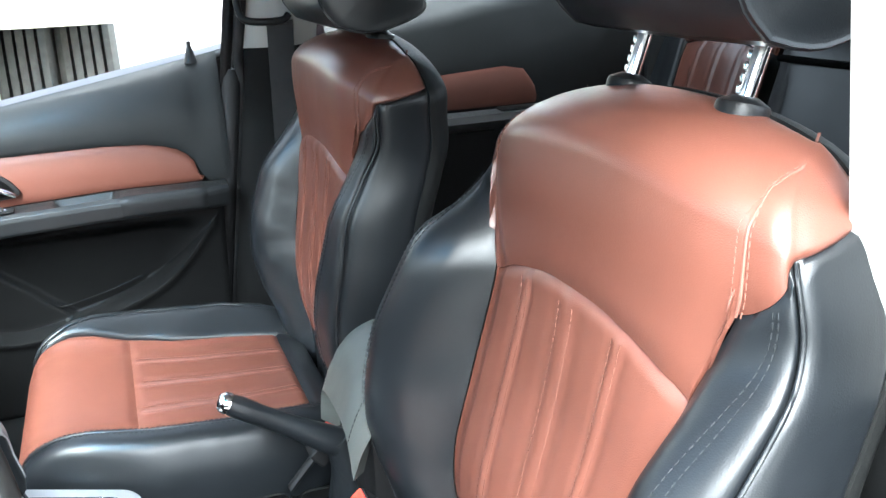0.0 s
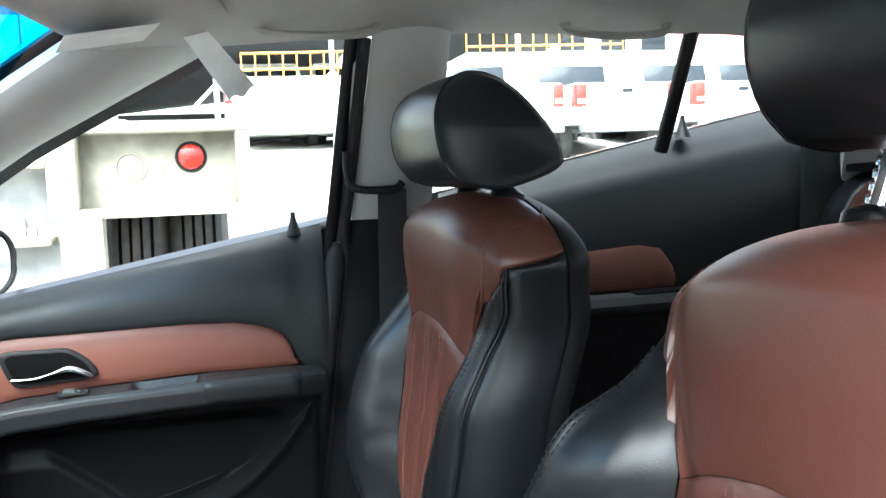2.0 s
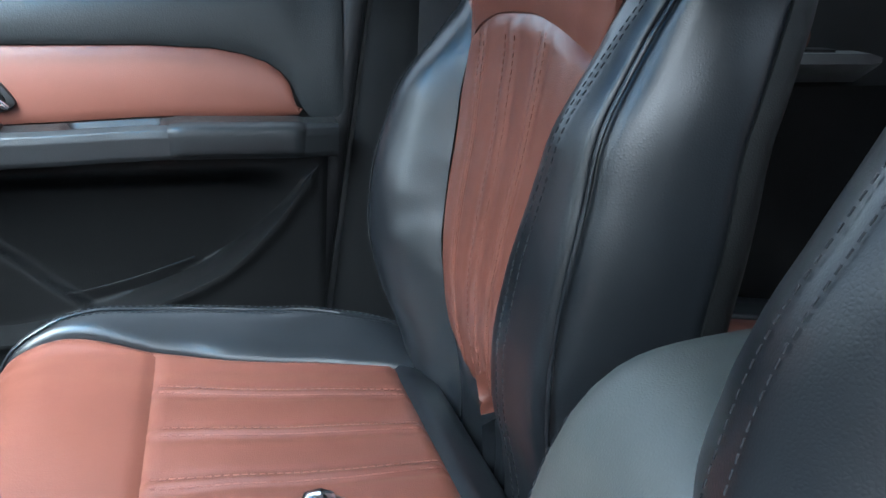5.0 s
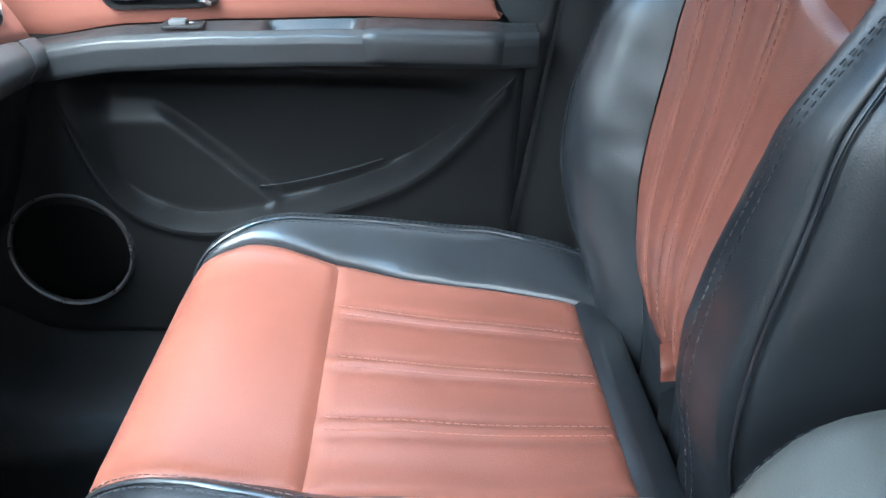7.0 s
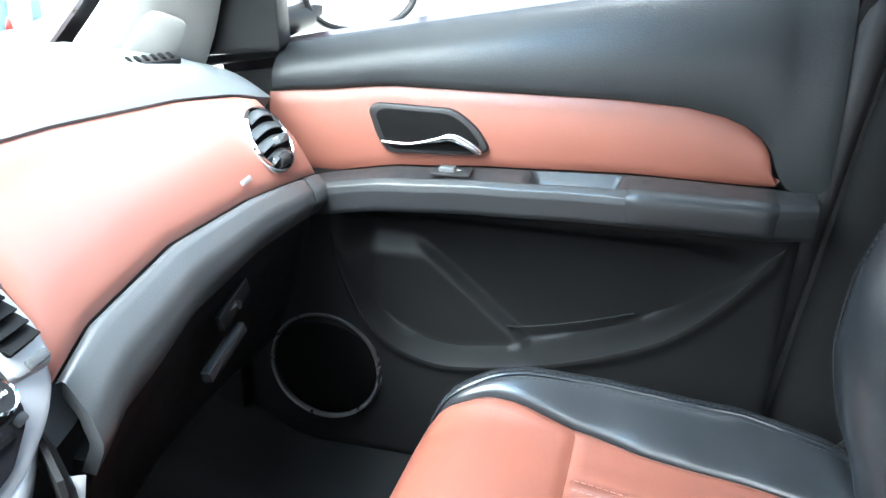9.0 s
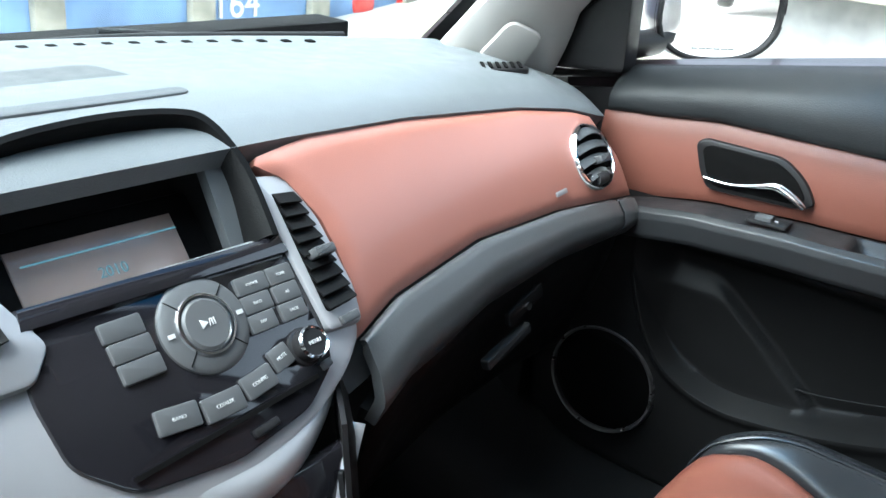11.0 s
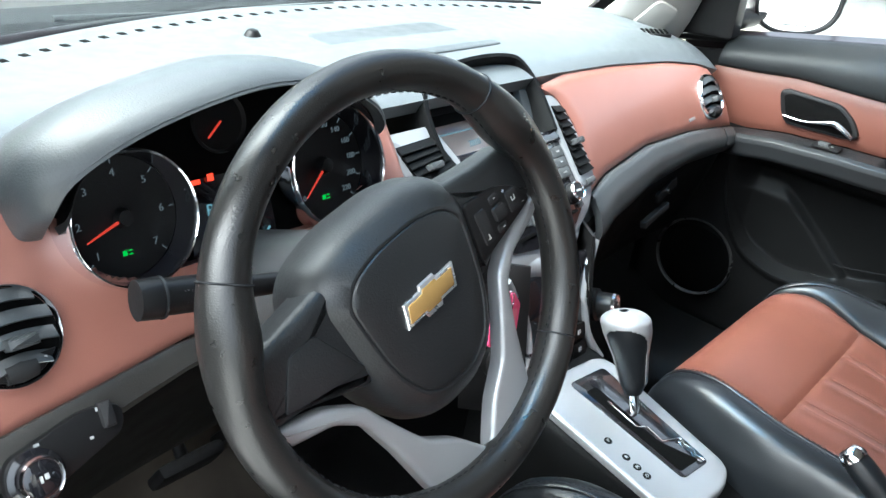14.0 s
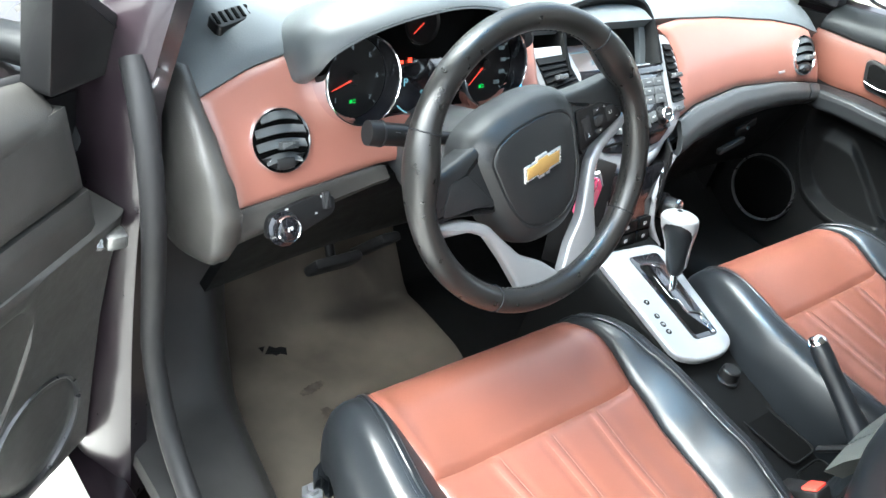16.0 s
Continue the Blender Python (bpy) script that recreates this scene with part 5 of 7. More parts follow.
# lit plastic: side light on the driver's end is in the strip's colour
strip = sheet("switch_strip", switch_strip, 24, 8, DUSTY_LIT, dash, "grey strip with the lamp switches", thick=0.012, out=(0, -1, 0.4), depth=0.002)
pod = prism("switch_pod", rounded([(-0.05, -0.022), (-0.01, -0.024), (0.045, -0.006), (0.048, 0.014), (0.02, 0.02), (-0.045, 0.006)], 0.012, 5), 0.008, BLACK_PLASTIC, strip, face_axes(-0.545, 0.848, 0.003), 0.003, "black lamp switch pod")
knob_m = face_axes(-0.572, 0.838, 0.010)
kn = lathe("lamp_knob", [(0.0, 0.016), (0.011, 0.016), (0.014, 0.014), (0.016, 0.006), (0.020, 0.004), (0.020, 0.0)], PIANO, pod, knob_m, "black rotary lamp knob with chrome edge")
lathe("knob_ring", [(0.0135, 0.0145), (0.0145, 0.016), (0.0155, 0.0135)], CHROME, kn, knob_m)
bars("knob_legend", knob_m @ Matrix.Translation((0, 0, 0.0165)), [(-0.002, 0, 0.002, 0.005), (0.002, 0.001, 0.003, 0.004)], LEGEND, kn)
prism("dimmer_wheel", rounded([(-0.005, -0.01), (0.005, -0.01), (0.005, 0.01), (-0.005, 0.01)], 0.002), 0.006, RUBBER, pod, face_axes(-0.512, 0.857, 0.010), 0.002)
bars("pod_legend", face_axes(-0.545, 0.848, 0.0112), [(0.018, -0.002, 0.003, 0.002), (0.03, 0.016, 0.007, 0.003), (-0.045, -0.01, 0.003, 0.003), (-0.03, 0.006, 0.004, 0.002), (-0.02, 0.009, 0.004, 0.002)], LEGEND, pod)

# round outlets


def round_vent(x, z, radius, label):
    v = thing("round_air_vent", label, "air vent", face(x, z, 0.0), "round outlets")
    m = face_axes(x, z, 0.004)
    lathe("chrome_ring", [(radius * 0.935, -0.022), (radius * 0.935, 0.002), (radius * 0.95, 0.006), (radius * 0.98, 0.0075), (radius * 1.02, 0.005), (radius * 1.04, 0.0), (radius * 1.04, -0.008)], CHROME, v, m, "chromed trim ring")
    lathe("vent_cavity", [(0.0, 0.0022), (radius * 0.9, 0.0022), (radius * 0.93, 0.0022), (radius * 0.935, -0.004)], RECESS_SHADE, v, m)
    for i in range(4):
        y = radius * (0.62 - 0.42 * i)
        hw = math.sqrt(max(0.0, (radius * 0.9) ** 2 - y * y)) * 0.98
        sheet("slat", lambda s, t, y=y, hw=hw: m @ Vector((-hw + 2 * hw * s, y - radius * 0.05 + 0.24 * radius * t + radius * 0.10 * math.sin(math.pi * s), 0.0032 + 0.005 * (1 - t) + 0.003 * math.sin(math.pi * s))), 14, 4, BAND_PLASTIC, v, thick=0.002, depth=0.0005, out=(0, -1, 0.6))
    prism("tilt_tab", rounded([(-0.011, -0.005), (0.011, -0.005), (0.011, 0.004), (-0.011, 0.004)], 0.002), 0.012, BAND_PLASTIC, v, m @ Matrix.Translation((0.004, -0.005, 0.006)), 0.002)
    hw = radius * 0.72
    prism("wheel_plate", [(radius * 0.88 * math.cos(q), radius * 0.88 * math.sin(q)) for q in np.linspace(math.radians(212), math.radians(328), 16)], 0.010, BLACK_PLASTIC, v, m @ Matrix.Translation((0, 0, -0.004)), 0.001)
    lathe("thumb_wheel", [(0.0, -0.011), (0.007, -0.011), (0.0085, 0), (0.007, 0.011), (0, 0.011)], RUBBER, v, m @ Matrix.Translation((0, -radius * 0.68, 0.004)) @ pose(0, 0, 0, 0, 90, 0), sides=24)
    bars("wheel_legend", m @ Matrix.Translation((0, -radius * 0.66, 0.0065)), [(-0.017, 0.002, 0.004, 0.004), (0.017, 0.002, 0.005, 0.004)], LEGEND, v)
    return v


round_vent(-0.558, 0.922, 0.037, "round black air vent with chrome ring in the terracotta dash")
round_vent(0.596, 0.934, 0.037, "round black air vent with chrome ring beside the passenger door")
# air bag mark and small grilles on the dash
bag = prism("airbag_plate", rounded([(-0.011, -0.0026), (0.011, -0.0026), (0.011, 0.0026), (-0.011, 0.0026)], 0.001), 0.0008, SILVER, dash, face_axes(0.517, 0.912, 0.006) @ pose(0, 0, 0, 0, 0, 4), 0.0005, "small silver badge plate")
for sg, gx in ((-1, -0.575), (1, 0.545)):
    gz = min((abs(top_cover((gx + 0.665) / 1.33, k)[1] - 0.462), top_cover((gx + 0.665) / 1.33, k)[2]) for k in np.linspace(0, 1, 60))[1]
    gm = axes((gx, 0.462, gz - 0.0105), (1, 0.35 * -sg, 0.02 * -sg), (0.0, 1, 0.12))
    gr = prism("demister_grille", rounded([(-0.034, -0.014), (0.034, -0.010), (0.030, 0.014), (-0.028, 0.012)], 0.008), 0.012, BLACK_PLASTIC, dash, gm, 0.002, "black slotted side demister")
    for i in range(6):
        block("grille_slot", (0.004, 0.02, 0.002), RECESS_SHADE, gr, gm @ Matrix.Translation((-0.025 + 0.01 * i, 0.001, 0.0125)) @ pose(0, 0, 0, 0, 0, -25), 0.0004)
for i in range(34):
    x = -0.42 + 0.84 * i / 33
    back = screen_point((x + 0.62) / 1.24, 0.0)
    block("defrost_slot", (0.009, 0.010, 0.004), RECESS_SHADE, dash, Matrix.Translation((x, back[1] - 0.055, 1.029)) @ pose(0, 0, 0, 2, 0, -25 * x), 0.001)
lid = prism("dash_tray_lid", rounded([(-0.13, -0.06), (0.13, -0.06), (0.11, 0.06), (-0.11, 0.06)], 0.015), 0.008, DASH_PLASTIC, dash, axes((0.03, 0.54, 1.028), (1, 0, 0), (0, 1, 0.0)), 0.003, "shallow lid in the dash top")
lathe("light_sensor", [(0.0, 0.014), (0.006, 0.012), (0.011, 0.004), (0.012, 0.0)], BLACK_PLASTIC, dash, Matrix.Translation((-0.14, 0.62, 1.028)))
# end caps beside the doors
for sg in (-1, 1):
    def cap(s, t, sg=sg):
        z = 0.80 + 0.205 * t
        y0 = lerp_table([(0.80, 0.315), (0.815, 0.287), (0.84, 0.274), (0.89, 0.270), (0.93, 0.296), (0.97, 0.345), (1.005, 0.41)], z)
        return (sg * (0.676 + 0.010 * math.sin(math.pi * t) - 0.026 * (1 - min(1, s * 4)) ** 2), y0 + (0.56 - y0) * s, z)
    if sg < 0:
        # cap colour carries the light and sheen from the open doorway
        sheet("dash_end_cap", cap, 32, 24, DUSTY_LIT, dash, "charcoal rounded end cap", thick=0.03, out=(sg, 0, 0), depth=0.012)

# instrument cluster --------------------------------------------------------
cluster = thing("instrument_cluster", "instrument cluster with two chrome-ringed dials under a hood", "instrument cluster", (-0.35, 0.4, 0.95))
LIP = curve_points([(-0.513, 0.39, 0.972), (-0.519, 0.360, 1.002), (-0.508, 0.348, 1.031), (-0.467, 0.342, 1.056), (-0.41, 0.338, 1.074), (-0.347, 0.336, 1.083), (-0.283, 0.338, 1.075), (-0.235, 0.345, 1.054), (-0.205, 0.352, 1.034), (-0.187, 0.364, 1.010), (-0.185, 0.40, 0.980)], 60)
RIDGE = curve_points([(-0.528, 0.402, 0.968), (-0.535, 0.392, 1.000), (-0.529, 0.385, 1.036), (-0.488, 0.382, 1.068), (-0.42, 0.380, 1.088), (-0.35, 0.380, 1.095), (-0.27, 0.382, 1.080), (-0.22, 0.386, 1.056), (-0.186, 0.392, 1.031), (-0.168, 0.400, 1.004), (-0.165, 0.415, 0.976)], 60)


def hood(s, t):
    """The visor over the dials: a rolled lip, a full brow and a tail that sinks into the dash."""
    i = int(round(s * 60))
    lip, ridge = LIP[i], RIDGE[i]
    away = Vector((ridge.x + 0.35, 0, ridge.z - 1.0)).normalized()
    if t < 0.15:
        k = t / 0.15
        return lip + Vector((0, 0.010 * (1 - k) ** 2, 0)) - away * 0.004 * (1 - k) ** 2
    if t < 0.5:
        k = (t - 0.15) / 0.35
        return lip.lerp(ridge, k) + away * 0.007 * math.sin(math.pi * k ** 0.7)
    k = (t - 0.5) / 0.5
    drop = k * k * (3 - 2 * k)
    z = ridge.z + (min(ridge.z, 1.0) - 0.02 - ridge.z) * drop
    return Vector((-0.35 + (ridge.x + 0.35) * (1 - 0.22 * drop), ridge.y + 0.20 * k, z))


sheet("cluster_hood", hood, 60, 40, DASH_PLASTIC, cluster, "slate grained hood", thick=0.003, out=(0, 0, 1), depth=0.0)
G = axes((-0.35, 0.385, 0.985), (1, 0, 0), (0, 0.35, 1))
prism("cluster_backing", [((p.x + 0.35) * 0.99, (p.z - 0.985) * 0.96) for p in LIP] + [(0.16, -0.075), (-0.16, -0.075)], 0.004, RECESS_SHADE, cluster, G @ Matrix.Translation((0, 0, -0.014)), 0.0)
sheet("cluster_shroud", lambda s, t: (lambda p: Vector((-0.35 + (p.x + 0.35) * (0.985 - 0.02 * t), p.y + 0.012 + (0.425 - p.y) * t, p.z - 0.005 - 0.004 * t)))(LIP[int(round(s * 60))]), 60, 6, BLACK_PLASTIC, cluster, "black inner shroud", thick=0.002, out=(0, 0, -1), depth=0.0)
FIGURE = glow("dim backlit figures", (0.55, 0.68, 0.75), 0.022)
for gx, gy, nums in ((-0.102, -0.007, ("1", "2", "3", "4", "5", "6", "7")), (0.107, -0.006, ("0", "20", "40", "60", "80", "100", "120", "140", "160", "180", "200", "220"))):
    gm = G @ Matrix.Translation((gx, gy, 0.0)) @ Matrix.Scale(1.07 if gx > 0 else 1.0, 4)
    d = lathe("dial_ring", [(0.0512, -0.008), (0.0515, 0.0232), (0.0525, 0.0245), (0.0537, 0.0232), (0.0545, 0.019), (0.0545, -0.008)], CHROME, cluster, gm, "bright chrome dial ring", sides=56)
    lathe("dial_wall", [(0.0478, -0.006), (0.049, 0.002), (0.0505, 0.012), (0.0513, 0.0205), (0.0518, 0.0205), (0.0518, -0.006)], PIANO, d, gm, "gloss black dial well", sides=56)
    lathe("dial_face", [(0.0, -0.002), (0.048, -0.002), (0.048, -0.004)], BLACK_PLASTIC, d, gm)
    rows = []
    for i in range(len(nums)):
        q = math.radians(225 - 270 * i / (len(nums) - 1))
        c = Vector((0.036 * math.cos(q), 0.036 * math.sin(q), -0.0015))
        writing("dial_figure", nums[i], 0.0085 if len(nums) < 9 else 0.0070, gm @ Matrix.Translation(Vector((c.x * 0.98, c.y * 0.98, -0.0012))), FIGURE, d)
        block("dial_tick", (0.0045, 0.001, 0.0006), FIGURE, d, gm @ Matrix.Translation(Vector((c.x * 1.24, c.y * 1.24, -0.0014))) @ pose(0, 0, 0, 0, 0, math.degrees(q)), 0.0)
    q = math.radians(222 if gx > 0 else 200)
    NEEDLE = glow("lit red needle", (1.0, 0.07, 0.04), 0.10) if gx < 0 else NEEDLE
    tip, hub = Vector((0.036 * math.cos(q), 0.036 * math.sin(q), 0.004)), Vector((0, 0, 0.004))
    tube("needle", [gm @ tip, gm @ hub], [0.0006, 0.0014], NEEDLE, d, "lit red needle", sides=6)
    lathe("needle_cap", [(0.0, 0.008), (0.006, 0.007), (0.008, 0.0)], BLACK_PLASTIC, d, gm)
    GREEN = glow("green tell-tale", (0.05, 0.9, 0.1), 0.10) if gx < 0 else GREEN
    bars("green_telltale", gm @ Matrix.Translation((0.0, -0.028, -0.0015)), [(-0.003, 0, 0.0035, 0.004), (0.002, 0.0015, 0.003, 0.001), (0.002, -0.0015, 0.003, 0.001)], GREEN, d)
mid = lathe("fuel_dial", [(0.0, 0.0), (0.024, 0.0), (0.026, 0.004), (0.027, 0.0)], BLACK_PLASTIC, cluster, G @ Matrix.Translation((0.0, 0.052, 0.0)))
tube("fuel_needle", [G @ Vector((0.0, 0.052, 0.004)), G @ Vector((-0.015, 0.04, 0.004))], 0.0009, NEEDLE, mid, sides=6)
disp = prism("trip_display", rounded([(-0.045, -0.045), (0.045, -0.045), (0.04, 0.02), (-0.04, 0.02)], 0.006), 0.003, PIANO, cluster, G @ Matrix.Translation((0, -0.012, -0.006)), 0.0005, "dark trip display with pale blue figures")
CYAN = glow("pale blue figures", (0.35, 0.75, 0.9), 0.065)
writing("gear_letter", "P", 0.014, G @ Matrix.Translation((-0.022, -0.02, -0.002)), CYAN, disp)
writing("code_figures", "CodE\n  95", 0.0072, G @ Matrix.Translation((0.01, -0.038, -0.002)), CYAN, disp)
tube("display_arc", [G @ Vector((0.05 * math.cos(q), -0.012 + 0.05 * math.sin(q), -0.001)) for q in np.linspace(math.radians(225), math.radians(315), 14)], 0.001, CYAN, disp, sides=6)
REDLAMP = glow("red tell-tale", (1.0, 0.05, 0.02), 0.3)
bars("red_telltales", G @ Matrix.Translation((-0.02, 0.006, -0.001)), [(-0.012, 0, 0.009, 0.004), (0.003, 0.0015, 0.006, 0.006)], REDLAMP, disp)

# centre stack --------------------------------------------------------------
stack = thing("centre_stack", "silver-framed centre stack with radio, screen and vents", "centre console", (0.05, 0.33, 0.7))
SL = 0.85


def stk(x, z, out=0.0):
    return face(x, z, out, SL)


def flat(pts, x0=0.05, z0=0.91):
    """Outline points (x, z) in the frame of the stack's front."""
    k = math.hypot(1, SL)
    return [(x - x0, (z - z0) * k) for x, z in pts]


SM = axes(stk(0.05, 0.91), (1, 0, 0), (0, SL, 1))
right_outer = [(0.146, 0.986), (0.180, 0.982), (0.194, 0.952), (0.199, 0.915), (0.190, 0.879), (0.165, 0.863), (0.128, 0.849), (0.063, 0.836)]
left_outer = [(0.0, 0.838), (-0.06, 0.85), (-0.09, 0.875), (-0.10, 0.91)]
prism("silver_surround", rounded(flat(right_outer + left_outer + [(-0.08, 0.95), (0.146, 0.95)]), 0.012, 4), 0.012, SILVER, stack, SM @ Matrix.Translation((0, 0, -0.012)), 0.005, "silver painted surround")
radio = prism("radio_panel", rounded(flat([(-0.045, 0.948), (0.152, 0.946), (0.158, 0.90), (0.150, 0.87), (0.115, 0.853), (0.05, 0.846), (-0.02, 0.853), (-0.05, 0.875), (-0.055, 0.91)]), 0.01), 0.006, PIANO, stack, SM @ Matrix.Translation((0, 0, -0.002)), 0.002, "gloss black radio panel")
prism("gloss_strip", flat([(-0.045, 0.949), (0.150, 0.947), (0.153, 0.936), (-0.048, 0.938)]), 0.009, PIANO, stack, SM, 0.003)
# dial with ring and centre button
DM = axes(stk(0.064, 0.914, 0.004), (1, 0, 0), (0, SL, 1))
dial = lathe("selector_dial", [(0.0, 0.004), (0.019, 0.004), (0.030, 0.004), (0.033, 0.002), (0.034, -0.004)], KEY, radio, DM, "grey round selector dial")
lathe("dial_chrome", [(0.0185, 0.003), (0.0195, 0.006), (0.021, 0.006), (0.022, 0.003)], CHROME, dial, DM)
lathe("play_button", [(0.0, 0.0065), (0.016, 0.0065), (0.018, 0.005), (0.0185, 0.0)], KEY, dial, DM)
LM = DM @ Matrix.Translation((0, 0, 0.0068))
writing("play_mark", "\u25ba/II", 0.007, LM, LEGEND, dial)
bars("skip_marks", DM @ Matrix.Translation((0, 0, 0.0044)), [(-0.027, 0, 0.005, 0.003), (0.027, 0, 0.005, 0.003)], LEGEND, dial)
for a in (45, 135, 225, 315):
    q = math.radians(a)
    block("dial_split", (0.011, 0.0006, 0.0006), RECESS_SHADE, dial, DM @ Matrix.Translation((0.0265 * math.cos(q), 0.0265 * math.sin(q), 0.0042)) @ pose(0, 0, 0, 0, 0, a), 0)


def key(name, x, z, w, h, text="", tilt=0.0, mat=KEY, size=0.0042, parent=radio, out=0.003):
    m = axes(stk(x, z, out), (1, 0, 0), (0, SL, 1)) @ pose(0, 0, 0, 0, 0, tilt)
    k = prism(name, rounded([(-w / 2, -h / 2), (w / 2, -h / 2), (w / 2, h / 2), (-w / 2, h / 2)], 0.002), 0.004, mat, parent, m, 0.0012)
    if text:
        writing("key_legend", text, size * 0.8, m @ Matrix.Translation((0, 0, 0.0041)), LEGEND, k)
    return k


for i, row in enumerate((("CLOCK", "TONE"), ("INFO", "AS"), ("FAV", "BACK"))):
    key("radio_key", 0.111 - 0.002 * i, 0.926 - 0.0105 * i, 0.0275 - 0.002 * i, 0.0135, row[0], size=0.0038)
    key("radio_key", 0.137 - 0.001 * i, 0.926 - 0.0105 * i, 0.0235, 0.0135, row[1], size=0.0038)
for i in range(3):
    key("radio_key", 0.010 + 0.001 * i, 0.926 - 0.0105 * i, 0.0295, 0.0135)
for x, z, w, t, a in ((0.020, 0.877, 0.030, "BAND", -6), (0.053, 0.874, 0.031, "CD/AUX", 0), (0.084, 0.877, 0.027, "CONFIG", 8), (0.108, 0.884, 0.018, "MUTE", 12)):
    key("radio_key", x, z, w, 0.0165, t, a, size=0.0045)
TM = axes(stk(0.131, 0.884, 0.004), (1, 0, 0), (0, SL, 1))
tk = lathe("tuning_knob", [(0.0, 0.014), (0.010, 0.014), (0.0115, 0.012), (0.012, 0.003), (0.014, 0.002), (0.0145, 0.0)], BLACK_PLASTIC, radio, TM, "black tuning knob with chrome rim")
lathe("knob_rim", [(0.0098, 0.0138), (0.011, 0.0152), (0.0122, 0.0125)], CHROME, tk, TM)
writing("knob_legend", "MENU", 0.004, TM @ Matrix.Translation((0, 0, 0.0144)), LEGEND, tk)
slot = prism("disc_slot", flat([(-0.02, 0.861), (0.13, 0.868), (0.13, 0.8655), (-0.02, 0.8585)]), 0.0072, RECESS_SHADE, radio, SM, 0)
key("eject_key", 0.142, 0.8705, 0.010, 0.006, "", 12)
key("aux_socket", 0.075, 0.8545, 0.022, 0.006, "", 6, BLACK_PLASTIC)
# tall vents either side of the screen


def tall_vent(outline, slot_pts, n, label):
    v = thing("centre_air_vent", label, "air vent", stk(slot_pts[0][0], slot_pts[0][1]), "centre outlets")
    prism("vent_frame", rounded(flat(outline), 0.006), 0.016, SILVER, v, SM @ Matrix.Translation((0, 0, -0.008)), 0.004, "silver vent frame")
    prism("vent_cavity", rounded(flat(slot_pts), 0.005), 0.0088, RECESS_SHADE, v, SM, 0.0003)
    (ax, az), (bx, bz), (cx, cz), (dx, dz) = slot_pts
    for i in range(n):
        k = (i + 0.5) / n
        l, r = (ax + (dx - ax) * k, az + (dz - az) * k), (bx + (cx - bx) * k, bz + (cz - bz) * k)
        sheet("slat", lambda s, t, l=l, r=r: stk(l[0] + (r[0] - l[0]) * s, l[1] + (r[1] - l[1]) * s + 0.0045 - 0.0075 * t, 0.0085 + 0.005 * t), 4, 2, DARK_PLASTIC, v, thick=0.0015, depth=0.0, out=(0, -0.3, 1))
    k = 0.55
    prism("tilt_tab", rounded([(-0.01, -0.004), (0.01, -0.004), (0.01, 0.004), (-0.01, 0.004)], 0.002), 0.012, BAND_PLASTIC, v, axes(stk((ax + cx) / 2, az + (dz - az) * k, 0.009), (1, 0, 0), (0, SL, 1)), 0.002)
    return v


tall_vent([(0.148, 0.984), (0.180, 0.981), (0.193, 0.95), (0.197, 0.905), (0.190, 0.884), (0.155, 0.886)], [(0.160, 0.970), (0.180, 0.968), (0.190, 0.898), (0.160, 0.896)], 9, "tall slatted vent in a silver frame by the screen")
tall_vent([(-0.145, 0.980), (-0.066, 0.980), (-0.034, 0.930), (-0.050, 0.915), (-0.128, 0.916)], [(-0.135, 0.967), (-0.075, 0.968), (-0.055, 0.937), (-0.117, 0.926)], 6, "wide slatted vent in a silver frame beside the cluster")
key("hazard_blank", 0.176, 0.889, 0.018, 0.007, "", 4, BAND_PLASTIC, parent=stack, out=0.009)
# screen in its hooded box
box = thing("display", "hooded information display with a dim screen", "display", (0.05, 0.4, 0.95))
HB = [(-0.075, 0.946), (-0.075, 0.985), (-0.06, 1.012), (-0.02, 1.026), (0.05, 1.031), (0.11, 1.028), (0.135, 1.018), (0.148, 0.988), (0.146, 0.946)]


def box_front(s, t):
    pts = curve_points([(x, 0, z) for x, z in HB], 40)
    p = pts[int(round(s * 40))]
    c = Vector((0.04, 0, 0.965))
    q = c + (p - c) * lerp_table([(0, 1.0), (0.12, 1.02), (0.3, 1.0), (0.42, 0.94), (0.5, 0.90), (1.0, 0.78)], t)
    o = lerp_table([(0, -0.06), (0.12, 0.0), (0.3, 0.014), (0.42, 0.014), (0.5, 0.004), (1.0, -0.045)], t)
    return stk(q.x, max(q.z, 0.944), o)


sheet("display_hood", box_front, 40, 20, DARK_PLASTIC, box, "charcoal display hood", thick=0.004, out=(0, 0, 1), depth=0.0)
prism("display_backing", rounded(flat([(-0.07, 0.944), (0.15, 0.944), (0.15, 1.015), (-0.06, 1.015)]), 0.01), 0.004, BLACK_PLASTIC, box, SM @ Matrix.Translation((0, 0, -0.05)), 0.0)
prism("display_bezel", rounded(flat([(-0.045, 0.944), (0.125, 0.944), (0.125, 0.995), (-0.045, 0.995)]), 0.006), 0.006, DARK_PLASTIC, box, SM @ Matrix.Translation((0, 0, -0.045)), 0.002)
SCREEN = material("dim grey screen", (0.30, 0.24, 0.22), 0.12, stain=0.05, rough_var=0.02)
dsc = prism("screen", flat([(-0.02, 0.95), (0.103, 0.95), (0.103, 0.984), (-0.02, 0.984)]), 0.008, SCREEN, box, SM @ Matrix.Translation((0, 0, -0.045)), 0.0005, "dim reflective screen with pale figures")
DSM = axes(stk(0.045, 0.966), (1, 0, 0), (0, SL, 1)) @ Matrix.Translation((0, 0, -0.0368))
writing("screen_figures", "2010", 0.011, DSM @ Matrix.Translation((0.0, -0.006, 0)), CYAN, dsc)
bars("screen_line", DSM, [(0.0, 0.012, 0.115, 0.0012)], CYAN, dsc)

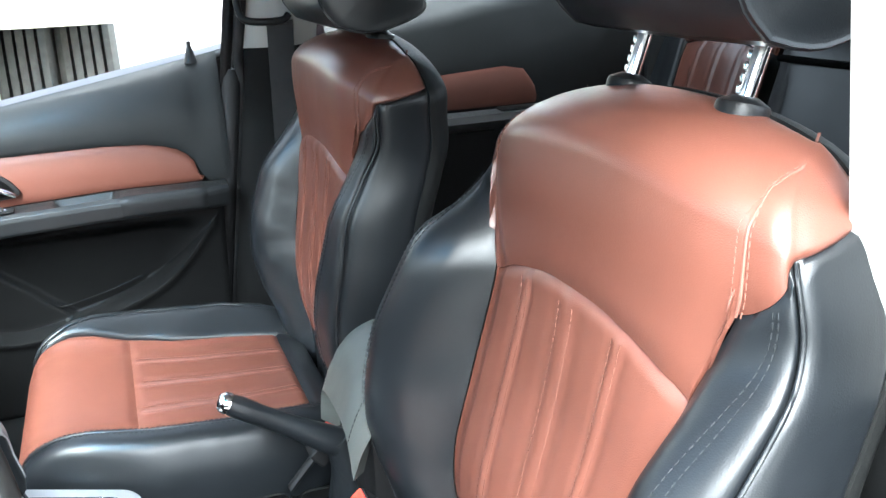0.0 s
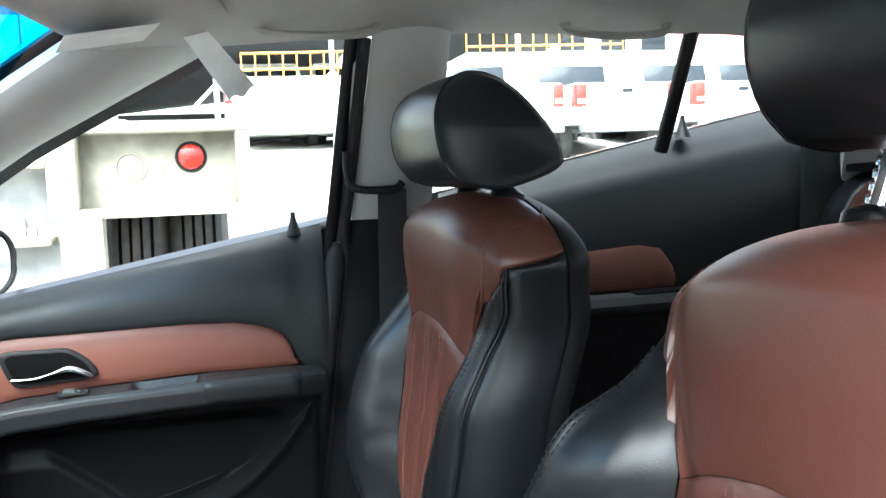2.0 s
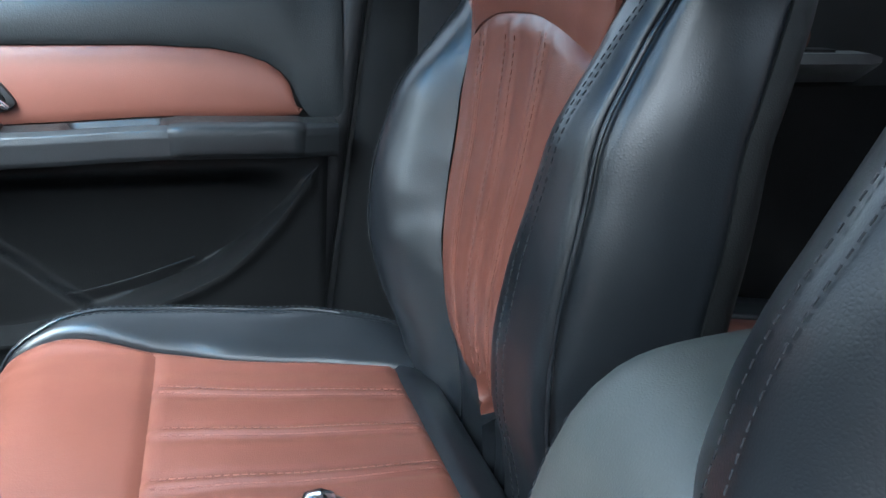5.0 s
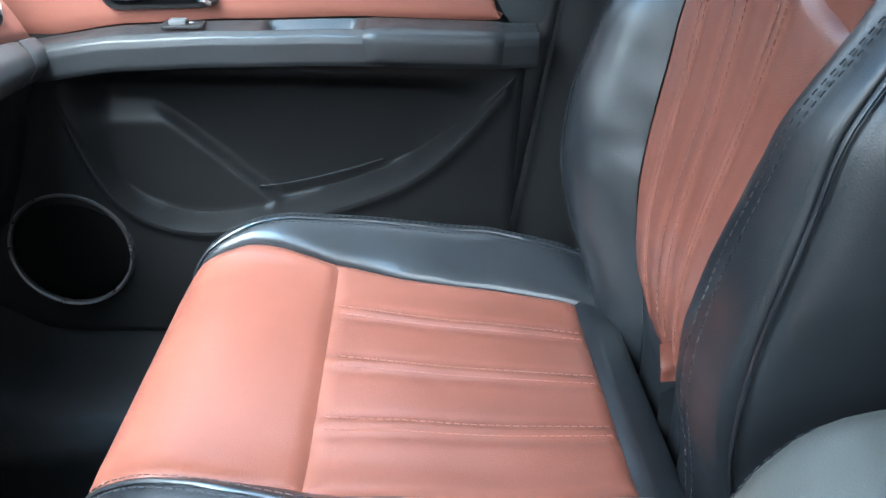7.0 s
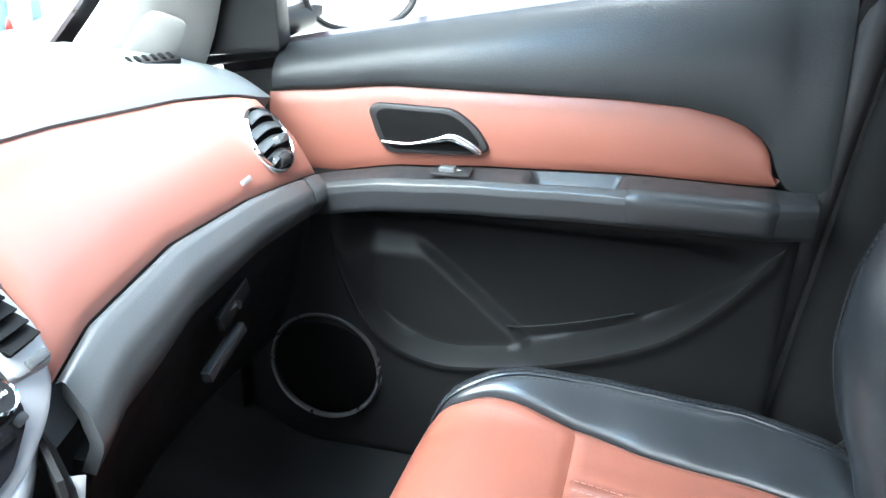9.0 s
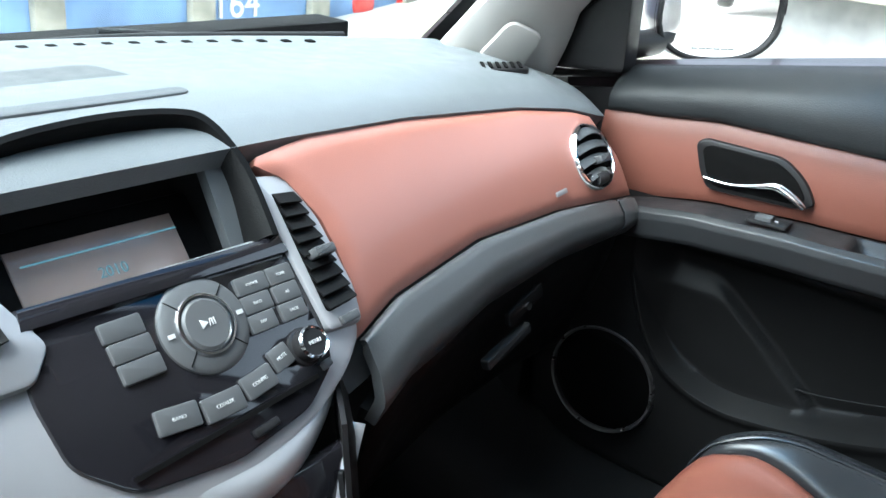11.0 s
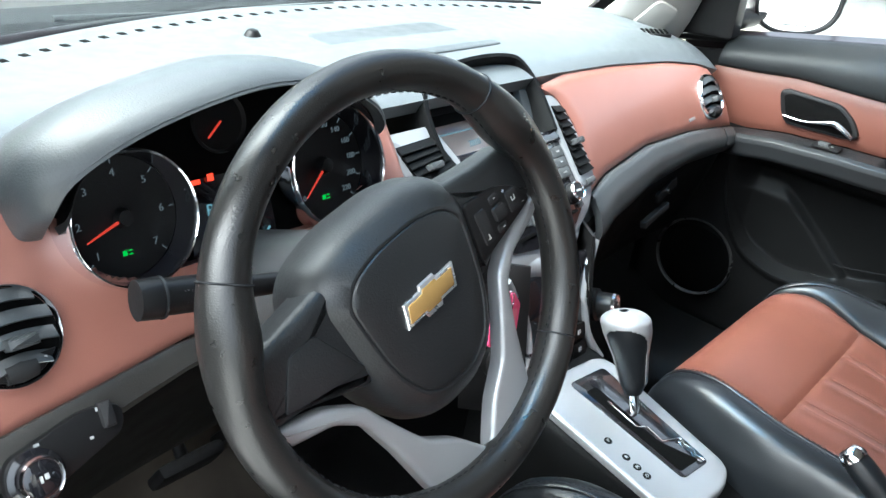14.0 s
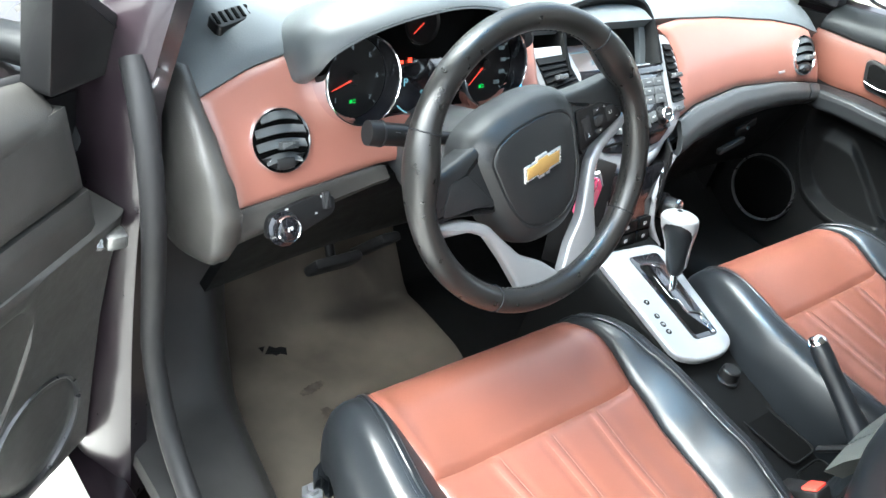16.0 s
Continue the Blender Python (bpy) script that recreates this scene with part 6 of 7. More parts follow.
# lower stack: silver chin, climate panel
sheet("silver_chin", lambda s, t: (0.055 + (2 * s - 1) * lerp_table([(0, 0.135), (1, 0.10)], t), 0.29 - 0.012 * math.sin(math.pi * t) + 0.05 * (2 * s - 1) ** 2, 0.845 + 0.03 * (2 * s - 1) ** 2 - (0.045 + 0.0 * s) * t), 30, 8, SILVER, stack, "curved silver chin", thick=0.012, out=(0, -1, 0), depth=0.004)
CM = axes((0.055, 0.258, 0.74), (1, 0, 0), (0, 0.3, 1))
climate = prism("climate_panel", rounded([(-0.095, 0.085), (0.095, 0.085), (0.075, 0.02), (0.078, -0.10), (-0.078, -0.10), (-0.075, 0.02)], 0.01), 0.012, PIANO, stack, CM @ Matrix.Translation((0, 0, -0.012)), 0.003, "gloss black climate panel")
REDGLASS = material("red warning lens", (0.45, 0.04, 0.03), 0.3)
hz = prism("hazard_button", [(-0.016, -0.012), (0.016, -0.012), (0.0, 0.018)], 0.004, REDGLASS, climate, CM @ Matrix.Translation((0.0, 0.044, 0)), 0.001, "red triangular hazard button")
tube("hazard_rim", [CM @ Vector((a * 1.15, 0.044 + b * 1.15, 0.002)) for a, b in ((-0.016, -0.012), (0.016, -0.012), (0.0, 0.018))], 0.0012, SILVER, hz, closed=True, sides=6)
for i in range(3):
    for j, (x, w) in enumerate(((-0.045, 0.03), (0.0, 0.052), (0.045, 0.03))):
        k = prism("climate_key", rounded([(-w / 2, -0.01), (w / 2, -0.01), (w / 2, 0.01), (-w / 2, 0.01)], 0.003), 0.004, DARK_PLASTIC, climate, CM @ Matrix.Translation((x, -0.012 - 0.023 * i, 0)), 0.0012)
        bars("key_legend", CM @ Matrix.Translation((x, -0.012 - 0.023 * i, 0.0041)), [(-0.002, 0, 0.0025, 0.006), (0.002, -0.001, 0.003, 0.002), (0.002, 0.002, 0.0025, 0.002)], LEGEND, k)
prism("passenger_lamp_display", rounded([(-0.012, -0.022), (0.008, -0.018), (0.014, 0.02), (-0.004, 0.02)], 0.002), 0.004, DARK_PLASTIC, climate, CM @ Matrix.Translation((0.072, 0.05, 0)) @ pose(0, 0, 0, 0, 25, 0), 0.001)
for sg in (-1, 1):
    rail_pts = [(0.055 + sg * 0.095, 0.287, 0.832), (0.055 + sg * 0.072, 0.274, 0.795), (0.055 + sg * 0.062, 0.262, 0.76), (0.055 + sg * 0.068, 0.252, 0.72), (0.055 + sg * 0.085, 0.235, 0.685)]
    tube("silver_rail", curve_points(rail_pts, 24), [0.006 + 0.003 * abs(i - 12) / 12 for i in range(25)], SILVER, stack, "slim silver rail", flat=0.7)
    sheet("stack_flank", lambda s, t, sg=sg: (0.055 + sg * (0.075 + 0.05 * s), 0.268 + 0.06 * s - 0.03 * t, 0.85 - 0.19 * t), 6, 12, BLACK_PLASTIC, stack, thick=0.01, out=(sg, -0.5, 0))
    KM = axes((0.055 + sg * 0.108, 0.262, 0.742), (1, 0, 0), (0, 0.3, 1)) @ pose(0, 0, 0, 0, sg * 14, 0)
    ck = lathe("climate_knob", [(0.0, 0.022), (0.013, 0.022), (0.0165, 0.019), (0.018, 0.0), (0.022, -0.002), (0.022, -0.01)], BLACK_PLASTIC, stack, KM, "black climate knob with chrome rim")
    lathe("knob_rim", [(0.013, 0.0218), (0.0155, 0.0235), (0.0172, 0.02)], CHROME, ck, KM)
    bars("knob_legend", KM @ Matrix.Translation((0, 0, 0.0222)), [(-0.006, 0.006, 0.003, 0.002), (0, 0.008, 0.003, 0.002), (0.006, 0.006, 0.003, 0.002), (0.008, 0, 0.002, 0.003)], LEGEND, ck)

# ---- steering wheel ----
wheel = thing("steering_wheel", "black leather three-spoke steering wheel with silver lower spokes", "steering wheel", (-0.347, 0.25, 0.95))
YAW, RAKE = radians(-5.4), radians(23.2)
WM = axes((-0.351, 0.1626, 0.9803), (math.cos(YAW), math.sin(YAW), 0), (-math.sin(YAW) * math.sin(RAKE), math.cos(YAW) * math.sin(RAKE), math.cos(RAKE))) @ pose(0, 0, 0, 0, 0, 21)
RR = 0.159


def rim_radius(q):
    """The rim swells where the thumbs rest, above the side spokes."""
    return 0.0150 + 0.0045 * max(math.exp(-((q - 25) / 12) ** 2), math.exp(-((q - 155) / 12) ** 2))


def rim_point(q, a, grow=0.0):
    r = rim_radius(math.degrees(q) % 360) + grow
    d = RR + r * 0.98 * math.cos(a) - (r - 0.015) * 0.8
    return WM @ Vector((d * math.cos(q), d * math.sin(q), r * 1.12 * math.sin(a)))


n_rim = 120
rv = [rim_point(2 * math.pi * i / n_rim, 2 * math.pi * k / 18) for i in range(n_rim) for k in range(18)]
rf = [(i * 18 + k, (i + 1) % n_rim * 18 + k, (i + 1) % n_rim * 18 + (k + 1) % 18, i * 18 + (k + 1) % 18) for i in range(n_rim) for k in range(18)]
RIM_LEATHER = material("worn black wheel leather", (0.011, 0.0108, 0.0105), 0.30, grain=0.3, grain_scale=520, leather=True, stain=0.3, stain_scale=14, rough_var=0.08)
rim = link("rim", rv, rf, RIM_LEATHER, wheel, "worn black leather rim")
for a in (38, 142, 229, 312):
    tube("rim_seam", [rim_point(radians(a), b, 0.0003) for b in np.linspace(0, 2 * math.pi, 22)[:-1]], 0.0009, STITCH_BLACK, rim, sides=5, closed=True)
dashes("rim_stitching", [[rim_point(q, math.radians(172), 0.0002) for q in np.linspace(0, 2 * math.pi, 160)]], STITCH_BLACK, rim, 0.004, 0.003, 0.0006)
# hub: a shield-shaped body with a softly domed airbag pad
pad_pts = [(-0.083, 0.044), (-0.066, 0.062), (-0.03, 0.072), (0.03, 0.072), (0.066, 0.062), (0.083, 0.044), (0.078, 0.0), (0.070, -0.045), (0.050, -0.084), (0.022, -0.100), (-0.022, -0.100), (-0.050, -0.084), (-0.070, -0.045), (-0.078, 0.0)]
hub_line = rounded(pad_pts, 0.02, 5)


def hub_dome(s, t):
    x, y = hub_line[int(round(s * len(hub_line))) % len(hub_line)]
    k = [0.02, 0.35, 0.55, 0.66, 0.695, 0.71, 0.725, 0.75, 0.84, 0.92, 0.97, 1.0, 1.0][int(round(t * 12))]
    h = [0.010, 0.0095, 0.008, 0.0065, 0.0055, 0.0040, 0.0050, 0.0048, -0.001, -0.008, -0.017, -0.028, -0.050][int(round(t * 12))]
    return WM @ Vector((x * k, (y + 0.004) * k - 0.004, h))


n_hub = len(hub_line)
pad = sheet("airbag_hub", hub_dome, n_hub, 12, HUB, wheel, "charcoal grained airbag hub", thick=0.002, depth=0.0, out=WM.to_3x3() @ Vector((0, 0, 1)), sharp=30)
bow = [(-0.034, -0.0095), (-0.012, -0.0095), (-0.0105, -0.0132), (0.0075, -0.0132), (0.009, -0.0095), (0.029, -0.0095), (0.034, 0.0095), (0.012, 0.0095), (0.0105, 0.0132), (-0.0075, 0.0132), (-0.009, 0.0095), (-0.029, 0.0095)]
bow = [(x * 0.88, y * 0.95) for x, y in bow]
em = prism("badge_rim", bow, 0.0035, BRIGHT, pad, WM @ Matrix.Translation((0, 0.0, 0.0085)), 0.0008, "chrome-edged badge", 1)
prism("badge_field", [(x * 0.88, y * 0.70) for x, y in bow], 0.0012, GOLD, em, WM @ Matrix.Translation((0, 0, 0.0114)), 0.0004, "amber badge field")
DIM_LEGEND = material("grey printed legend", (0.25, 0.26, 0.26), 0.6)
# side spokes with switch pod
for sg in (-1, 1):
    turn = lambda pts, sg=sg: [(sg * x, y) for x, y in (pts if sg > 0 else pts[::-1])]
    spoke = prism("spoke", rounded(turn([(0.05, 0.054), (0.105, 0.046), (0.150, 0.042), (0.156, 0.020), (0.152, -0.006), (0.118, -0.010), (0.062, -0.034)]), 0.008), 0.028, HUB, wheel, WM @ Matrix.Translation((0, 0, -0.032)), 0.010, "charcoal side spoke", 4)
    if sg > 0:
        sw = prism("switch_pod", rounded([(0.072, 0.030), (0.110, 0.025), (0.130, 0.014), (0.141, -0.004), (0.126, -0.008), (0.067, -0.020)], 0.006), 0.005, BLACK_PLASTIC, spoke, WM @ Matrix.Translation((0, 0, -0.006)), 0.0015, "black switch pod")
        for x, y, w, h in ((0.102, 0.006, 0.013, 0.012), (0.102, 0.018, 0.011, 0.007), (0.100, -0.0065, 0.011, 0.007), (0.083, 0.004, 0.012, 0.028), (0.121, 0.006, 0.013, 0.018)):
            prism("switch_key", rounded([(-w / 2, -h / 2), (w / 2, -h / 2), (w / 2, h / 2), (-w / 2, h / 2)], 0.0025), 0.0045 if h == 0.012 else 0.0025, RUBBER, sw, WM @ Matrix.Translation((x, y, -0.0022)), 0.001)
        bars("switch_legend", WM @ Matrix.Translation((0, 0, 0.0004)), [(0.121, 0.006, 0.0034, 0.0007), (0.1228, 0.008, 0.0007, 0.0032), (0.1192, 0.008, 0.0007, 0.003), (0.1135, 0.018, 0.0026, 0.0006), (0.1135, 0.018, 0.0006, 0.0026), (0.130, -0.001, 0.0022, 0.0006), (0.082, -0.006, 0.0032, 0.0008), (0.0825, -0.0037, 0.0008, 0.003), (0.102, 0.0185, 0.0022, 0.0008), (0.101, -0.0065, 0.0022, 0.0008), (0.102, 0.006, 0.006, 0.0012)], DIM_LEGEND, sw)
    else:
        prism("blank_panel", rounded([(-0.064, -0.016), (-0.088, 0.030), (-0.112, 0.030), (-0.134, -0.001), (-0.118, -0.005)], 0.005), 0.003, HUB, spoke, WM @ Matrix.Translation((0, 0, -0.0055)), 0.0015, "raised charcoal blank panel")
    arm_pts = [(0.153, -0.002), (0.154, -0.014), (0.140, -0.022), (0.106, -0.033), (0.086, -0.051), (0.074, -0.090), (0.064, -0.135), (0.052, -0.172), (0.0, -0.176), (0.0, -0.150), (0.022, -0.120), (0.048, -0.098), (0.066, -0.066), (0.080, -0.038), (0.104, -0.020)]
    prism("silver_spoke", turn(rounded(arm_pts, 0.006, 3)) if sg > 0 else [(-x, y) for x, y in rounded(arm_pts, 0.006, 3)][::-1], 0.014, SILVER, wheel, WM @ Matrix.Translation((0, 0, -0.018)), 0.004, "silver painted lower spoke", 3)
# column shroud and stalks
col_axis = (WM.to_3x3() @ Vector((0, 0, -1))).normalized()
c0 = WM @ Vector((0, 0, -0.045))
column = thing("steering_column", "charcoal steering column shroud with two stalks", "steering column", tuple(c0 + col_axis * 0.1))
tube("column_shroud", [c0 + col_axis * k + Vector((0, 0, -0.016)) for k in (0.0, 0.01, 0.06, 0.14, 0.22)], [0.046, 0.056, 0.060, 0.060, 0.058], BAND_PLASTIC, column, "grey column shroud", sides=28)
for a, b, r in (((-0.40, 0.235, 0.975), (-0.518, 0.260, 0.986), 0.0125), ((-0.30, 0.24, 0.985), (-0.165, 0.255, 1.008), 0.010)):
    pts = [Vector(a).lerp(Vector(b), k) for k in (0, 0.3, 0.55, 0.6, 0.85, 0.88, 1.0)]
    st = tube("stalk", pts, [r * 0.6, r * 0.65, r * 0.75, r, r, r * 1.12, r * 1.08], BLACK_PLASTIC, column, "black control stalk", sides=24)
    tube("stalk_ring", [Vector(a).lerp(Vector(b), k) for k in (0.86, 0.875)], r * 1.16, HUB, st, sides=24)
    d = (Vector(b) - Vector(a)).normalized()
    for k in (0.66, 0.76):
        p = Vector(a).lerp(Vector(b), k)
        bars("stalk_legend", axes(p + Vector((0, -r * 0.92, r * 0.35)), tuple(d), (0, 0.35, 0.93)), [(0, 0.003, 0.005, 0.0025), (0, -0.002, 0.005, 0.0025)], LEGEND, st)
# ignition key with its fob and paper tag
fob = thing("key_fob", "key fob in the ignition with a wire ring", "key", (-0.175, 0.215, 0.92))
prism("fob_body", rounded([(-0.032, -0.014), (0.02, -0.014), (0.026, 0.0), (0.02, 0.014), (-0.032, 0.014)], 0.008), 0.014, BLACK_PLASTIC, fob, axes((-0.19, 0.222, 0.925), (1, 0, 0.05), (0, 0.3, 1)), 0.005)
tube("key_ring", [Vector((-0.170 + 0.004 * math.cos(q), 0.208, 0.908 + 0.015 * math.sin(q))) for q in np.linspace(0, 2 * math.pi, 20)[:-1]], 0.001, CHROME, fob, closed=True, sides=6)
PINK = material("fluorescent pink plastic", (0.85, 0.10, 0.24), 0.4, stain=0.08)
tag = thing("key_tag", "fluorescent pink plastic key tag with a handwritten number", "key tag", (-0.166, 0.206, 0.84))
TG = axes((-0.166, 0.203, 0.872), (1, -0.25, -0.05), (0.03, 0.1, 1))
prism("tag_plate", rounded([(-0.0165, -0.027), (0.0165, -0.027), (0.0165, 0.014), (0.007, 0.027), (-0.007, 0.027), (-0.0165, 0.014)], 0.003), 0.004, PINK, tag, TG, 0.0015)
PINKPAPER = material("pink paper insert", (0.80, 0.22, 0.30), 0.6, stain=0.06)
prism("tag_insert", rounded([(-0.0125, -0.022), (0.0125, -0.022), (0.0125, 0.010), (-0.0125, 0.010)], 0.002), 0.0046, PINKPAPER, tag, TG, 0.0004)
INK = material("black ink", (0.02, 0.02, 0.025), 0.6)
writing("tag_number", "95", 0.0155, TG @ Matrix.Translation((0, -0.007, 0.0048)) @ pose(0, 0, 0, 0, 0, 84), INK, tag, 0.0002)
tube("tag_wire", [TG @ Vector((0.004 * math.cos(q), 0.018 + 0.012 * math.sin(q), 0.006)) for q in np.linspace(0, 2 * math.pi, 16)[:-1]], 0.0007, CHROME, tag, closed=True, sides=5)

# ---- centre console ----
console = thing("centre_console", "charcoal floor console with silver gear plate and cup holders", "console", (0.03, 0, 0.335))


def console_skin(s, t):
    """A hump from the dash back between the seats."""
    y = 0.30 - 0.60 * t
    top = lerp_table([(-0.35, 0.60), (-0.1, 0.615), (0.02, 0.645), (0.06, 0.668), (0.25, 0.70), (0.3, 0.71)], y)
    cx = lerp_table([(-0.35, 0.005), (0.0, 0.03), (0.3, 0.055)], y)
    a = (2 * s - 1)
    half = lerp_table([(-0.3, 0.075), (0.05, 0.078), (0.3, 0.10)], y)
    sx, drop = lerp_table([(0, 0), (0.6, 0.85), (0.75, 0.98), (1, 1.12)], abs(a)), lerp_table([(0, 0), (0.6, 0.0), (0.72, 0.012), (1, 0.33)], abs(a))
    return (cx + math.copysign(sx * half, a), y, top - drop)


sheet("console_body", console_skin, 48, 36, DARK_PLASTIC, console, "charcoal console body", thick=0.01, out=(0, 0, 1), depth=0.0)
PM = axes((0.030, 0.132, 0.683), (1, -0.12, 0.0), (0.12, 1, 0.17))
plate = prism("gear_plate", rounded([(-0.064, -0.105), (-0.03, -0.122), (0.03, -0.122), (0.064, -0.105), (0.074, 0.10), (-0.074, 0.10)], 0.03, 6), 0.010, SILVER, console, PM, 0.005, "silver gear selector plate", 3)
gate = prism("gear_gate", rounded([(-0.008, -0.088), (0.044, -0.088), (0.050, 0.080), (-0.016, 0.080)], 0.008), 0.0115, PIANO, plate, PM, 0.001, "gloss black gear gate")
tube("gate_track", [PM @ Vector((x, y, 0.0125)) for x, y in ((0.004, 0.035), (0.004, -0.010), (0.016, -0.016), (0.015, -0.040), (0.040, -0.048), (0.036, -0.058), (0.041, -0.067), (0.035, -0.074), (0.038, -0.084))], 0.0016, CHROME, gate, "bright zigzag gate edge", sides=6)
prism("gate_slot", rounded([(-0.003, -0.080), (0.034, -0.080), (0.012, -0.038), (0.012, 0.06), (-0.008, 0.06)], 0.004), 0.0118, RECESS_SHADE, gate, PM, 0.0003)
for i, (y, t) in enumerate(((-0.006, "P"), (-0.033, "R"), (-0.049, "N"), (-0.063, "D"))):
    b = lathe("gear_mark", [(0.0, 0.0105), (0.0048, 0.0105), (0.0052, 0.009)], DARK_PLASTIC, plate, PM @ Matrix.Translation((-0.044, y, 0)), sides=20)
    writing("gear_letter", t, 0.006, PM @ Matrix.Translation((-0.044, y, 0.0108)), LEGEND, b)
lever = thing("gear_lever", "silver and black automatic gear lever", "gear lever", (0.06, 0.13, 0.69))
L0, L1 = Vector((0.056, 0.135, 0.692)), Vector((0.050, 0.172, 0.815))
tube("lever_rod", [L0, L0.lerp(L1, 0.35)], 0.006, CHROME, lever, sides=12)
# the knob: a leather body, wedge-shaped from the side, under a silver shell open towards the driver
KAX = (L1 - L0).normalized()
KX = Vector((1, 0.25, 0)).normalized()
KY = KAX.cross(KX).normalized()
K_FORE = smooth_table([(0, 0.010), (0.12, 0.015), (0.45, 0.019), (0.75, 0.027), (0.90, 0.028), (0.97, 0.020), (1.0, 0.004)])
K_SIDE = smooth_table([(0, 0.010), (0.12, 0.014), (0.45, 0.016), (0.75, 0.020), (0.90, 0.020), (0.97, 0.014), (1.0, 0.004)])


def knob_point(q, k, grow=0.0):
    return L0.lerp(L1, 0.22 + 0.80 * k) + KX * (look_up(K_SIDE, k) + grow) * math.cos(q) + KY * (look_up(K_FORE, k) + grow) * math.sin(q) + KY * 0.006 * k * k


def knob_mesh(name, grow, keep, mat, label):
    bm = bmesh.new()
    n, m = 72, 48
    rows = [[bm.verts.new(knob_point(2 * math.pi * i / n, (j / m) ** 0.9, grow)) for i in range(n)] for j in range(m + 1)]
    for j in range(m):
        for i in range(n):
            if keep(2 * math.pi * (i + 0.5) / n, ((j + 0.5) / m) ** 0.9):
                bm.faces.new((rows[j][i], rows[j][(i + 1) % n], rows[j + 1][(i + 1) % n], rows[j + 1][i]))
    bmesh.ops.delete(bm, geom=[v for v in bm.verts if not v.link_faces], context="VERTS")
    if grow:
        bmesh.ops.recalc_face_normals(bm, faces=bm.faces)
        bmesh.ops.solidify(bm, geom=bm.faces[:], thickness=0.0014)
    part(name, bm, mat, lever, label, 50.0)


knob_mesh("lever_grip", 0.0, lambda q, k: True, BLACK_LEATHER, "black leather grip")
knob_mesh("lever_cap", 0.0016, lambda q, k: k > 0.12 and math.hypot((math.remainder(q - math.pi * 1.02, 2 * math.pi)) / 1.25, max(0.0, k - 0.55) / 0.30) > 1.0, SILVER, "silver knob shell")
# sockets and cup wells
so = lathe("power_socket", [(0.0, 0.016), (0.012, 0.016), (0.014, 0.014), (0.015, 0.0), (0.019, -0.002), (0.019, -0.008)], BLACK_PLASTIC, console, Matrix.Translation((0.048, -0.012, 0.640)), "black capped power socket")
for x, y, a, w in ((0.048, -0.100, 0.030, 0.125), (0.036, -0.205, 0.032, 0.055)):
    # well depth is only suggested by a flat black plate
    prism("cup_well", rounded([(-a, -w / 2), (a, -w / 2), (a, w / 2), (-a, w / 2)], 0.014), 0.003, RECESS_SHADE, console, Matrix.Translation((x, y, 0.6165)), 0.0005, "flat black plate as the shade of a well")
    tube("well_rim", [Vector((x + p, y + q, 0.6195)) for p, q in rounded([(-a - 0.002, -w / 2 - 0.002), (a + 0.002, -w / 2 - 0.002), (a + 0.002, w / 2 + 0.002), (-a - 0.002, w / 2 + 0.002)], 0.014)], 0.002, DARK_PLASTIC, console, closed=True, sides=6)
brake = thing("handbrake", "black handbrake lever with a chrome button", "handbrake", (0.03, -0.22, 0.62))
B0, B1 = Vector((0.03, -0.235, 0.700)), Vector((0.03, -0.098, 0.790))
tube("brake_grip", [B0.lerp(B1, k) for k in np.linspace(0, 1, 12)], [0.019, 0.0185, 0.018, 0.0165, 0.015, 0.014, 0.0135, 0.013, 0.013, 0.0135, 0.0138, 0.0125], BLACK_LEATHER, brake, "black leather grip", sides=18)
tube("brake_button", [B1, B1.lerp(B0, -0.04), B1.lerp(B0, -0.075)], [0.0135, 0.0125, 0.008], CHROME, brake, "chrome release button", sides=18)
tube("brake_boot", [(0.03, -0.25, 0.60), (0.03, -0.245, 0.64), (0.03, -0.238, 0.69), (0.03, -0.225, 0.715)], [0.045, 0.036, 0.026, 0.02], BLACK_LEATHER, brake, sides=18)
arm_box = thing("console_armrest", "dark grey vinyl padded armrest lid between the seats", "armrest", (0, -0.36, 0.6))


def lid_pt(s, t):
    a, b = 2 * s - 1, 2 * t - 1
    y = -0.39 - b * 0.175
    edge_drop = 0.05 * (abs(a) ** 6 + max(0.0, -b) ** 7 * 1.6 + max(0.0, b) ** 8)
    return (-0.005 + 0.083 * math.copysign(abs(a) ** 0.9, a) * (1 - 0.06 * abs(b) ** 4), y, 0.872 - 0.012 * max(0.0, -b) - edge_drop - 0.01 * a * a)


sheet("lid_pad", lid_pt, 24, 30, LID_VINYL, arm_box, "padded grey vinyl lid", thick=0.03, out=(0, 0, 1), depth=0.0)
block("armrest_bin", (0.13, 0.30, 0.25), BLACK_PLASTIC, arm_box, Matrix.Translation((-0.005, -0.39, 0.715)), 0.02)
rows = [[Vector(lid_pt(0.5 + o, k)) + Vector((0, 0, 0.001)) for k in np.linspace(0.0, 0.5, 30)] for o in (-0.4, 0.4)]
dashes("lid_stitching", rows, STITCH_BLACK, arm_box)

# ---- rear bench ----
bench = thing("rear_bench", "black and terracotta leather rear bench seat", "bench seat", (0, -1.1, 0.335))


def bench_back(x, v):
    h = 0.60 * v
    bulge = 0.018 * math.cos((abs(x) - 0.38) / 0.26 * math.pi / 2) if 0.12 < abs(x) < 0.64 else 0.0
    return Vector((x, -0.985 - 0.30 * h + bulge - 0.05 * max(0.0, v - 0.9) / 0.1, 0.62 + h * 0.95))


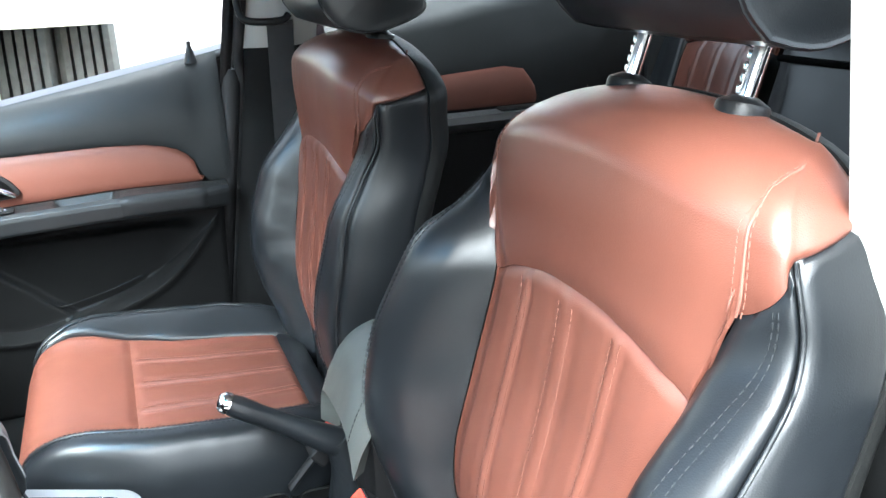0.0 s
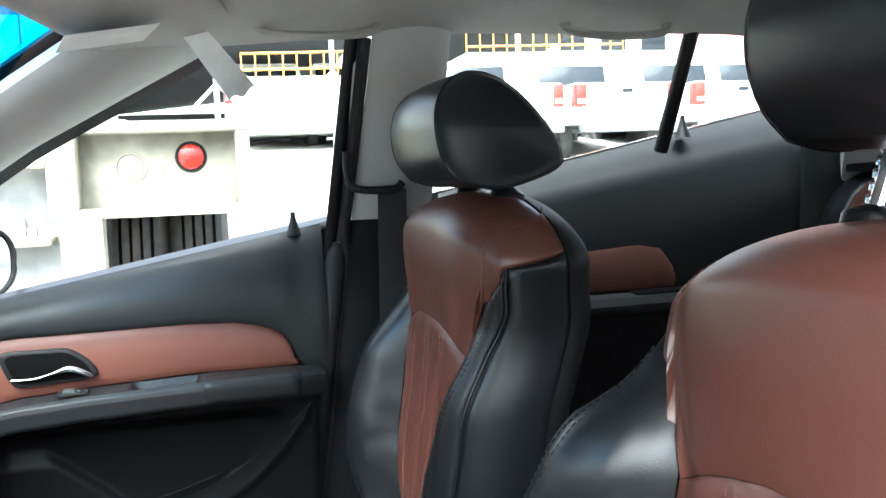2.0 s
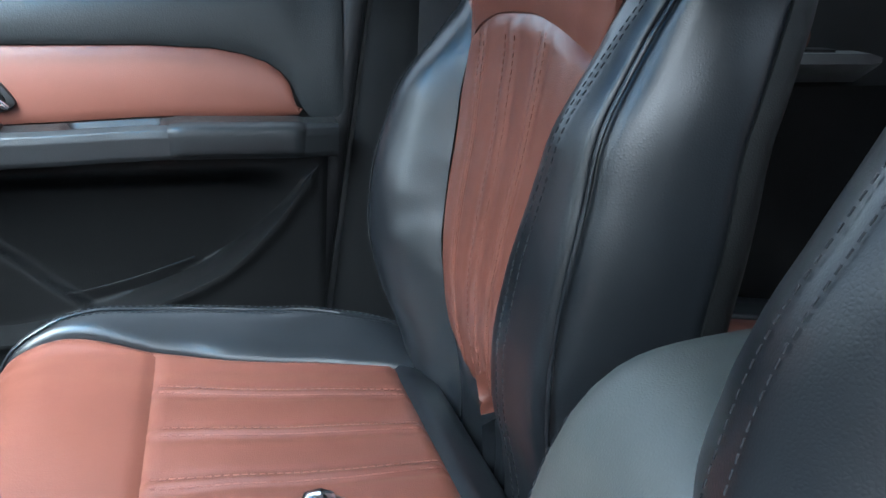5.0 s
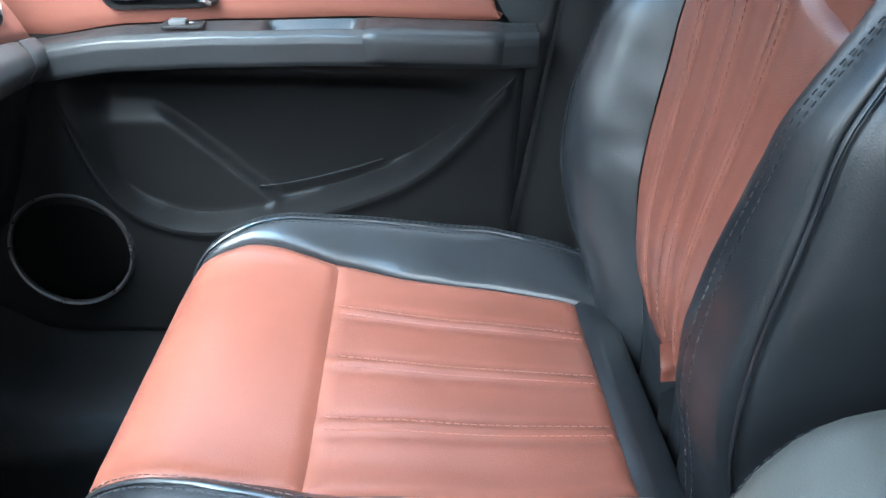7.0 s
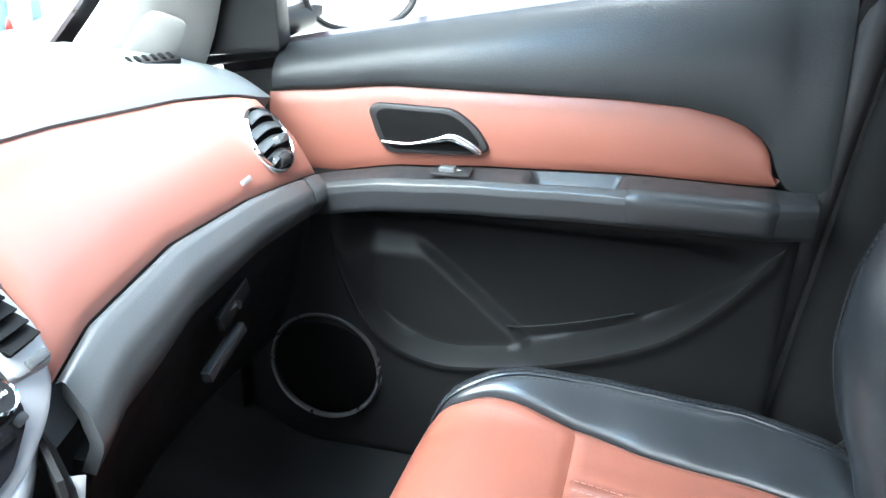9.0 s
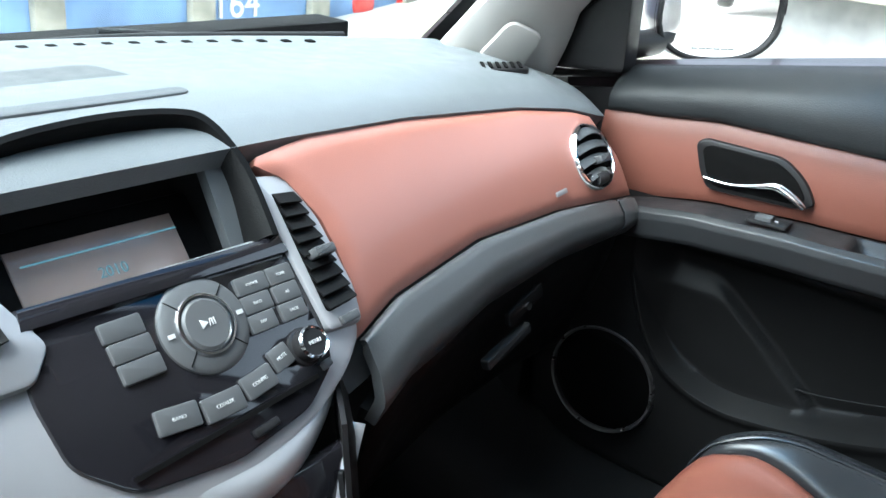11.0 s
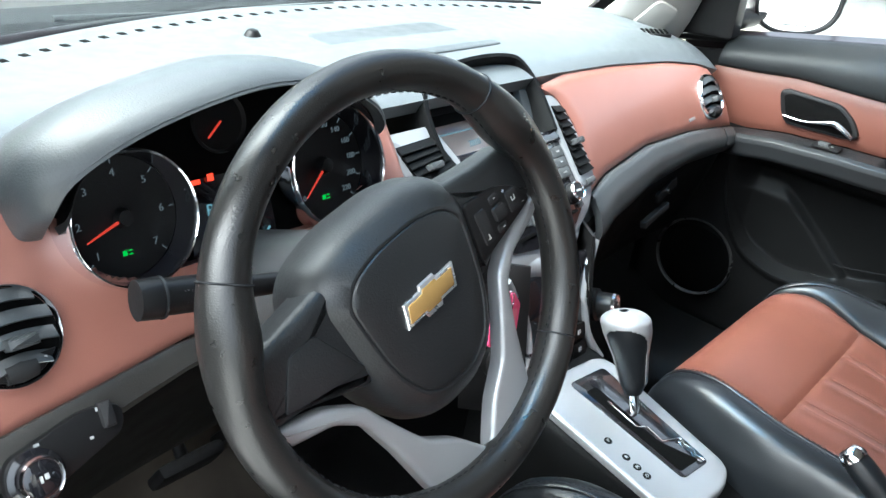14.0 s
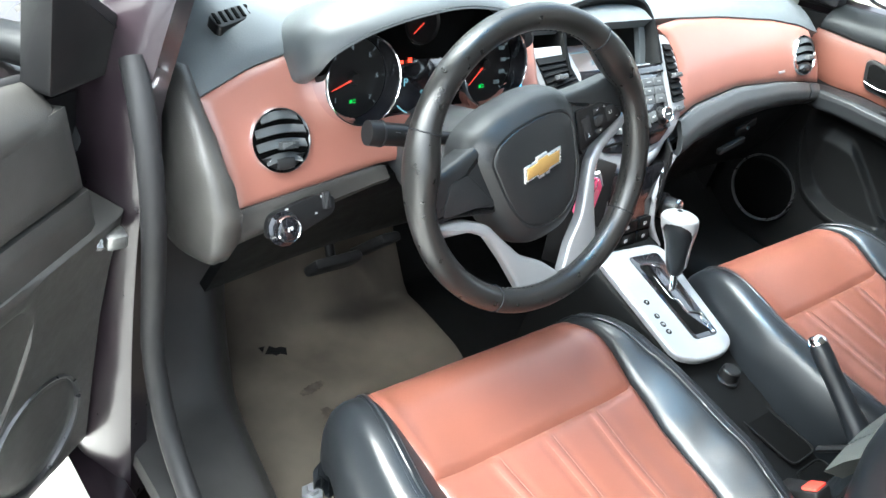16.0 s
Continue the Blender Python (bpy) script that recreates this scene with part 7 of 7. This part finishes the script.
for x0 in (-0.42, 0.475):
    sheet("red_back_panel", lambda s, t, x0=x0: bench_back(x0 - 0.13 + 0.26 * s, 0.05 + 0.78 * t + 0.03 * math.sin(math.pi * s) * t), 60, 24, RED_LEATHER, bench, "terracotta leather with sewn pleats", out=(0, 1, 0.2), relief=lambda s, t: pleats(s), pillow=0.004)
    sheet("red_top_panel", lambda s, t, x0=x0: bench_back(x0 - 0.145 + 0.29 * s, 0.835 + 0.03 * math.sin(math.pi * s) + (0.135 - 0.03 * math.sin(math.pi * s)) * t), 24, 12, RED_LEATHER, bench, "smooth terracotta leather", out=(0, 1, 0.2), pillow=0.004)
for xa, xb in ((-0.68, -0.56), (-0.28, 0.31), (0.61, 0.70)):
    sheet("black_back_panel", lambda s, t, xa=xa, xb=xb: bench_back(xa + (xb - xa) * s, 1.0 * t), 20, 24, BLACK_LEATHER, bench, "black leather panel", out=(0, 1, 0.2), pillow=0.006)
sheet("bench_shell", lambda s, t: bench_back(-0.69 + 1.39 * s, t) + Vector((0, -0.03, -0.005)), 12, 8, BLACK_VINYL, bench, thick=0.04, out=(0, 1, 0))
for xa, xb, m in ((-0.66, -0.55, BLACK_LEATHER), (-0.55, -0.25, RED_LEATHER), (-0.25, 0.27, BLACK_LEATHER), (0.27, 0.58, RED_LEATHER), (0.58, 0.68, BLACK_LEATHER)):
    sheet("bench_cushion", lambda s, t, xa=xa, xb=xb: (xa + (xb - xa) * s, -1.015 + 0.44 * t + 0.02 * math.sin(math.pi * s) * t, 0.585 + 0.075 * lerp_table([(0, 0.2), (0.3, 0.6), (0.8, 1.0), (0.93, 0.7), (1, -0.6)], t)), 16, 24, m, bench, out=(0, 0.2, 1), thick=0.05, pillow=0.006)
block("bench_base", (1.3, 0.4, 0.22), DARK_CARPET, bench, Matrix.Translation((0, -0.83, 0.45)), 0.02)
tube("rear_belt", [(0.30, -1.155, 1.19), (0.285, -1.095, 1.02), (0.28, -0.995, 0.72)], 0.02, BELT, bench, flat=0.12)
tube("bench_seam", [bench_back(x, 0.83) + Vector((0, 0.012, 0)) for x in np.linspace(-0.27, 0.30, 12)], 0.006, RECESS_SHADE, bench, sides=6)

# carpets and pedals on the driver's side
mat_thing = thing("floor_carpet", "worn beige carpet in the driver's footwell with dark smears", "carpet", (-0.37, 0.45, 0.335))
sheet("carpet_sheet", lambda s, t: (-0.69 + 0.66 * s, 0.90 * t, 0.340 + 0.008 * noise.noise((s * 5.7, t * 7.3, 0)) + 1.25 * max(0.0, 0.90 * t - 0.60)), 36, 50, CARPET, mat_thing, thick=0.008, out=(0, 0, 1))
SMEAR = material("dried mud smear", (0.06, 0.050, 0.040), 0.95, spec=0.1, stain=0.4, stain_scale=60)
for pts, r in (([(-0.375, 0.44), (-0.35, 0.445), (-0.325, 0.45)], 0.012), ([(-0.355, 0.40), (-0.352, 0.37), (-0.358, 0.345)], 0.02), ([(-0.35, 0.33), (-0.340, 0.30), (-0.36, 0.27)], 0.016)):
    tube("mud_smear", curve_points([(x, y, 0.3455 + 0.008 * noise.noise(((x + 0.69) / 0.66 * 5.7, y / 0.90 * 7.3, 0))) for x, y in pts], 16), [r * (0.15 + 0.5 * math.sin(math.pi * i / 16) + 0.35 * math.sin(1 + i * 1.3) ** 2) for i in range(17)], SMEAR, mat_thing, "dark mud smear", flat=0.08)
ped = thing("brake_pedal", "black rubber brake pedal under the column", "pedal", (-0.23, 0.62, 0.5))
block("pedal_pad", (0.10, 0.02, 0.055), RUBBER, ped, pose(-0.235, 0.60, 0.47, 35, 0, 0), 0.008)
tube("pedal_arm", [(-0.235, 0.61, 0.475), (-0.235, 0.68, 0.58), (-0.235, 0.70, 0.72)], 0.009, BLACK_PLASTIC, ped)
ped2 = thing("accelerator_pedal", "slim black accelerator pedal", "pedal", (-0.12, 0.62, 0.45))
block("pedal_pad", (0.045, 0.02, 0.14), RUBBER, ped2, pose(-0.125, 0.63, 0.46, 40, 0, 0), 0.008)
bolt = thing("floor_bolt", "steel seat rail bolt on the carpet", "bolt", (-0.46, 0.265, 0.34))
lathe("bolt_head", [(0.0, 0.014), (0.009, 0.012), (0.010, 0.004), (0.017, 0.003), (0.018, 0.0)], SILVER, bolt, Matrix.Translation((-0.462, 0.262, 0.346)), sides=6)

# ---- outside ----
GRIMY = material("grimy cream paint", (0.34, 0.325, 0.265), 0.7, stain=0.45, stain_scale=6, dark=(0.17, 0.16, 0.125), grain=0.3, grain_scale=80)
RUSTY = material("weathered grey-white steel", (0.36, 0.37, 0.37), 0.65, stain=0.5, stain_scale=4, dark=(0.16, 0.165, 0.17))
TYRE = material("dusty tyre rubber", (0.055, 0.055, 0.052), 0.85, stain=0.3, stain_scale=20)
LAMP_RED = material("red lamp lens", (0.62, 0.03, 0.02), 0.25, coat=0.4)
LAMP_PALE = material("faded lamp lens", (0.50, 0.36, 0.30), 0.4)
WHITE_PAINT = material("white car paint", (0.78, 0.78, 0.78), 0.3, coat=0.5, stain=0.05)
GREY_BUMPER = material("grey steel bumper", (0.20, 0.21, 0.22), 0.45, metal=0.4)
DARK_GLASS = material("dark tinted glass", (0.02, 0.025, 0.03), 0.08)
BLUE_PAINT = material("faded blue paint", (0.16, 0.27, 0.47), 0.6, stain=0.4, stain_scale=4, dark=(0.10, 0.17, 0.30))

trailer = thing("flatbed_trailer", "grimy cream flatbed trailer with a red rear lamp", "trailer", (4.5, 1.2, ground_height(3, 0)))
TX = 2.56
hexa("deck", (2.78, -0.12, 1.24), (9.0, 2.3, 1.36), GRIMY, trailer, bevel=0.01)
# rear sill: rim bars round two recessed panels
for a, b in (((-0.175, 1.385), (0.52, 1.425)), ((-0.175, 1.085), (0.52, 1.12)), ((-0.175, 1.12), (-0.125, 1.385)), ((0.42, 1.12), (0.52, 1.385)), ((0.52, 1.27), (2.35, 1.31)), ((0.52, 1.0), (2.35, 1.03)), ((1.9, 1.03), (2.0, 1.27))):
    hexa("sill_bar", (TX, a[0], a[1]), (TX + 0.20, b[0], b[1]), GRIMY, trailer, bevel=0.008)
hexa("lamp_panel", (TX + 0.13, -0.14, 1.10), (TX + 0.15, 0.44, 1.40), GRIMY, trailer, bevel=0.002)
hexa("rear_panel", (TX + 0.15, 0.5, 0.70), (TX + 0.17, 2.33, 1.28), RUSTY, trailer, bevel=0.002)
for y, z, m, nm in ((0.04, 1.290, LAMP_RED, "red_lamp"), (0.254, 1.257, LAMP_PALE, "faded_lamp")):
    lm = axes((TX + 0.13, y - 0.004, z + 0.006), (0, -1, 0), (0, 0, 1))
    l = lathe(nm, [(0.0, 0.02), (0.03, 0.018), (0.045, 0.012), (0.048, 0.0)], m, trailer, lm)
    lathe("lamp_rim", [(0.047, 0.0), (0.049, 0.012), (0.056, 0.010), (0.058, 0.0)], RUBBER if m is LAMP_RED else GRIMY, l, lm)
latch = hexa("latch_plate", (TX + 0.135, 0.585, 1.03), (TX + 0.15, 0.705, 1.06), GRIMY, trailer, "grimy panel latch", 0.004)
hexa("latch_tongue", (TX + 0.12, 0.62, 1.005), (TX + 0.14, 0.67, 1.10), GRIMY, latch, bevel=0.006)
hexa("post", (TX, 0.345, 0.55), (TX + 0.1, 0.49, 1.10), GRIMY, trailer, bevel=0.01)
hexa("underrun_bar", (TX, 0.49, 0.62), (TX + 0.1, 2.3, 0.74), GRIMY, trailer, bevel=0.01)
for yy in (-0.02, 0.22, 1.95):
    w = lathe("wheel", [(0.30, -0.11), (0.44, -0.115), (0.485, -0.09), (0.50, -0.04), (0.50, 0.04), (0.485, 0.09), (0.44, 0.115), (0.30, 0.11)], TYRE, trailer, pose(3.4, yy + 0.05, 0.83, 90, 0, 0), "worn ribbed tyre", 48)
    for k in (-0.06, -0.02, 0.02, 0.06):
        lathe("tread_groove", [(0.497, -0.006), (0.502, -0.006), (0.502, 0.006), (0.497, 0.006)], RECESS_SHADE, w, pose(3.4, yy + 0.05 + k, 0.83, 90, 0, 0), sides=48)
# loaded rack on a second trailer
rack = thing("slatted_trailer", "pale slatted trailer side carrying glass and blue boards", "trailer", (6, 1.4, ground_height(6, 0)))
hexa("rack_sill", (6.0, 0.55, 1.58), (6.1, 4.5, 1.66), GRIMY, rack, bevel=0.01)
for i in range(18):
    hexa("rack_post", (6.0, 0.62 + 0.21 * i, 0.6), (6.05, 0.655 + 0.21 * i, 1.92 + (0.05 if i % 4 else 0.5)), GRIMY, rack, bevel=0.004)
for z in (1.76, 1.92):
    hexa("rack_rail", (5.98, 0.6, z), (6.0, 4.4, z + 0.035), GRIMY, rack, bevel=0.004)
PALE = material("frosted pane", (0.60, 0.65, 0.65), 0.35, stain=0.15, stain_scale=3)
for i in range(3):
    hexa("pane", (6.06, 0.66 + 0.28 * i, 2.0), (6.08, 0.93 + 0.28 * i, 2.40), PALE, rack, "frosted pale pane", 0.004)
    hexa("blue_board", (5.95, 0.62 + 0.165 * i, 1.745), (5.97, 0.775 + 0.165 * i, 1.93), BLUE_PAINT, rack, "faded blue board", 0.004)
for y in (0.64, 1.49):
    hexa("pane_post", (6.03, y - 0.03, 1.6), (6.09, y + 0.01, 2.44), GRIMY, rack, bevel=0.004)
# open sheds
DARKROOF = material("dark corrugated roof underside", (0.05, 0.055, 0.06), 0.7)
ORANGE = material("orange painted rail", (0.65, 0.28, 0.06), 0.6, stain=0.2)
WALLPALE = material("pale rendered wall", (0.62, 0.66, 0.58), 0.85, stain=0.1, stain_scale=1)


def shed(y0, y1, z0, z1, x, label):
    sh = thing("open_shed", label, "shed", (x + 3, (y0 + y1) / 2, ground_height(x, 0)), "open sheds")
    n = 16
    sheet("shed_roof", lambda s, t: (x + 7 * t, y0 + (y1 - y0) * s, z0 + (z1 - z0) * s - 0.55 * t), n, 6, DARKROOF, sh, thick=0.05, out=(0, 0, 1), depth=0.0)
    tube("roof_edge", [(x, y0 + (y1 - y0) * k, z0 + (z1 - z0) * k) for k in np.linspace(0, 1, 8)], 0.05, WHITE_PAINT, sh)
    sheet("shed_back", lambda s, t: (x + 7, y0 + (y1 - y0) * s, 1.5 + (z0 - 1.9) * t), 4, 4, DARKROOF, sh, thick=0.1, out=(-1, 0, 0))
    k = max(2, int(abs(y1 - y0) / 1.9))
    for i in range(k + 1):
        y = y0 + (y1 - y0) * (i + 0.3) / (k + 0.6)
        z = z0 + (z1 - z0) * (i + 0.3) / (k + 0.6)
        tube("post", [(x + 0.1, y, 1.2), (x + 0.1, y, z)], 0.045, WHITE_PAINT, sh)
        for sg in (-1, 1):
            tube("brace", [(x + 0.1, y, z - 0.85), (x + 0.1, y + sg * 0.35, z - 1.2)], 0.03, WHITE_PAINT, sh)
    return sh


shed(4.2, -2.6, 3.15, 3.82, 14, "long open shed with a dark roof on white posts")
shed(-3.6, -7.7, 4.05, 4.25, 15, "open shed with a dark roof and white braced posts")
for x, ya, yb, z in ((13.9, -0.55, -3.2, 2.92), (14.9, -4.6, -7.7, 3.42)):
    wk = thing("orange_railing", "orange steel railing along the shed floor", "railing", (x, (ya + yb) / 2, ground_height(x, 0)), "shed railings")
    for dz in (0, 0.26):
        tube("rail", [(x, ya, z + dz), (x, yb, z + dz + 0.05)], 0.022, ORANGE, wk, sides=6)
    for i in range(13):
        y = ya + (yb - ya) * i / 12
        tube("baluster", [(x, y, z - 0.1), (x, y, z + 0.28)], 0.014, ORANGE, wk, sides=5)
    hexa("ledge", (x, yb, 1.9), (x + 2, ya, z - 0.1), WALLPALE, wk)
PINKWALL = material("pink rendered wall", (0.55, 0.24, 0.20), 0.85, stain=0.12, stain_scale=1)
for a, b, h, m, lab in ((-9.0, -14.6, 6.2, WALLPALE, "pale rendered industrial building"), (-14.6, -22, 7.0, PINKWALL, "pink rendered industrial building"), (16, -4, 5.0, WALLPALE, "pale rendered low warehouse building")):
    bd = thing("building", lab, "building", (27, (a + b) / 2, ground_height(25, 0)))
    hexa("wall", (25.5, b, 1.5), (32, a, h), m, bd, bevel=0.05)
    hexa("roof", (25.3, b - 0.1, h), (32.2, a + 0.1, h + 0.18), DARKROOF, bd)
    for i in range(4):
        y = a + (b - a) * (i + 0.5) / 4
        wn = hexa("window", (25.42, y - 0.5, h - 1.5), (25.5, y + 0.5, h - 0.7), WHITE_PAINT, bd)
        hexa("pane", (25.38, y - 0.42, h - 1.42), (25.42, y + 0.42, h - 0.78), DARK_GLASS, wn)


def pickup(at):
    p = thing("pickup_truck", "white parked pickup truck seen from its tailgate", "pickup truck", at, "parked pickups")
    x, y, z = at
    B = lambda nm, a, b, m, lab="", bv=0.03: hexa(nm, (x + a[0], y + a[1], z + a[2]), (x + b[0], y + b[1], z + b[2]), m, p, lab, bv)
    B("load_bed", (0.05, -0.78, 0.55), (1.9, 0.78, 1.12), WHITE_PAINT)
    tg = B("tailgate", (0.0, -0.70, 0.60), (0.06, 0.70, 1.10), WHITE_PAINT, "white tailgate", 0.02)
    block("tailgate_handle", (0.02, 0.16, 0.06), DARK_GLASS, tg, Matrix.Translation((x - 0.005, y, z + 1.0)), 0.006)
    B("bumper", (-0.12, -0.74, 0.42), (0.06, 0.74, 0.57), GREY_BUMPER, "grey step bumper")
    B("cab", (1.9, -0.76, 0.55), (3.4, 0.76, 1.15), WHITE_PAINT)
    bm = bmesh.new()
    lo = [(1.95, -0.74, 1.15), (3.5, -0.74, 1.15), (3.5, 0.74, 1.15), (1.95, 0.74, 1.15)]
    hi = [(2.1, -0.62, 1.68), (3.0, -0.62, 1.68), (3.0, 0.62, 1.68), (2.1, 0.62, 1.68)]
    vs = [bm.verts.new((x + a, y + b, z + c)) for a, b, c in lo + hi]
    for f in ((0, 1, 2, 3), (4, 5, 6, 7), (0, 1, 5, 4), (1, 2, 6, 5), (2, 3, 7, 6), (3, 0, 4, 7)):
        bm.faces.new([vs[i] for i in f])
    bmesh.ops.recalc_face_normals(bm, faces=bm.faces)
    bmesh.ops.bevel(bm, geom=bm.edges[:], offset=0.04, segments=2, affect="EDGES")
    top = part("cab_roof", bm, WHITE_PAINT, p)
    block("rear_screen", (0.02, 1.15, 0.34), DARK_GLASS, top, Matrix.Translation((x + 1.99, y, z + 1.42)) @ Matrix.Rotation(radians(16), 4, "Y"), 0.01)
    B("bonnet", (3.4, -0.74, 0.55), (4.7, 0.74, 1.02), WHITE_PAINT, "", 0.06)
    for sg in (-1, 1):
        l = B("tail_lamp", (-0.02, sg * 0.70 - 0.075, 0.78), (0.2, sg * 0.70 + 0.085, 1.10), LAMP_RED, "red tail lamp", 0.02)
        block("lamp_band", (0.02, 0.12, 0.06), WHITE_PAINT, l, Matrix.Translation((x - 0.022, y + sg * 0.705, z + 0.86)), 0.004)
        for wx in (0.95, 3.9):
            w = lathe("wheel", [(0.0, -0.09), (0.2, -0.09), (0.31, -0.1), (0.34, -0.06), (0.34, 0.06), (0.31, 0.1), (0.0, 0.1)], TYRE, p, pose(x + wx, y + sg * 0.68, z + 0.34, 90, 0, 0), sides=28)
            lathe("hub", [(0.0, 0.11), (0.15, 0.108), (0.19, 0.095)], GREY_BUMPER, w, pose(x + wx, y + sg * 0.68 + (0.0), z + 0.34, 90 if sg < 0 else -90, 0, 0), sides=20)
    return p


def on_yard(x, y):
    return (x, y, ground_height(x, y))


first = pickup(on_yard(10.8, -5.75))
for x, y in ((10.9, -4.05), (10.8, -7.6), (11.4, -9.4), (14.2, -1.05), (14.5, -2.6), (12.6, 7.5)):
    copy_thing(first, Matrix.Translation(on_yard(x, y)))
for x, y in ((1.9, -9.0), (4.6, -11.0)):
    copy_thing(first, Matrix.Translation(on_yard(x, y)) @ Matrix.Rotation(radians(-90), 4, "Z"))

# truck standing ahead of the car
ahead = thing("blue_flatbed", "faded blue flatbed truck rear with paired red lamps", "truck", (2.5, 4.2, GROUND), )
hexa("rear_beam", (-2.0, 3.9, 0.24), (7.5, 4.0, 0.76), BLUE_PAINT, ahead, bevel=0.01)
hexa("deck", (-2.2, 3.88, 0.76), (7.7, 8.0, 0.89), GRIMY, ahead, bevel=0.01)
hexa("lower_bar", (-2.0, 3.86, 0.14), (7.5, 3.96, 0.25), GRIMY, ahead, bevel=0.01)
for i in range(11):
    hexa("rib", (-1.6 + 0.85 * i, 3.84, 0.18), (-1.45 + 0.85 * i, 3.9, 0.82), GRIMY, ahead, bevel=0.01)
for x in (0.3, 0.75, 4.0, 4.42):
    lathe("lamp", [(0.0, 0.03), (0.07, 0.028), (0.095, 0.01), (0.1, 0.0)], LAMP_RED, ahead, axes((x, 3.9, 0.46), (1, 0, 0), (0, 0, 1)), "round red lamp")
WHITE_LETTER = material("white stencil paint", (0.8, 0.8, 0.78), 0.7)
writing("stencilled_number", "164", 0.22, axes((2.98, 3.895, 0.49), (1, 0, 0), (0, 0, 1)), WHITE_LETTER, ahead, 0.004)
hexa("cargo_side", (-2.1, 4.3, 0.89), (7.6, 4.4, 2.2), GRIMY, ahead, bevel=0.01)
